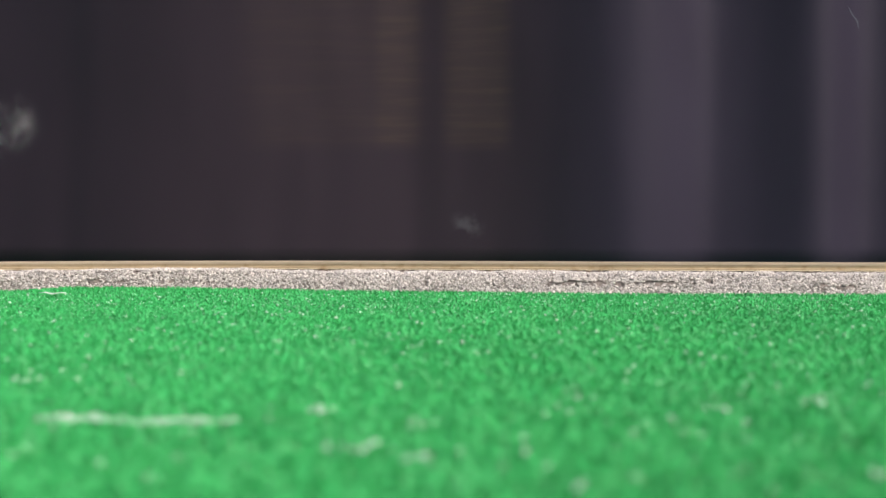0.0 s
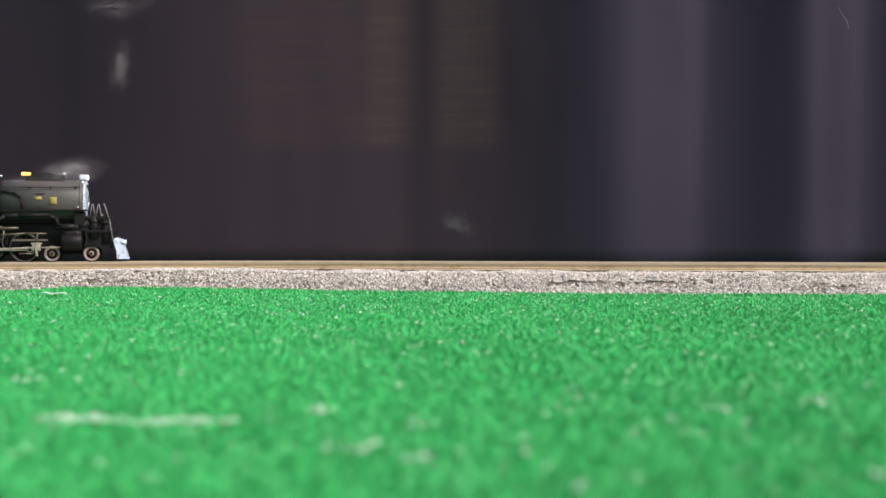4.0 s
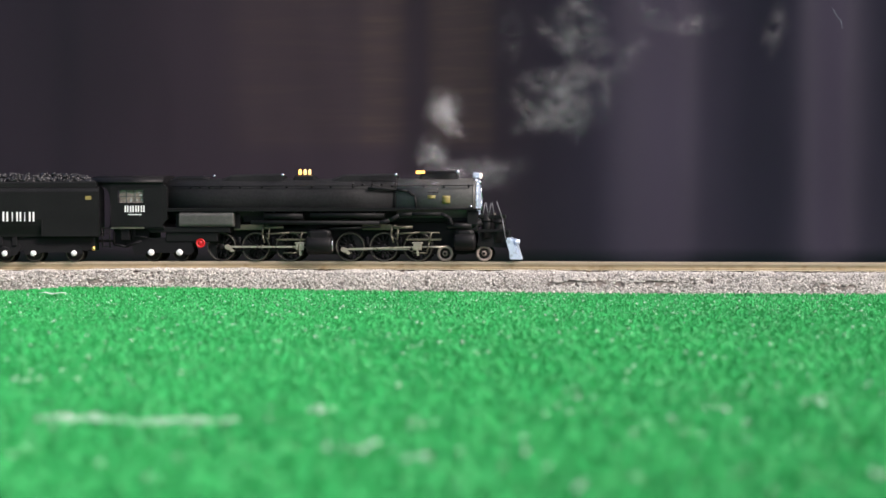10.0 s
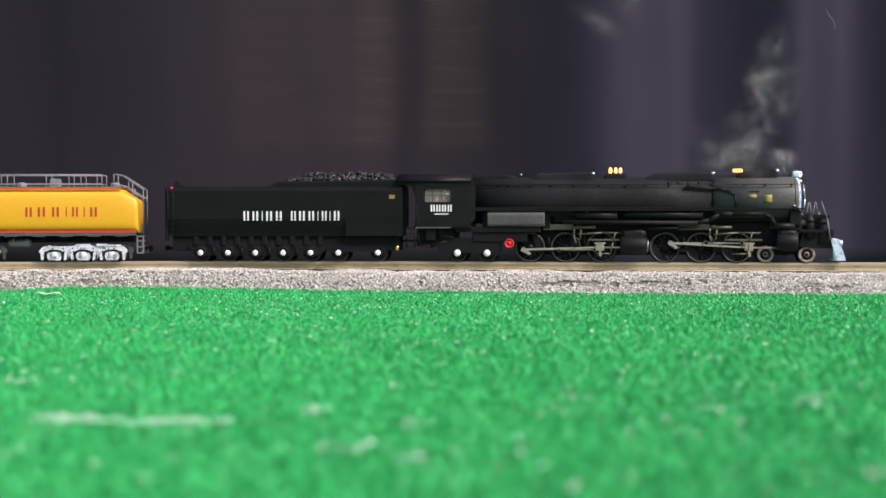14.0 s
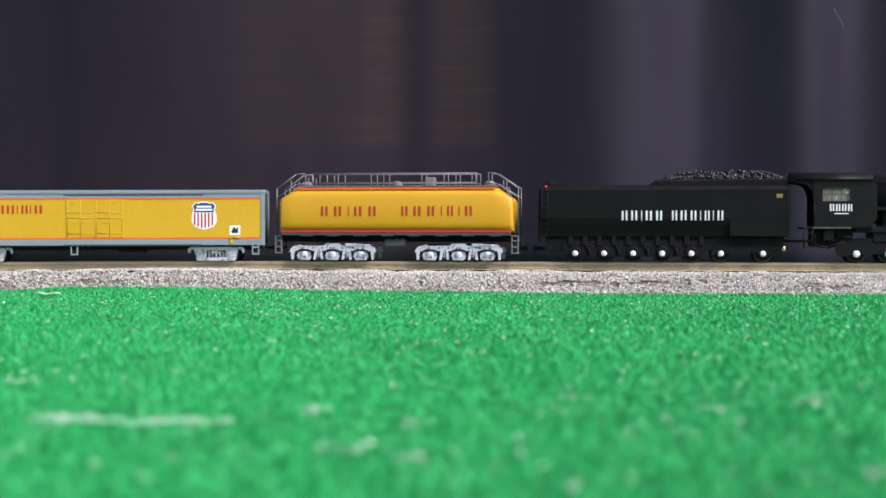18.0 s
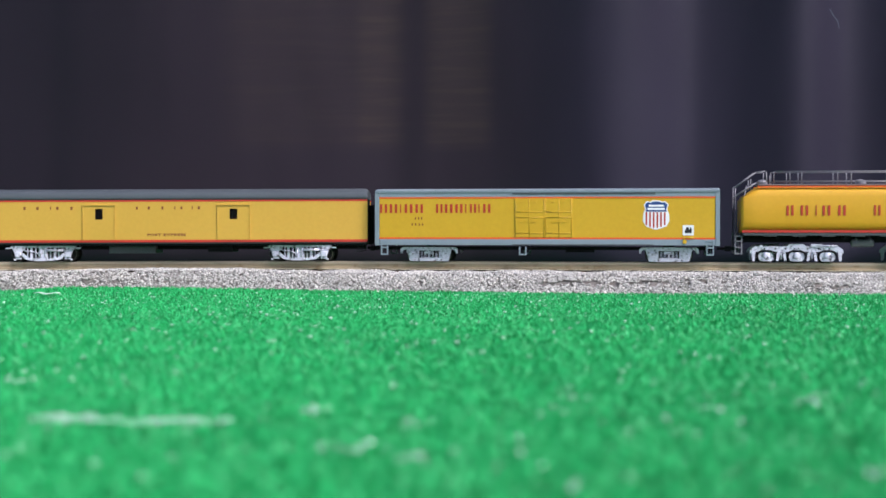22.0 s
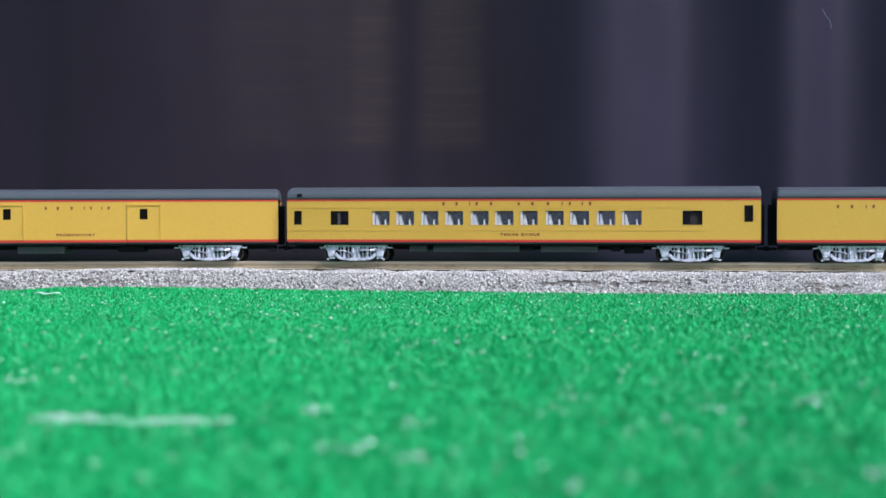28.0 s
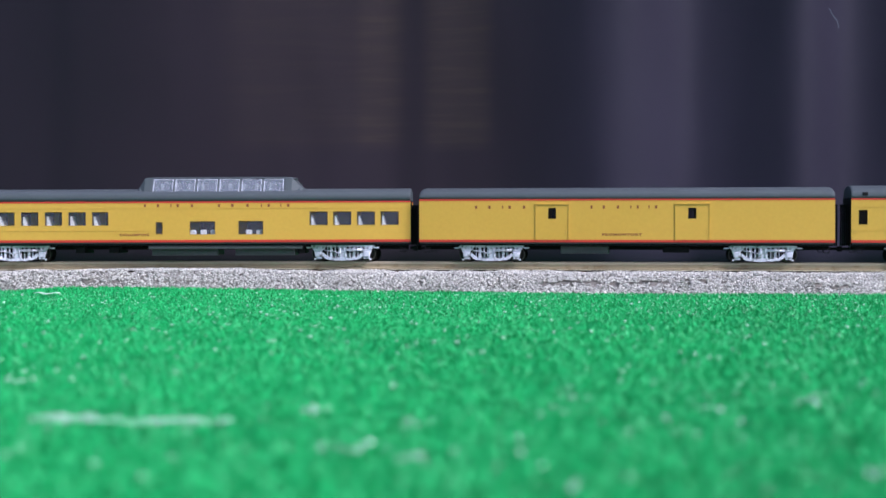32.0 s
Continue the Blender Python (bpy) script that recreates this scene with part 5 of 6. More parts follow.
# ---- tender ----
def make_tender():
    car = thing("tender", "black fourteen-wheel engine tender heaped with coal", "tender", "cars of the train")
    bm = bmesh.new()
    sec = lambda x: [(x, -14.2, 15.2), (x, -14.6, 17.0), (x, -16.4, 22.0), (x, -17.4, 26.0), (x, -17.4, 43.5), (x, -16.6, 45.6), (x, -14.6, 46.4), (x, 14.6, 46.4), (x, 16.6, 45.6), (x, 17.4, 43.5), (x, 17.4, 26.0), (x, 16.4, 22.0), (x, 14.6, 17.0), (x, 14.2, 15.2)]
    loft(bm, [sec(-74.6), sec(75.0)], smooth=False)
    block(bm, 40, 74.8, -17.4, 17.4, 15.2, 26.2, 0.3)
    part("body", bm, TENDER_BLACK, car, "smooth black tender side")
    bm = bmesh.new()
    for x in (-68, -40, -10, 20, 40, 68):
        for z in np.arange(27.5, 45, 2.2):
            rod(bm, (x, -17.5, z), (x, -17.3, z), 0.16, 5)
    for x in np.arange(-72, 74, 2.4):
        rod(bm, (x, -17.5, 43.9), (x, -17.3, 43.9), 0.16, 5)
    part("rivet_line", bm, TENDER_BLACK, car)
    bm = bmesh.new()
    bunk = lambda x, z: [(x, -15.2, 46.2), (x, -15.2, z - 1), (x, -14.6, z), (x, 14.6, z), (x, 15.2, z - 1), (x, 15.2, 46.2)]
    loft(bm, [bunk(-9, 46.4), bunk(-4.5, 49.6), bunk(73.0, 50.4), bunk(74, 46.4)], smooth=False)
    part("coal_bunker", bm, TENDER_BLACK, car)
    rng = np.random.default_rng(3)
    n = 1100
    x, y = rng.uniform(1, 72, n), rng.uniform(-13.6, 13.6, n)
    heap = np.clip(1 - (y / 15.5) ** 2, 0, 1) * np.clip(np.minimum(x + 2, 76 - x) / 14, 0.15, 1)
    c = np.stack([x, y, 49.6 + rng.random(n) * 5.6 * heap], 1) / 1000
    v, f = lumps(rng, c, (0.7 + 0.9 * rng.random(n)) / 1000, 0.9)
    coal = fast_mesh("coal", v, f, COAL)
    coal.parent = car
    tagged(coal, "glossy black coal lumps")
    letters(TENDER_WORDS, -25.2, 37.8, 25.0, 30.8, -17.4, "lettering", WHITE, car, "white bars of lettering", 0.6)
    bm = bmesh.new()
    for z in (26.2, 41.8):
        block(bm, -72, 72, -17.55, -17.38, z, z + 0.25)
    block(bm, 39.6, 40.2, -17.6, -17.38, 15.4, 26)
    block(bm, 72.8, 73.4, -17.6, -17.38, 15.4, 44)
    part("trim_bead", bm, LOCO_BLACK, car)
    bm = bmesh.new()
    block(bm, 66.8, 70.4, -17.62, -17.38, 38.4, 40.8, 0.1)
    part("number_plate", bm, YELLOW_PLATE, car, "small dull yellow plate")
    bm = bmesh.new()
    block(bm, -72, 72, -12.5, 12.5, 6.0, 15.4, 0.5)
    for x in np.arange(-58, 30, 8.8):
        block(bm, x, x + 3.0, -14.2, -12.5, 9.5, 15.2, 0.4)
    part("bed_frame", bm, UNDER, car)
    bm = bmesh.new()
    slab(bm, [(-60, 6), (-62, 9), (-60, 12.4), (22, 12.4), (27, 9.4), (24, 4.2), (20, 2.8), (-57, 2.8)], -13.4, -11.4)
    for x in (-53.6, -36.0, -18.4, -0.8, 16.7):
        lathe(bm, [(-14.6, 3.2), (-14.2, 3.6), (-13.4, 3.8)], 16, "Y", (x, 0, 5.4))
    for x in (-45, -27, -9.5, 8):
        block(bm, x - 2.2, x + 2.2, -14.2, -12.6, 7.2, 10.4, 0.4)
        rod(bm, (x, -14.0, 3), (x, -14.0, 8), 0.8, 8)
    part("side_frame", bm, UNDER, car, "black pedestal frame")
    bm = bmesh.new()
    slab(bm, [(28.5, 4.4), (29, 8.4), (34, 10.6), (44, 8.8), (50, 8.8), (58, 10.6), (64, 8.4), (64.6, 4.4), (60, 3.0), (54, 5.4), (40, 5.4), (33, 3.0)], -13.4, -11.6)
    part("lead_truck_frame", bm, UNDER, car)
    for x in (-53.6, -36.0, -18.4, -0.8, 16.7, 34.2, 59.2):
        w = add_wheels(WHEEL_TENDER, car, x, 5.6 + SINK, 5.6)
        bm = bmesh.new()
        lathe(bm, [(-15.6, 0.2), (-15.5, 1.35), (-15.0, 1.75), (-14.0, 1.8)], 18)
        part("hub_cap", bm, WHITE, w, "white painted axle cap")
    bm = bmesh.new()
    for y in (-15.5, -9.5):
        rod(bm, (-75.6, y, 12), (-75.6, y, 47), 0.35, 6)
    for z in np.arange(14, 47, 3.4):
        rod(bm, (-75.6, -15.5, z), (-75.6, -9.5, z), 0.3, 5)
    for x in (-73.6, -70.2):
        rod(bm, (x, -17.9, 14), (x, -17.9, 44), 0.25, 6)
    for z in np.arange(16, 44, 3.4):
        rod(bm, (-73.6, -17.9, z), (-70.2, -17.9, z), 0.22, 5)
    part("ladder", bm, LOCO_BLACK, car)
    bm = bmesh.new()
    lathe(bm, [(46.2, 2.6), (48.8, 2.4), (49.6, 1.0)], 14, "Z", (-70, -4, 0))
    block(bm, -71.6, -68.2, -9.4, -6.4, 46.2, 50.2, 0.5)
    rod(bm, (-66, -12, 46), (-66, -12, 49.6), 0.4, 6)
    part("rear_lamp_bracket", bm, LOCO_BLACK, car)
    bm = bmesh.new()
    ball(bm, (-71.4, -16.9, 45.6), 0.8)
    part("marker_lamp", bm, TAIL_RED, car, "small glowing red marker")
    bm = bmesh.new()
    rod(bm, (71.5, -15, 6.5), (71.5, -15, 9.4), 1.1, 10)
    part("valve_wheel", bm, BRASS, car, "small brass valve")
    add_coupler(car, -73, -1)
    bm = bmesh.new()
    block(bm, 72, 88, -3, 3, 11.5, 13, 0.3)
    part("drawbar", bm, UNDER, car)
    return car


# ---- steam engine ----
DRIVER_R = 9.2
DRIVER_Z = DRIVER_R + SINK
REAR_AXLES, FRONT_AXLES = (-56.6, -34.6, -12.6), (25.9, 47.4, 68.9)
CRANK = 4.2
RODS = []         # (object, kind, middle x of its pin path, extra)


def make_driver(big=False):
    bm = bmesh.new()
    for s in (-1, 1):
        lathe(bm, [(s * 6.6, DRIVER_R * 0.86), (s * 6.7, DRIVER_R * 1.07), (s * 7.3, DRIVER_R * 1.07), (s * 7.7, DRIVER_R), (s * 9.8, DRIVER_R * 0.99), (s * 9.8, DRIVER_R * 0.84), (s * 6.6, DRIVER_R * 0.86)], 40, cap=False)
        lathe(bm, [(s * 7.2, 0.4), (s * 7.2, 2.2), (s * 10.2, 2.0), (s * 10.3, 0.4)], 16)
        for i in range(14):
            a = 2 * math.pi * i / 14
            rod(bm, (math.cos(a) * 1.6, s * 8.7, math.sin(a) * 1.6), (math.cos(a) * DRIVER_R * 0.88, s * 8.7, math.sin(a) * DRIVER_R * 0.88), 0.62, 6, 0.45)
        span = 1.15 if big else 0.75
        arc = [(-math.cos(a) * DRIVER_R * 0.86, math.sin(a) * DRIVER_R * 0.86) for a in np.linspace(-span, span, 10)]
        slab(bm, arc + [(-DRIVER_R * 0.40, 2.4), (-DRIVER_R * 0.40, -2.4)], s * 8.2, s * 9.6)
        rod(bm, (CRANK, s * 9.0, 0), (CRANK, s * 12.6, 0), 1.0, 10)
    rod(bm, (0, -9, 0), (0, 9, 0), 1.5, 10)
    w = part("driving_wheelset", bm, LOCO_BLACK)
    bm = bmesh.new()
    for s in (-1, 1):
        lathe(bm, [(s * 9.75, DRIVER_R), (s * 10.0, DRIVER_R * 0.985), (s * 10.0, DRIVER_R * 0.915), (s * 9.75, DRIVER_R * 0.905), (s * 9.75, DRIVER_R)], 40, cap=False)
    part("tyre", bm, TYRE, w)
    return w


def rod_bar(bm, x0, x1, y, h, th, r0, r1):
    slab(bm, [(x0, -h), (x1, -h * 0.8), (x1, h * 0.8), (x0, h)], y, y + th)
    for x, r in ((x0, r0), (x1, r1)):
        rod(bm, (x, y - 0.15, 0), (x, y + th + 0.15, 0), r, 14)
    return bm


def make_engine():
    car = thing("steam_locomotive", "black articulated steam engine with graphite smokebox and glare-pale pilot", "locomotive", "cars of the train")
    CZ = 37.4
    # boiler and smokebox
    bm = bmesh.new()
    lathe(bm, [(-97, 14.4), (-52, 14.6), (10, 14.2), (55.8, 13.6)], 48, "X", (0, 0, CZ))
    part("boiler", bm, BOILER, car, "dark grey lagged boiler")
    bm = bmesh.new()
    lathe(bm, [(55.8, 14.1), (104.0, 14.1), (105.2, 13.6), (105.6, 12.4)], 48, "X", (0, 0, CZ))
    for x in (-52.0, -24.0, 54.6):
        ring_bm = bmesh.new()
        r = 14.5 if x < -40 else 14.25
        lathe(ring_bm, [(x, r - 0.4), (x, r + 0.05), (x + 0.8, r + 0.05), (x + 0.8, r - 0.4)], 48, "X", (0, 0, CZ))
        part("boiler_band", ring_bm, BOILER, car)
    sm = part("smokebox", bm, GRAPHITE, car, "graphite grey smokebox")
    for x in (103.2,):
        bm = bmesh.new()
        lathe(bm, [(x, 13.9), (x, 14.17), (x + 1.0, 14.17), (x + 1.0, 13.9)], 48, "X", (0, 0, CZ))
        part("smokebox_band", bm, GRAPHITE, sm)
    bm = bmesh.new()
    lathe(bm, [(105.5, 12.6), (106.4, 12.4), (107.2, 9.6), (107.6, 4.0), (107.8, 0.6)], 40, "X", (0, 0, CZ))
    for i in range(16):
        a = 2 * math.pi * i / 16
        block(bm, 105.4, 107.0, math.cos(a) * 12.6 - 0.6, math.cos(a) * 12.6 + 0.6, CZ + math.sin(a) * 12.6 - 0.6, CZ + math.sin(a) * 12.6 + 0.6)
    front = part("smokebox_front", bm, SILVER_GLARE, sm, "smokebox front with sky glare in its pale colour")
    bm = bmesh.new()
    pipe(bm, [(108.2, -11, 46.5), (109.4, -11.2, 38), (108.4, -11, 29)], 0.32, 6)
    rod(bm, (108, -9.0, 28.6), (108, 9.0, 28.6), 0.3, 6)
    part("front_handrail", bm, CHROME, sm)
    # yellow badges on the smokebox
    bm = bmesh.new()
    for x0, x1, z0, z1 in ((75.4, 80.4, 0.08, 0.22), (84.6, 89.6, -0.14, 0.20)):
        loft(bm, [[(x, -math.cos(a) * r, CZ + math.sin(a) * r) for x, r in ((x0, 14.1), (x1, 14.1), (x1, 14.35), (x0, 14.35))] for a in np.linspace(z0, z1, 5)])
    part("builder_plate", bm, YELLOW_PLATE, sm, "small yellow plates")
    bm = bmesh.new()
    ball(bm, (102.6, -13.9, 33.6), 0.9)
    part("class_lamp", bm, CHROME, sm)
    # top fittings
    bm = bmesh.new()
    ring = lambda x, w, z: [(x, -w, 49.5), (x, -w * 0.95, z - 1.2), (x, -w * 0.7, z), (x, w * 0.7, z), (x, w * 0.95, z - 1.2), (x, w, 49.5)]
    loft(bm, [ring(69, 4.4, 52.4), ring(70.6, 4.8, 56.2), ring(92.2, 4.8, 56.4), ring(93.6, 4.4, 52.8)], smooth=False)
    part("smokestack", bm, LOCO_BLACK, car, "long black double stack casing")
    bm = bmesh.new()
    block(bm, 67.0, 72.6, -4.9, -2.0, 54.4, 56.2, 0.3)
    part("stack_lamp", bm, AMBER, car, "glowing amber lamp")
    # small plated ball added to give the white glint at the stack's front
    bm = bmesh.new()
    ball(bm, (93.4, -3.4, 55.2), 1.35)
    part("whistle", bm, CHROME, car, "bright plated ball added for a glint by the stack")
    for x0, x1, z, nm in ((-58, -17.5, 54.8, "sand_dome"), (13.6, 55.0, 54.6, "sand_dome")):
        bm = bmesh.new()
        loft(bm, [ring(x0, 6.5, z - 3.4), ring(x0 + 7, 7.2, z - 0.6), ring(x1 - 2, 7.4, z), ring(x1, 7.2, z - 1.2)], smooth=False)
        d = part(nm, bm, BOILER, car, "long dark grey sand dome")
        bm = bmesh.new()
        ball(bm, (x1 - 0.4, -6.0, z - 1.0), 1.15, 10, 6)
        part("dome_cap", bm, CHROME, d)
    bm = bmesh.new()
    loft(bm, [ring(-90, 5.0, 52.4), ring(-86, 5.6, 53.6), ring(-70, 5.6, 53.6), ring(-66, 5.0, 52.2)], smooth=False)
    part("steam_dome", bm, LOCO_BLACK, car)
    bm = bmesh.new()
    ball(bm, (-62.5, -5.0, 53.4), 0.9)
    part("whistle", bm, CHROME, car)
    bm = bmesh.new()
    loft(bm, [ring(-11.5, 5.4, 52.0), ring(-10, 5.8, 54.0), ring(1.4, 5.8, 54.0), ring(3, 5.4, 52.0)], smooth=False)
    part("valve_turret", bm, LOCO_BLACK, car)
    # the valves glow by themselves in place of light caught by polished brass
    for x in (-7.4, -4.2, -1.2):
        bm = bmesh.new()
        lathe(bm, [(52.0, 0.8), (54.2, 0.8), (55.0, 1.1), (56.4, 1.0), (57.2, 0.7), (57.6, 0.2)], 16, "Z", (x, -3.0, 0))
        part("safety_valve", bm, AMBER if x == -7.4 else BRASS_GLOW, car, "safety valve with its brass shine made as glow")
    for x in (28.0, 34.0, 40, 46):
        bm = bmesh.new()
        rod(bm, (x, -8.8, 47.8), (x, -10.5, 47.0), 0.8, 8)
        part("boiler_cock", bm, LOCO_BLACK, car)
    # handrail along the boiler
    bm = bmesh.new()
    rod(bm, (-88, -12.9, 46.8), (104, -12.9, 46.6), 0.3, 6)
    part("boiler_handrail", bm, LOCO_BLACK, car)
    for x in (-76, -70, -64, -56, -44, -30, -14, 2, 14, 28, 40, 53, 73, 85.5, 101):
        bm = bmesh.new()
        rod(bm, (x, -12.0, 45.8), (x, -13.2, 46.9), 0.55, 6)
        part("handrail_stanchion", bm, LOCO_BLACK, car)
    bm = bmesh.new()
    pipe(bm, [(38, -13.4, 45.2), (56, -13.6, 44.2), (63, -14.2, 43.0), (67.5, -14.6, 40), (68.4, -14.7, 32.6)], 0.8, 8)
    pipe(bm, [(57, -13.0, 41.6), (72, -12.6, 41.9), (82, -13.4, 42.4)], 0.45, 6)
    part("dry_pipe", bm, BOILER, car)
    # headlamp
    bm = bmesh.new()
    block(bm, 102.6, 107.2, -2.8, 2.8, 51.4, 55.0, 0.8)
    h = part("headlamp", bm, SILVER_GLARE, car, "pale plated headlamp housing")
    bm = bmesh.new()
    lathe(bm, [(107.2, 1.7), (108.0, 1.6), (108.4, 1.0), (108.5, 0.3)], 20, "X", (0, 0, 53.0))
    part("lens", bm, LAMP_WHITE, h, "lit headlamp lens")
    bm = bmesh.new()
    ball(bm, (104.6, -4.4, 49.6), 1.5)
    ball(bm, (107.4, -3.0, 48.8), 1.0)
    part("bell", bm, CHROME, car, "bright plated bell")
    # running board
    bm = bmesh.new()
    block(bm, -92, 56, -16.8, -12.2, 32.0, 32.9, 0.2)
    block(bm, 56, 108.5, -16.6, -11.8, 31.4, 32.4, 0.2)
    block(bm, -92, 108.5, 12.0, 16.8, 32.0, 32.9, 0.2)
    block(bm, -92, 56, -16.9, -16.4, 30.8, 32.0)
    part("running_board", bm, LOCO_BLACK, car)
    # cab
    cw = (-121.8, -105.2, 36.4, 44.4)
    bm = bmesh.new()
    wall(bm, -127, -93, 21, 49.6, 17.8, -0.8, [cw])
    part("cab_side", bm, LOCO_BLACK, car, "black cab side")
    bm = bmesh.new()
    wall(bm, -127, -93, 21, 49.6, -17.8, 0.8, [cw])
    cab = part("cab_side", bm, LOCO_BLACK, car, "black cab side")
    bm = bmesh.new()
    block(bm, -93.8, -93.0, -17.0, 17.0, 21, 50.4)
    slab(bm, [(-93.2, 22), (-90, 26), (-90.0, 46), (-93.2, 49)], -17.4, -14.5)
    part("cab_front", bm, LOCO_BLACK, cab)
    bm = bmesh.new()
    rr = lambda x, lift: [(x, -18.8, 48.8 + lift)] + [(x, -math.cos(a) * 18.6, 49.4 + lift + 4.6 * math.sin(a) ** 0.8) for a in np.linspace(0.05, math.pi - 0.05, 12)] + [(x, 18.8, 48.8 + lift)]
    loft(bm, [rr(-139, 0), rr(-92.2, 0)])
    part("cab_roof", bm, LOCO_BLACK, cab)
    bm = bmesh.new()
    block(bm, -124, -98, -18.0, -17.6, 46.0, 47.6, 0.1)
    part("rain_gutter", bm, UNDER, cab)
    bm = bmesh.new()
    for x in (-116.2, -110.6):
        block(bm, x - 0.25, x + 0.25, -17.7, -17.2, 36.4, 44.4)
    block(bm, -121.8, -105.2, -17.65, -17.25, 40.2, 40.7)
    part("window_frame", bm, UNDER_GREY, cab)
    for x0, x1 in ((-121.6, -116.5), (-115.9, -110.9), (-110.3, -105.4)):
        bm = bmesh.new()
        block(bm, x0, x1, -17.4, -17.3, 36.6, 44.2)
        part("pane", bm, CAB_PANE, cab).visible_shadow = False
    bm = bmesh.new()
    block(bm, -127, -94, -16.6, 16.6, 20, 21.2)
    block(bm, -99, -94, -12, 12, 21.2, 47, 0.5)
    part("cab_floor", bm, CAB_TAN, cab)
    bm = bmesh.new()
    block(bm, -121.4, -104.6, -16.2, -15.2, 30, 45.5, 0.4)
    part("cab_interior", bm, CAB_TAN, cab, "tan boiler backhead seen through the window")
    bm = bmesh.new()
    for x, z, q in ((-113.6, 37.6, 0.7), (-113.4, 38.8, 0.6), (-109.6, 38.0, 0.5), (-107.2, 41.2, 0.9), (-106.4, 38.4, 0.5), (-108.6, 43.0, 0.5)):
        rod(bm, (x, -16.6, z), (x, -16.1, z), q, 10)
    part("gauge", bm, WHITE, cab, "small white gauges")
    bm = bmesh.new()
    for x in (-117.4, -113.9, -110.4, -106.9):
        block(bm, x, x + 0.9, -17.98, -17.78, 30.4, 34.6)
        block(bm, x + 1.6, x + 2.5, -17.98, -17.78, 30.4, 34.6)
    block(bm, -115, -106.5, -17.98, -17.78, 28.6, 29.2)
    part("number_mark", bm, WHITE, cab, "white bars on the cab side")
    for y in (-17.0, 15.8):
        bm = bmesh.new()
        slab(bm, [(-138.4, 47.4), (-138.4, 48.8), (-127, 48.8), (-127, 38), (-128.0, 42.5), (-130.4, 45.8), (-134, 47.0)], y, y + 1.2)
        part("roof_bracket", bm, LOCO_BLACK, cab, "curved black bracket under the roof overhang")
    bm = bmesh.new()
    for x in (-126.4,):
        rod(bm, (x, -18.2, 22), (x, -18.2, 35), 0.28, 6)
    rod(bm, (-132.5, -16.6, 8), (-132.5, -16.6, 20), 0.5, 6)
    block(bm, -133, -127, -17.0, 17.0, 19.6, 20.8, 0.2)
    rod(bm, (-127.5, -16.6, 8), (-127.5, -16.6, 22), 0.5, 6)
    for z in (8.4, 12.6, 16.8):
        block(bm, -132.5, -127.8, -17.4, -15.4, z, z + 0.6)
    part("cab_ladder", bm, LOCO_BLACK, cab)
    bm = bmesh.new()
    block(bm, -127, -103, -12, 12, 9, 20, 0.6)
    block(bm, -121, -115, -15.5, -11, 12.5, 19.6, 0.6)
    pipe(bm, [(-126, -13.5, 18), (-126, -13.5, 10), (-118, -13.5, 8.5), (-108, -13.5, 12)], 0.8, 8)
    pipe(bm, [(-112, -14.6, 20), (-112, -14.6, 15), (-104, -14.6, 14.6)], 0.6, 8)
    part("injector", bm, UNDER, car)
    # firebox sides and boxes below the running board
    bm = bmesh.new()
    loft(bm, [[(x, -16.2, 21.2), (x, -17.2, 22.4), (x, -17.2, 28.6), (x, -15.6, 30.6), (x, -12, 30.6), (x, -12, 21.2)] for x in (-82.6, -47.2)], smooth=False)
    bmesh.ops.bevel(bm, geom=bm.edges[:], offset=0.8, segments=3, affect="EDGES", profile=0.5)
    part("firebox_jacket", bm, DULL_GREY, car, "dull grey speckled jacket beside the firebox")
    bm = bmesh.new()
    block(bm, -102, -50, -15.5, 15.5, 17.5, 21.0, 0.4)
    block(bm, -92, -58, -14.5, 14.5, 11.5, 18, 0.8)
    block(bm, -97, -90, -16.8, -12.5, 26.4, 29.0, 0.5)
    block(bm, -105, -92, -17.2, -13, 19.8, 21.8, 0.3)
    block(bm, -86, -44, -12, 12, 20, 30, 0.4)
    part("ashpan", bm, LOCO_BLACK, car)
    bm = bmesh.new()
    block(bm, -64, 100, -6.2, 6.2, 3.6, 24, 0.5)
    block(bm, -42, -6, -11, 11, 24, 33, 0.5)
    block(bm, 8, 100, -9, 9, 24, 30, 0.5)
    part("engine_frame", bm, UNDER, car)
    bm = bmesh.new()
    rod(bm, (1.5, -14.2, 28.4), (48.5, -14.2, 28.2), 2.1, 14)
    rod(bm, (-28, -13.6, 27.8), (-3, -13.6, 27.8), 2.6, 14)
    for x in (8, 42, -22, -8):
        block(bm, x, x + 1.2, -16.0, -12, 29.5, 32.0)
    part("air_reservoir", bm, LOCO_BLACK, car)
    bm = bmesh.new()
    pipe(bm, [(-36, -15.4, 23.8), (45.5, -15.4, 23.4), (52, -15.6, 25), (58, -15.8, 28.2), (66, -15.8, 28.8), (84, -15.6, 28.8), (89, -15.4, 26.6), (91, -15.0, 22.0)], 1.25, 10)
    part("steam_pipe", bm, BOILER, car, "thick bent steam pipe")
    bm = bmesh.new()
    pipe(bm, [(88, -13, 21.5), (103, -13, 21.2), (109, -12, 24)], 2.2, 12)
    part("exhaust_pipe", bm, LOCO_BLACK, car)
    bm = bmesh.new()
    pipe(bm, [(14, -14.6, 19.8), (34, -14.6, 20.4), (46, -14.8, 21.2)], 0.7, 6)
    part("feed_pipe", bm, LOCO_BLACK, car)
    bm = bmesh.new()
    block(bm, 100, 107, -14.5, -9, 18.5, 31, 0.6)
    part("steam_chest", bm, LOCO_BLACK, car)
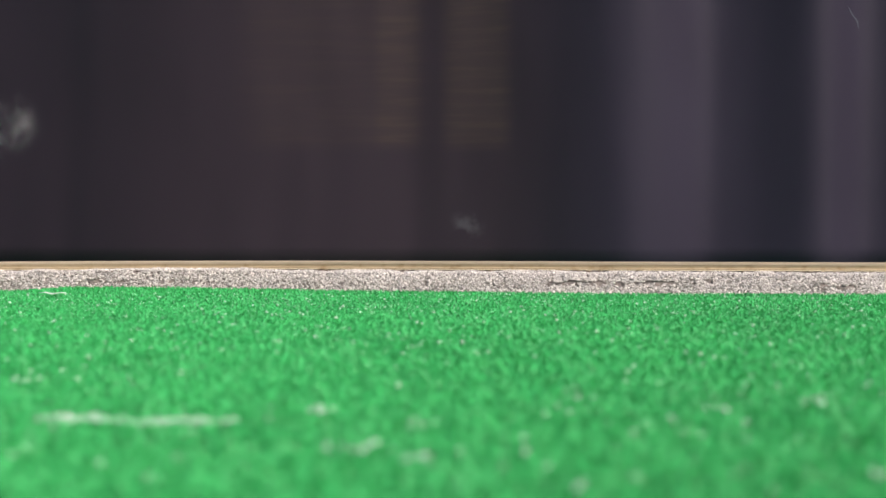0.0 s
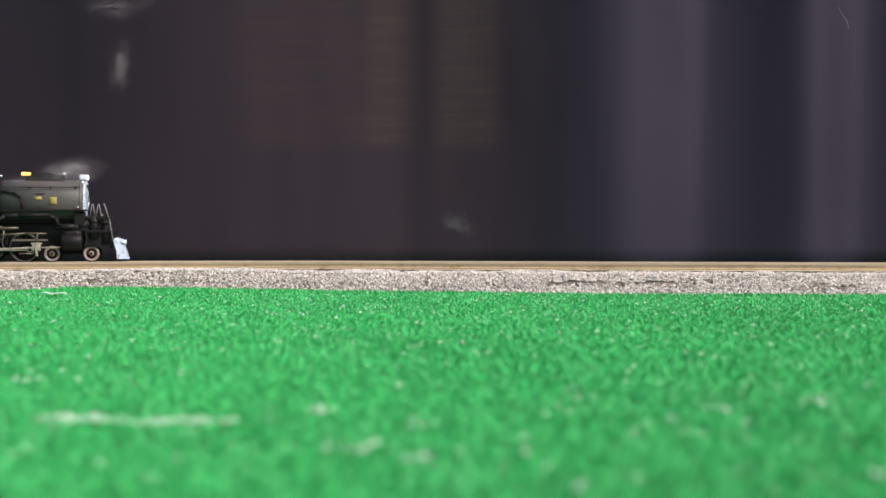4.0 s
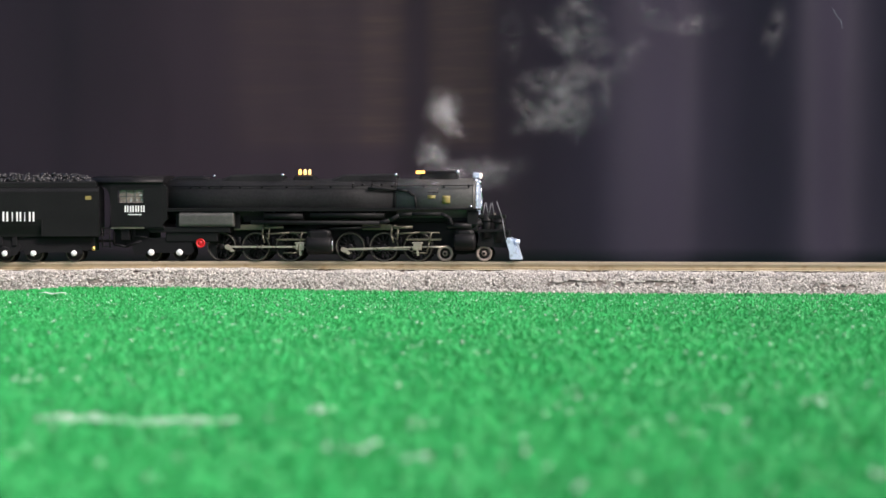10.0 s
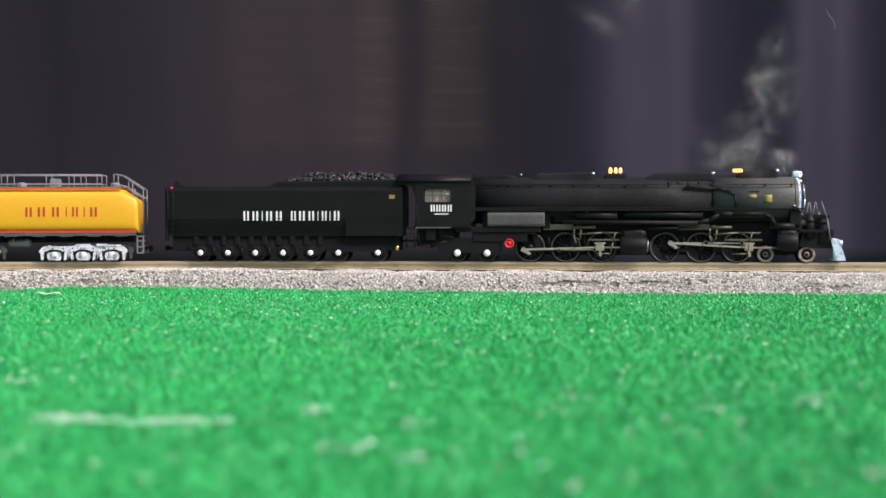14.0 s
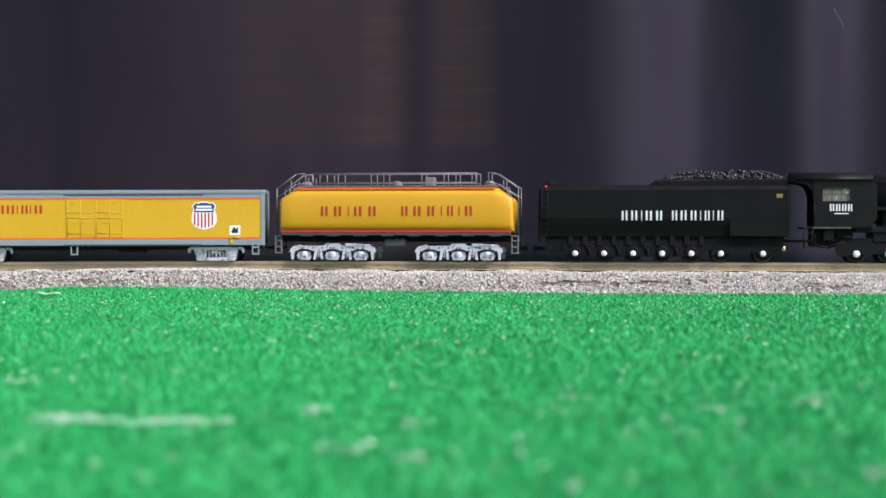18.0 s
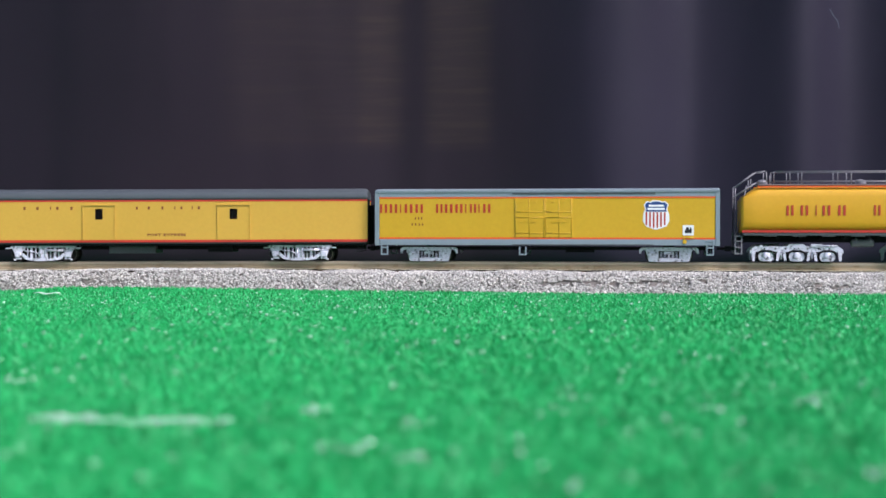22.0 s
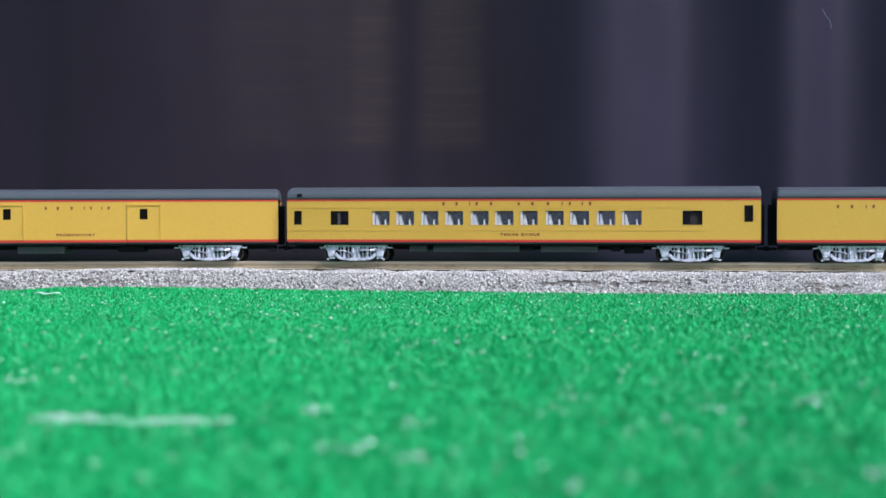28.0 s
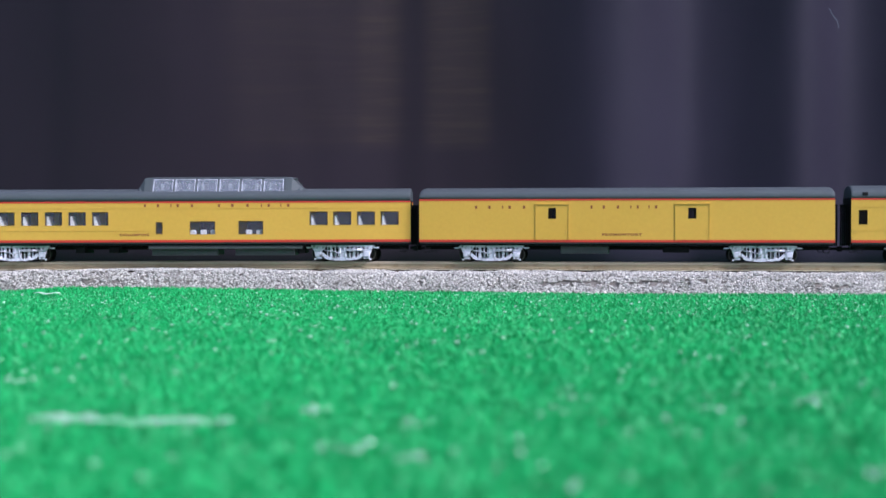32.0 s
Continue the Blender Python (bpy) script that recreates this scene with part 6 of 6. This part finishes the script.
    # cylinders
    for x0, x1 in ((-1.2, 15.0), (92.2, 105.0)):
        for s in (-1, 1):
            bm = bmesh.new()
            lathe(bm, [(x0, 1.0), (x0, 4.9), (x0 + 1.2, 5.6), (x1 - 1.2, 5.6), (x1, 4.9), (x1 + 0.4, 1.0)], 24, "X", (0, s * 12.2, 9.6 if x0 < 50 else 11.8))
            lathe(bm, [(x0 + 0.8, 1.0), (x0 + 0.8, 3.2), (x1 - 0.8, 3.2), (x1 - 0.4, 1.0)], 20, "X", (0, s * 12.0, 16.6))
            block(bm, x0 + 2.0, x1 - 2.0, min(s * 15.2, s * 8), max(s * 15.2, s * 8), 8.6, 18.4, 1.0)
            part("cylinder", bm, LOCO_BLACK, car, "black cylinder block")
    bm = bmesh.new()
    lathe(bm, [(15.2, 4.2), (15.8, 4.0), (16.0, 2.2)], 20, "X", (0, -12.2, 9.6))
    part("cylinder_cover", bm, CHROME, car)
    # front deck, pumps and pilot
    bm = bmesh.new()
    block(bm, 100, 126, -13, 13, 17.5, 19.4, 0.3)
    slab(bm, [(106, 9), (108, 17.5), (126, 17.5), (126, 8), (118, 8)], -11, 11)
    for y in (-9.5, 9.5):
        rod(bm, (112, y, 14), (112, y, 29), 3.4, 14)
        rod(bm, (119.5, y, 11), (119.5, y, 28), 3.0, 14)
    for x, z in ((112, 24), (119.5, 23)):
        lathe(bm, [(z, 3.9), (z + 1.6, 3.9)], 16, "Z", (x, -9.5, 0))
    block(bm, 107, 124, -12.6, -5, 26, 28.4, 0.5)
    part("front_deck", bm, LOCO_BLACK, car, "black deck with air pumps")
    bm = bmesh.new()
    for x in (109.8, 113.6):
        pipe(bm, [(x, -12.4, 28), (x + 1.4, -12.4, 35.6), (x + 2.0, -12.4, 35.8), (x + 3.4, -12.4, 27.8)], 0.26, 6)
    pipe(bm, [(118.6, -13.6, 36.4), (122.0, -13.6, 26.0), (124.0, -13.6, 13.0)], 0.34, 6)
    part("front_handrail", bm, RAILING, car, "thin grey front handrails")
    bm = bmesh.new()
    rod(bm, (117.4, -13.4, 29.0), (117.4, -12.2, 29.0), 0.7, 8)
    part("marker_lamp", bm, PILOT_RIM, car)
    bm = bmesh.new()
    slab(bm, [(126, 4.0), (126, 12.0), (128.5, 13.6), (129.6, 13.6), (133.6, 0.6), (126.5, 0.6), (126, 2)], -9, 9)
    for y in np.arange(-12.5, 12.6, 2.1):
        t = abs(y) / 12.5
        pipe(bm, [(126.2 - 1.5 * t, y, 12.8), (133.6 - 3.0 * t, y, 0.8)], 0.62, 6)
    block(bm, 124.6, 127.2, -14, 14, 11.6, 14.2, 0.4)
    rod(bm, (129.2, -8.6, 11.4), (131.6, -8.6, 11.4), 1.6, 12)
    rod(bm, (129.2, 8.6, 11.4), (131.6, 8.6, 11.4), 1.6, 12)
    slab(bm, [(124.2, 12.6), (128.0, 12.6), (132.6, 0.8), (127.6, 0.8)], -14.2, -13.4)
    part("pilot", bm, SILVER_GLARE, car, "slatted pilot with sky glare in its pale colour")
    # trailing truck
    bm = bmesh.new()
    slab(bm, [(-112, 3.0), (-114, 8), (-111, 14), (-80, 14.6), (-75, 11), (-73.6, 6), (-76, 3.2), (-88, 4.6), (-97, 4.6)], -13.8, -11.8)
    block(bm, -110, -76, -11.8, 11.8, 8, 11, 0.4)
    trail = part("trailing_truck", bm, UNDER, car, "black trailing truck frame")
    for x in (-101.4, -82.9):
        w = add_wheels(WHEEL_TENDER, trail, x, 5.6 + SINK, 5.6)
        bm = bmesh.new()
        lathe(bm, [(-15.4, 0.2), (-15.3, 1.55), (-14.8, 2.0), (-13.8, 2.1)], 18)
        part("hub_cap", bm, WHITE, w, "white painted axle cap")
    bm = bmesh.new()
    lathe(bm, [(-15.6, 0.5), (-15.6, 1.1), (-15.1, 1.2), (-15.1, 2.1), (-15.6, 2.3), (-15.6, 2.9), (-14.6, 3.0)], 22, "Y", (-69.0, 0, 10.8))
    rod(bm, (-69, -15, 10.8), (-69, -9, 10.8), 1.0, 8)
    part("red_cap", bm, SIGN_RED, car, "round red painted cap")
    # pilot truck
    bm = bmesh.new()
    block(bm, 84, 112, -6, 6, 4.0, 7.0, 0.4)
    pt = part("pilot_truck", bm, UNDER, car)
    for x in (86.0, 110.4):
        add_wheels(WHEEL_PILOT, pt, x, 5.1 + SINK, 5.1)
    # drivers
    for axles in (REAR_AXLES, FRONT_AXLES):
        for i, x in enumerate(axles):
            w = make_driver(i == 0)
            w.parent = car
            w.matrix_basis = pose(x / 1000, 0, DRIVER_Z / 1000)
            w.name = "driving_wheelset"
            TURNING.append((w, (x / 1000, 0, DRIVER_Z / 1000), DRIVER_R / 1000))
        mid = axles[1]
        front_end = axles[2]
        for s in (-1, 1):
            ph = 0.0 if s < 0 else math.pi / 2
            bm = bmesh.new()
            y = -12.0 if s < 0 else 11.0
            rod_bar(bm, axles[0] - mid, 0, y, 0.5, 0.9, 1.45, 1.45)
            rod_bar(bm, 0, axles[2] - mid, y, 0.5, 0.9, 1.45, 1.4)
            o = part("coupling_rod", bm, ROD, car, "steel coupling rod")
            RODS.append((o, "side", mid))
            bm = bmesh.new()
            y = -13.3 if s < 0 else 12.3
            rod_bar(bm, 0, 47.0, y, 0.62, 1.0, 1.4, 1.0)
            slab(bm, [(-1.2, -0.9), (3.4, -3.4), (5.2, -2.6), (1.2, 0.9)], y - 0.7, y - 0.1)
            o = part("main_rod", bm, ROD, car, "steel main rod")
            RODS.append((o, "main", axles[0]))
            bm = bmesh.new()
            y = -13.6 if s < 0 else 12.0
            block(bm, -2.6, 2.6, y, y + 1.6, -2.0, 2.0, 0.4)
            block(bm, -3.4, 3.4, y - 0.3, y + 1.9, 2.0, 3.0, 0.3)
            rod(bm, (2, y + 0.8, 0), (19, y + 0.8, 0), 0.55, 8)
            slab(bm, [(-0.6, -2.0), (0.8, -2.0), (1.2, -5.4), (-0.2, -5.4)], y - 0.5, y)
            o = part("crosshead", bm, ROD, car, "bright steel crosshead")
            RODS.append((o, "cross", axles[0]))
            # fixed gear
            g0 = axles[0] + 36
            bm = bmesh.new()
            yy = -13.4 if s < 0 else 12.0
            block(bm, g0, g0 + 22, yy, yy + 1.4, 12.4, 13.6, 0.2)
            part("crosshead_guide", bm, OLIVE_ROD, car)
            bm = bmesh.new()
            xx = axles[1] + 6.5
            pipe(bm, [(xx, yy, 11), (xx - 1.4, yy, 16), (xx - 1.0, yy, 20.5), (xx + 1.6, yy, 21.6), (xx + 3.0, yy, 19), (xx + 2.4, yy, 13)], 0.6, 6)
            rod(bm, (xx, yy, 20.5), (xx + 12, yy, 20.8), 0.9, 8)
            pipe(bm, [(xx + 1, yy, 16.4), (xx + 16, yy, 17.4), (xx + 29, yy + 1, 17.2)], 0.55, 6)
            pipe(bm, [(xx + 24, yy, 17.6), (xx + 22.4, yy, 11), (xx + 21, yy, 4.6)], 0.5, 6)
            pipe(bm, [(xx + 12, yy, 4.6), (xx + 21, yy, 4.6)], 0.45, 6)
            block(bm, axles[0] + 8, axles[0] + 27, yy + 2, yy + 4, 19.0, 22.6, 0.5)
            part("valve_gear", bm, OLIVE_ROD, car, "dull olive valve gear")
    for x in (-45, -23, 37, 58):
        bm = bmesh.new()
        block(bm, x - 2.4, x + 2.4, -11.5, -7.5, 5.5, 8.0, 0.5)
        rod(bm, (x, -10.8, 14.5), (x, -8, 6.5), 1.0, 8)
        part("brake_shoe", bm, UNDER, car)
    return car


# emission stands for the shine on the safety valves
BRASS_GLOW = lamp_glow("lit_brass_valve", (1.0, 0.68, 0.25), 0.8)
engine = make_engine()
tender = make_tender()
tank_car = make_tank()
reefer = make_reefer()
baggage_one = baggage_car("mail", "baggage_car", "POST EXPRESS", "yellow windowless baggage car with two sliding doors")
coach = make_coach()
baggage_two = baggage_car("baggage", "baggage_car", "PROMONTORY", "yellow baggage car coupled behind the coach")
dome_car = make_dome()
for o in PROTOTYPES:
    for ch in list(o.children):
        bpy.data.objects.remove(ch)
    bpy.data.objects.remove(o)

# ---- things on the turf ----
rng = np.random.default_rng(21)


def strip():
    """A frayed ribbon: a few loose strands side by side, thinning out at the ends."""
    r = np.random.default_rng(4)
    top = thing("frayed_strip", "pale frayed strip lying on the green turf", "strip")
    for k, (a, b) in enumerate(((0.0, 0.62), (0.06, 0.97), (-0.03, 0.45), (0.0, 0.36), (0.1, 0.5), (0.16, 0.9), (0.42, 1.0), (0.5, 0.98), (0.02, 0.3), (0.6, 0.94))):
        side = (k % 4 - 1.5) * 2.1 + r.normal() * 0.5
        rings = []
        for i in range(26):
            u = i / 25
            t = a + (b - a) * u
            x = -86.7 + 43.1 * t
            y = 309.5 + 1.6 * math.sin(t * 7) - 5.0 * t + side + 1.4 * noise.noise((t * 9, k * 3.1, 0))
            w = 0.85 * min(1, 5 * u + 0.15, 5 * (1 - u) + 0.15) * (1 + 0.5 * noise.noise((t * 17, k * 2.3, 0)))
            z = -2.3 + 0.9 * noise.noise((t * 12, k * 5.7, 0)) + 0.12 * (k % 3)
            rings.append([(x, y - w, z), (x, y - w * 0.4, z + 0.3), (x, y + w * 0.4, z + 0.3), (x, y + w, z), (x, y, z - 0.2)])
        part("strand", loft(bmesh.new(), rings), THREAD, top)


strip()
bm = bmesh.new()
loft(bm, [[(-236 + 16 * t, 846 + 2 * math.sin(t * 5) - w, -0.4 + 0.5 * math.sin(t * 9)), (-236 + 16 * t, 846 + 2 * math.sin(t * 5), 0.1 + 0.5 * math.sin(t * 9)), (-236 + 16 * t, 846 + 2 * math.sin(t * 5) + w, -0.4 + 0.5 * math.sin(t * 9))] for t, w in ((0.0, 0.8), (0.2, 3.0), (0.5, 4.0), (0.8, 2.6), (1.0, 0.6))])
tagged(part("paper_scrap", bm, FLECK), "pale torn scrap lying at the ballast's foot", "scrap")


def specks():
    """Pale grit and fluff on the turf: the plain ones anywhere, the larger in small drifts; tiny far ones stand for
    sparkle.
    """
    n = 600
    d = 0.2 + 0.68 * rng.random(n) ** 0.6
    x = (rng.random(n) * 2 - 1) * (d * 0.32)
    size = rng.uniform(0.00025, 0.0007, n)
    for cx, cy, k, s in ((-0.0067, 0.252, 8, 0.0009), (-0.0278, 0.318, 7, 0.001), (-0.0068, 0.297, 4, 0.0008), (0.0288, 0.344, 3, 0.001), (-0.0165, 0.262, 7, 0.0009), (-0.02, 0.266, 4, 0.0008), (0.083, 0.333, 4, 0.0008), (0.07, 0.24, 4, 0.0007), (0.02, 0.222, 4, 0.0007), (-0.11, 0.38, 4, 0.0008), (0.06, 0.318, 4, 0.0008)):
        d = np.append(d, cy + rng.normal(size=k) * 0.0028)
        x = np.append(x, cx + rng.normal(size=k) * 0.0018)
        size = np.append(size, s * rng.uniform(0.45, 0.9, k))
    # tiny pale lumps that stand for light sparkling on the far turf
    glint = 1800
    far = 0.62 + 0.29 * rng.random(glint) ** 0.7
    d, x = np.append(d, far), np.append(x, (rng.random(glint) * 2 - 1) * far * 0.32)
    size = np.append(size, rng.uniform(0.00016, 0.00034, glint))
    c = np.stack([x, d, -0.0016 + 0.0007 * rng.random(len(x))], 1)
    v, f = lumps(rng, c, size, 0.6)
    tagged(fast_mesh("pale_specks", v, f, FLECK), "scattered pale flecks and grit on the turf, with tiny lumps for far glints", "flecks", kind="stuff")


specks()

# ---- smoke ----
PUFFS = []


def make_puff(seed, wide, tall, material, swing):
    """A torn puff: crumpled thin sheets of haze round one heart."""
    r = np.random.default_rng(seed)
    bm = bmesh.new()
    n = 18
    for k in range(1):
        q = Vector(r.random(3) * 50)
        t = bmesh.new()
        grid = [[t.verts.new((x, 0, z)) for x in np.linspace(-12, 12, n)] for z in np.linspace(-12, 12, n)]
        for a in range(n - 1):
            for c in range(n - 1):
                t.faces.new((grid[a][c], grid[a][c + 1], grid[a + 1][c + 1], grid[a + 1][c])).smooth = True
        for v in t.verts:
            v.co.y = 5.0 * noise.noise(v.co * 0.09 + q) + 1.6 * noise.noise(v.co * 0.3 + q)
            v.co.x *= wide / 24
            v.co.z *= tall / 24
        pour(t, bm, Matrix.Rotation(r.normal() * swing, 4, "Z") @ Matrix.Rotation(r.normal() * 0.3, 4, "X"))
    return tagged(part("smoke_puff", bm, material), "thin grey-white puff of smoke over the engine", "smoke", "smoke puffs")


# drifts of smoke: when seen, its middle there (metres right, metres above the rail), its spread, how many puffs, when it left the stack
DRIFTS = [(2.0, -0.275, 0.062, 0.006, 0.012, 2, 1.2), (0.0, -0.268, 0.079, 0.022, 0.010, 3, -2.0), (3.0, -0.255, 0.104, 0.011, 0.022, 5, 1.6), (6.0, -0.103, 0.111, 0.026, 0.022, 13, 4.4), (6.0, -0.163, 0.067, 0.006, 0.005, 1, 5.7),
          (7.0, -0.131, 0.088, 0.007, 0.016, 5, 6.2), (8.0, -0.097, 0.092, 0.010, 0.016, 5, 7.2), (9.0, -0.021, 0.088, 0.015, 0.010, 5, 8.2), (9.0, 0.050, 0.088, 0.030, 0.016, 3, 7.9),
          (10.0, -0.002, 0.094, 0.004, 0.009, 5, 9.2), (10.0, -0.010, 0.068, 0.003, 0.006, 3, 9.6), (10.0, 0.082, 0.140, 0.024, 0.020, 6, 8.3), (11.0, 0.066, 0.101, 0.013, 0.014, 6, 10.2), (11.0, 0.178, 0.134, 0.022, 0.022, 10, 8.7), (11.0, 0.128, 0.062, 0.022, 0.014, 5, 9.9),
          (12.0, 0.062, 0.130, 0.020, 0.017, 13, 11.3), (11.0, 0.064, 0.066, 0.004, 0.005, 2, 10.7), (9.0, -0.040, 0.066, 0.003, 0.006, 3, 8.6), (8.0, -0.094, 0.066, 0.004, 0.006, 3, 7.6), (7.0, -0.136, 0.066, 0.003, 0.006, 3, 6.6), (12.0, 0.112, 0.066, 0.006, 0.006, 2, 11.6), (12.0, 0.217, 0.097, 0.010, 0.016, 4, 10.2), (13.0, 0.128, 0.083, 0.016, 0.009, 15, 12.2), (13.0, 0.146, 0.064, 0.004, 0.004, 3, 12.7), (13.0, 0.060, 0.137, 0.026, 0.022, 9, 11.2), (13.0, 0.088, 0.100, 0.014, 0.012, 4, 11.9),
          (14.0, 0.200, 0.119, 0.018, 0.018, 4, 13.0), (14.0, 0.211, 0.064, 0.006, 0.004, 1, 13.7), (14.6, 0.200, 0.089, 0.028, 0.012, 5, 13.5), (15.6, 0.276, 0.090, 0.016, 0.014, 4, 14.7)]
r_puff = np.random.default_rng(77)
BILLOWS = [make_puff(40 + i, 44 - 4 * (i % 3), 26 - 2 * ((i * 2) % 3), SMOKE, 0.3) for i in range(6)]
VEILS = [make_puff(60 + i, 80 - 5 * (i % 3), 27, THIN_SMOKE, 0.1) for i in range(6)]
fresh = set(BILLOWS + VEILS)
for t1, mx, mz, sx, sz, count, t0 in DRIFTS:
    veil = t1 - t0 > 0.95
    for k in range(round(count * (1.8 if veil else 1.7))):
        i = len(PUFFS)
        proto = (VEILS if veil else BILLOWS)[i % 6]
        shape = proto if proto in fresh else copy_thing(proto, Matrix())
        fresh.discard(proto)
        PUFFS.append((shape, (t1, mx + r_puff.normal() * sx * 0.75, mz + r_puff.normal() * sz * 0.75, t0 + r_puff.uniform(-0.6, 0.35) * (1.0 if veil else 0.6), veil)))

# ---- movement ----
# metres along the track of the refrigerator car's middle, second by second
TRAVEL = [-0.957, -0.920, -0.883, -0.8455, -0.811, -0.772, -0.7315, -0.6922, -0.6479, -0.603, -0.558, -0.5091, -0.4601, -0.4092, -0.3587, -0.302, -0.2415, -0.180,
          -0.1183, -0.0577, 0.0156, 0.0914, 0.1661, 0.2447, 0.3297, 0.4148, 0.4998, 0.5845, 0.669, 0.7553, 0.8394, 0.9251, 1.0129]
ORDER = {"engine": (engine, 0.5717, 0.0425), "tender": (tender, 0.3606, 0.060), "tank": (tank_car, 0.1912, 0.040), "reefer": (reefer, 0.0, 0.0738), "mail": (baggage_one, -0.2384, 0.0822),
         "coach": (coach, -0.5188, 0.1034), "baggage": (baggage_two, -0.7992, 0.0822), "dome": (dome_car, -1.0782, 0.1041)}


def travel(t):
    """Smooth reading of TRAVEL."""
    i = min(max(int(t), 0), 31)
    u = t - i
    p = lambda k: TRAVEL[k] if 0 <= k <= 32 else (2 * TRAVEL[0] - TRAVEL[1] if k < 0 else 2 * TRAVEL[32] - TRAVEL[31])
    a, b, c, d = p(i - 1), p(i), p(i + 1), p(i + 2)
    return b + 0.5 * u * (c - a + u * (2 * a - 5 * b + 4 * c - d + u * (3 * (b - c) + d - a)))


def stack_at(t):
    c, a = car_place(travel(t) + 0.5717, 0.0425)
    a = math.radians(a)
    return Vector((c[0] + math.cos(a) * 0.083, c[1] + math.sin(a) * 0.083, RAIL_Z))


def drawbar_slack(t):
    """The tender hangs back on its drawbar once the engine has cleared the bend, in metres."""
    u = min(max((t - 14.4) / 2.2, 0.0), 1.0)
    return 0.0043 * u * u * (3 - 2 * u)


def crank_phase(x):
    """The two engine units under the boiler turn out of step: x is an axle's place in millimetres."""
    return 2.2 + (2.79 if x > 20 else 0.0)


def motions():
    quarter = [i * 0.25 for i in range(129)]
    for key, (ob, off, reach) in ORDER.items():
        rows = []
        for t in quarter:
            s = travel(t) + off - (drawbar_slack(t) if key == "tender" else 0.0)
            c, a = car_place(s, reach)
            slope = math.degrees(math.atan2(dip(s + reach) - dip(s - reach), 2 * reach))
            rows.append((t, pose(c[0], c[1], RAIL_Z + (dip(s - reach) + dip(s + reach)) / 2, 0, -slope, a)))
        walk(ob, rows)
    for ob, x, key in SWIVEL:
        _, off, reach = ORDER[key]
        rows = []
        for i in range(65):
            t = i * 0.5
            s = travel(t) + off
            rows.append((t, pose(x, 0, SINK / 1000, 0, 0, track_turn(s + x) - car_place(s, reach)[1])))
        walk(ob, rows)
    ticks = [i / 15 for i in range(481)]
    for ob, (x, y, z), r in TURNING:
        walk(ob, [(t, pose(x, y, z, 0, math.degrees((travel(t) + 1) / r + (crank_phase(x * 1000) if r > 0.009 else 0.0)), 0)) for t in ticks])
    for ob, kind, mid in RODS:
        rows = []
        for t in ticks:
            a = (travel(t) + 1) / (DRIVER_R / 1000) + crank_phase(mid)
            px, pz = math.cos(a) * CRANK, -math.sin(a) * CRANK
            far = math.sqrt(47.0 ** 2 - pz ** 2)
            if kind == "side":
                m = pose((mid + px) / 1000, 0, (DRIVER_Z + pz) / 1000)
            elif kind == "main":
                m = pose((mid + px) / 1000, 0, (DRIVER_Z + pz) / 1000, 0, math.degrees(math.atan2(pz, far)), 0)
            else:
                m = pose((mid + px + far) / 1000, 0, DRIVER_Z / 1000)
            rows.append((t, m))
        walk(ob, rows)
    for i, (ob, (t1, x1, z1, t0, veil)) in enumerate(PUFFS):
        rows = []
        tilt = 75 * math.sin(i * 2.3)
        for k in range(65):
            t = k * 0.5
            if t <= t0 - 0.2:
                p = stack_at(t)
                rows.append((t, pose(p.x - (0.070 if veil else 0.045), p.y + (0.004 if veil else 0.002), RAIL_Z + 0.033, 0, 0, 0)))
        p0 = stack_at(max(t0, 0))
        z0 = 0.050
        life = t1 - t0
        y1 = p0.y - 0.010 * math.sin(i * 1.7)
        for age in (0.0, 0.35, 0.7, 1.0, 1.3, 1.6, 2.0, 2.4):
            t = t0 + life * age
            if t < 0 or t > 31.5 or (rows and t <= rows[-1][0] + 0.05):
                continue
            up = z0 + (z1 - z0) * age + 0.12 * max(age - 1.05, 0) ** 2
            rows.append((t, pose(p0.x + (x1 - p0.x) * age if t0 > 0 else x1 - 0.06 * (t - t1), y1, RAIL_Z + up, 0, tilt * min(age, 1.0) + 25 * age, 0)))
        last = rows[-1]
        m = last[1].copy()
        m.translation.z = 0.42
        rows.append((min(last[0] + 2.0, 31.9), m))
        rows.append((32.0, m))
        walk(ob, rows)
    sway = [(0, -2), (1, -6), (3, -20), (6, -16), (9, -26), (13, -34), (14.5, -30), (18, -18), (19, -24), (20.5, -12), (21.6, -26), (23, -22), (25, -36), (28, -38), (30, -32), (32, -26)]
    walk(curtain, [(t, pose(d * 0.00044, 0, 0)) for t, d in sway])


motions()
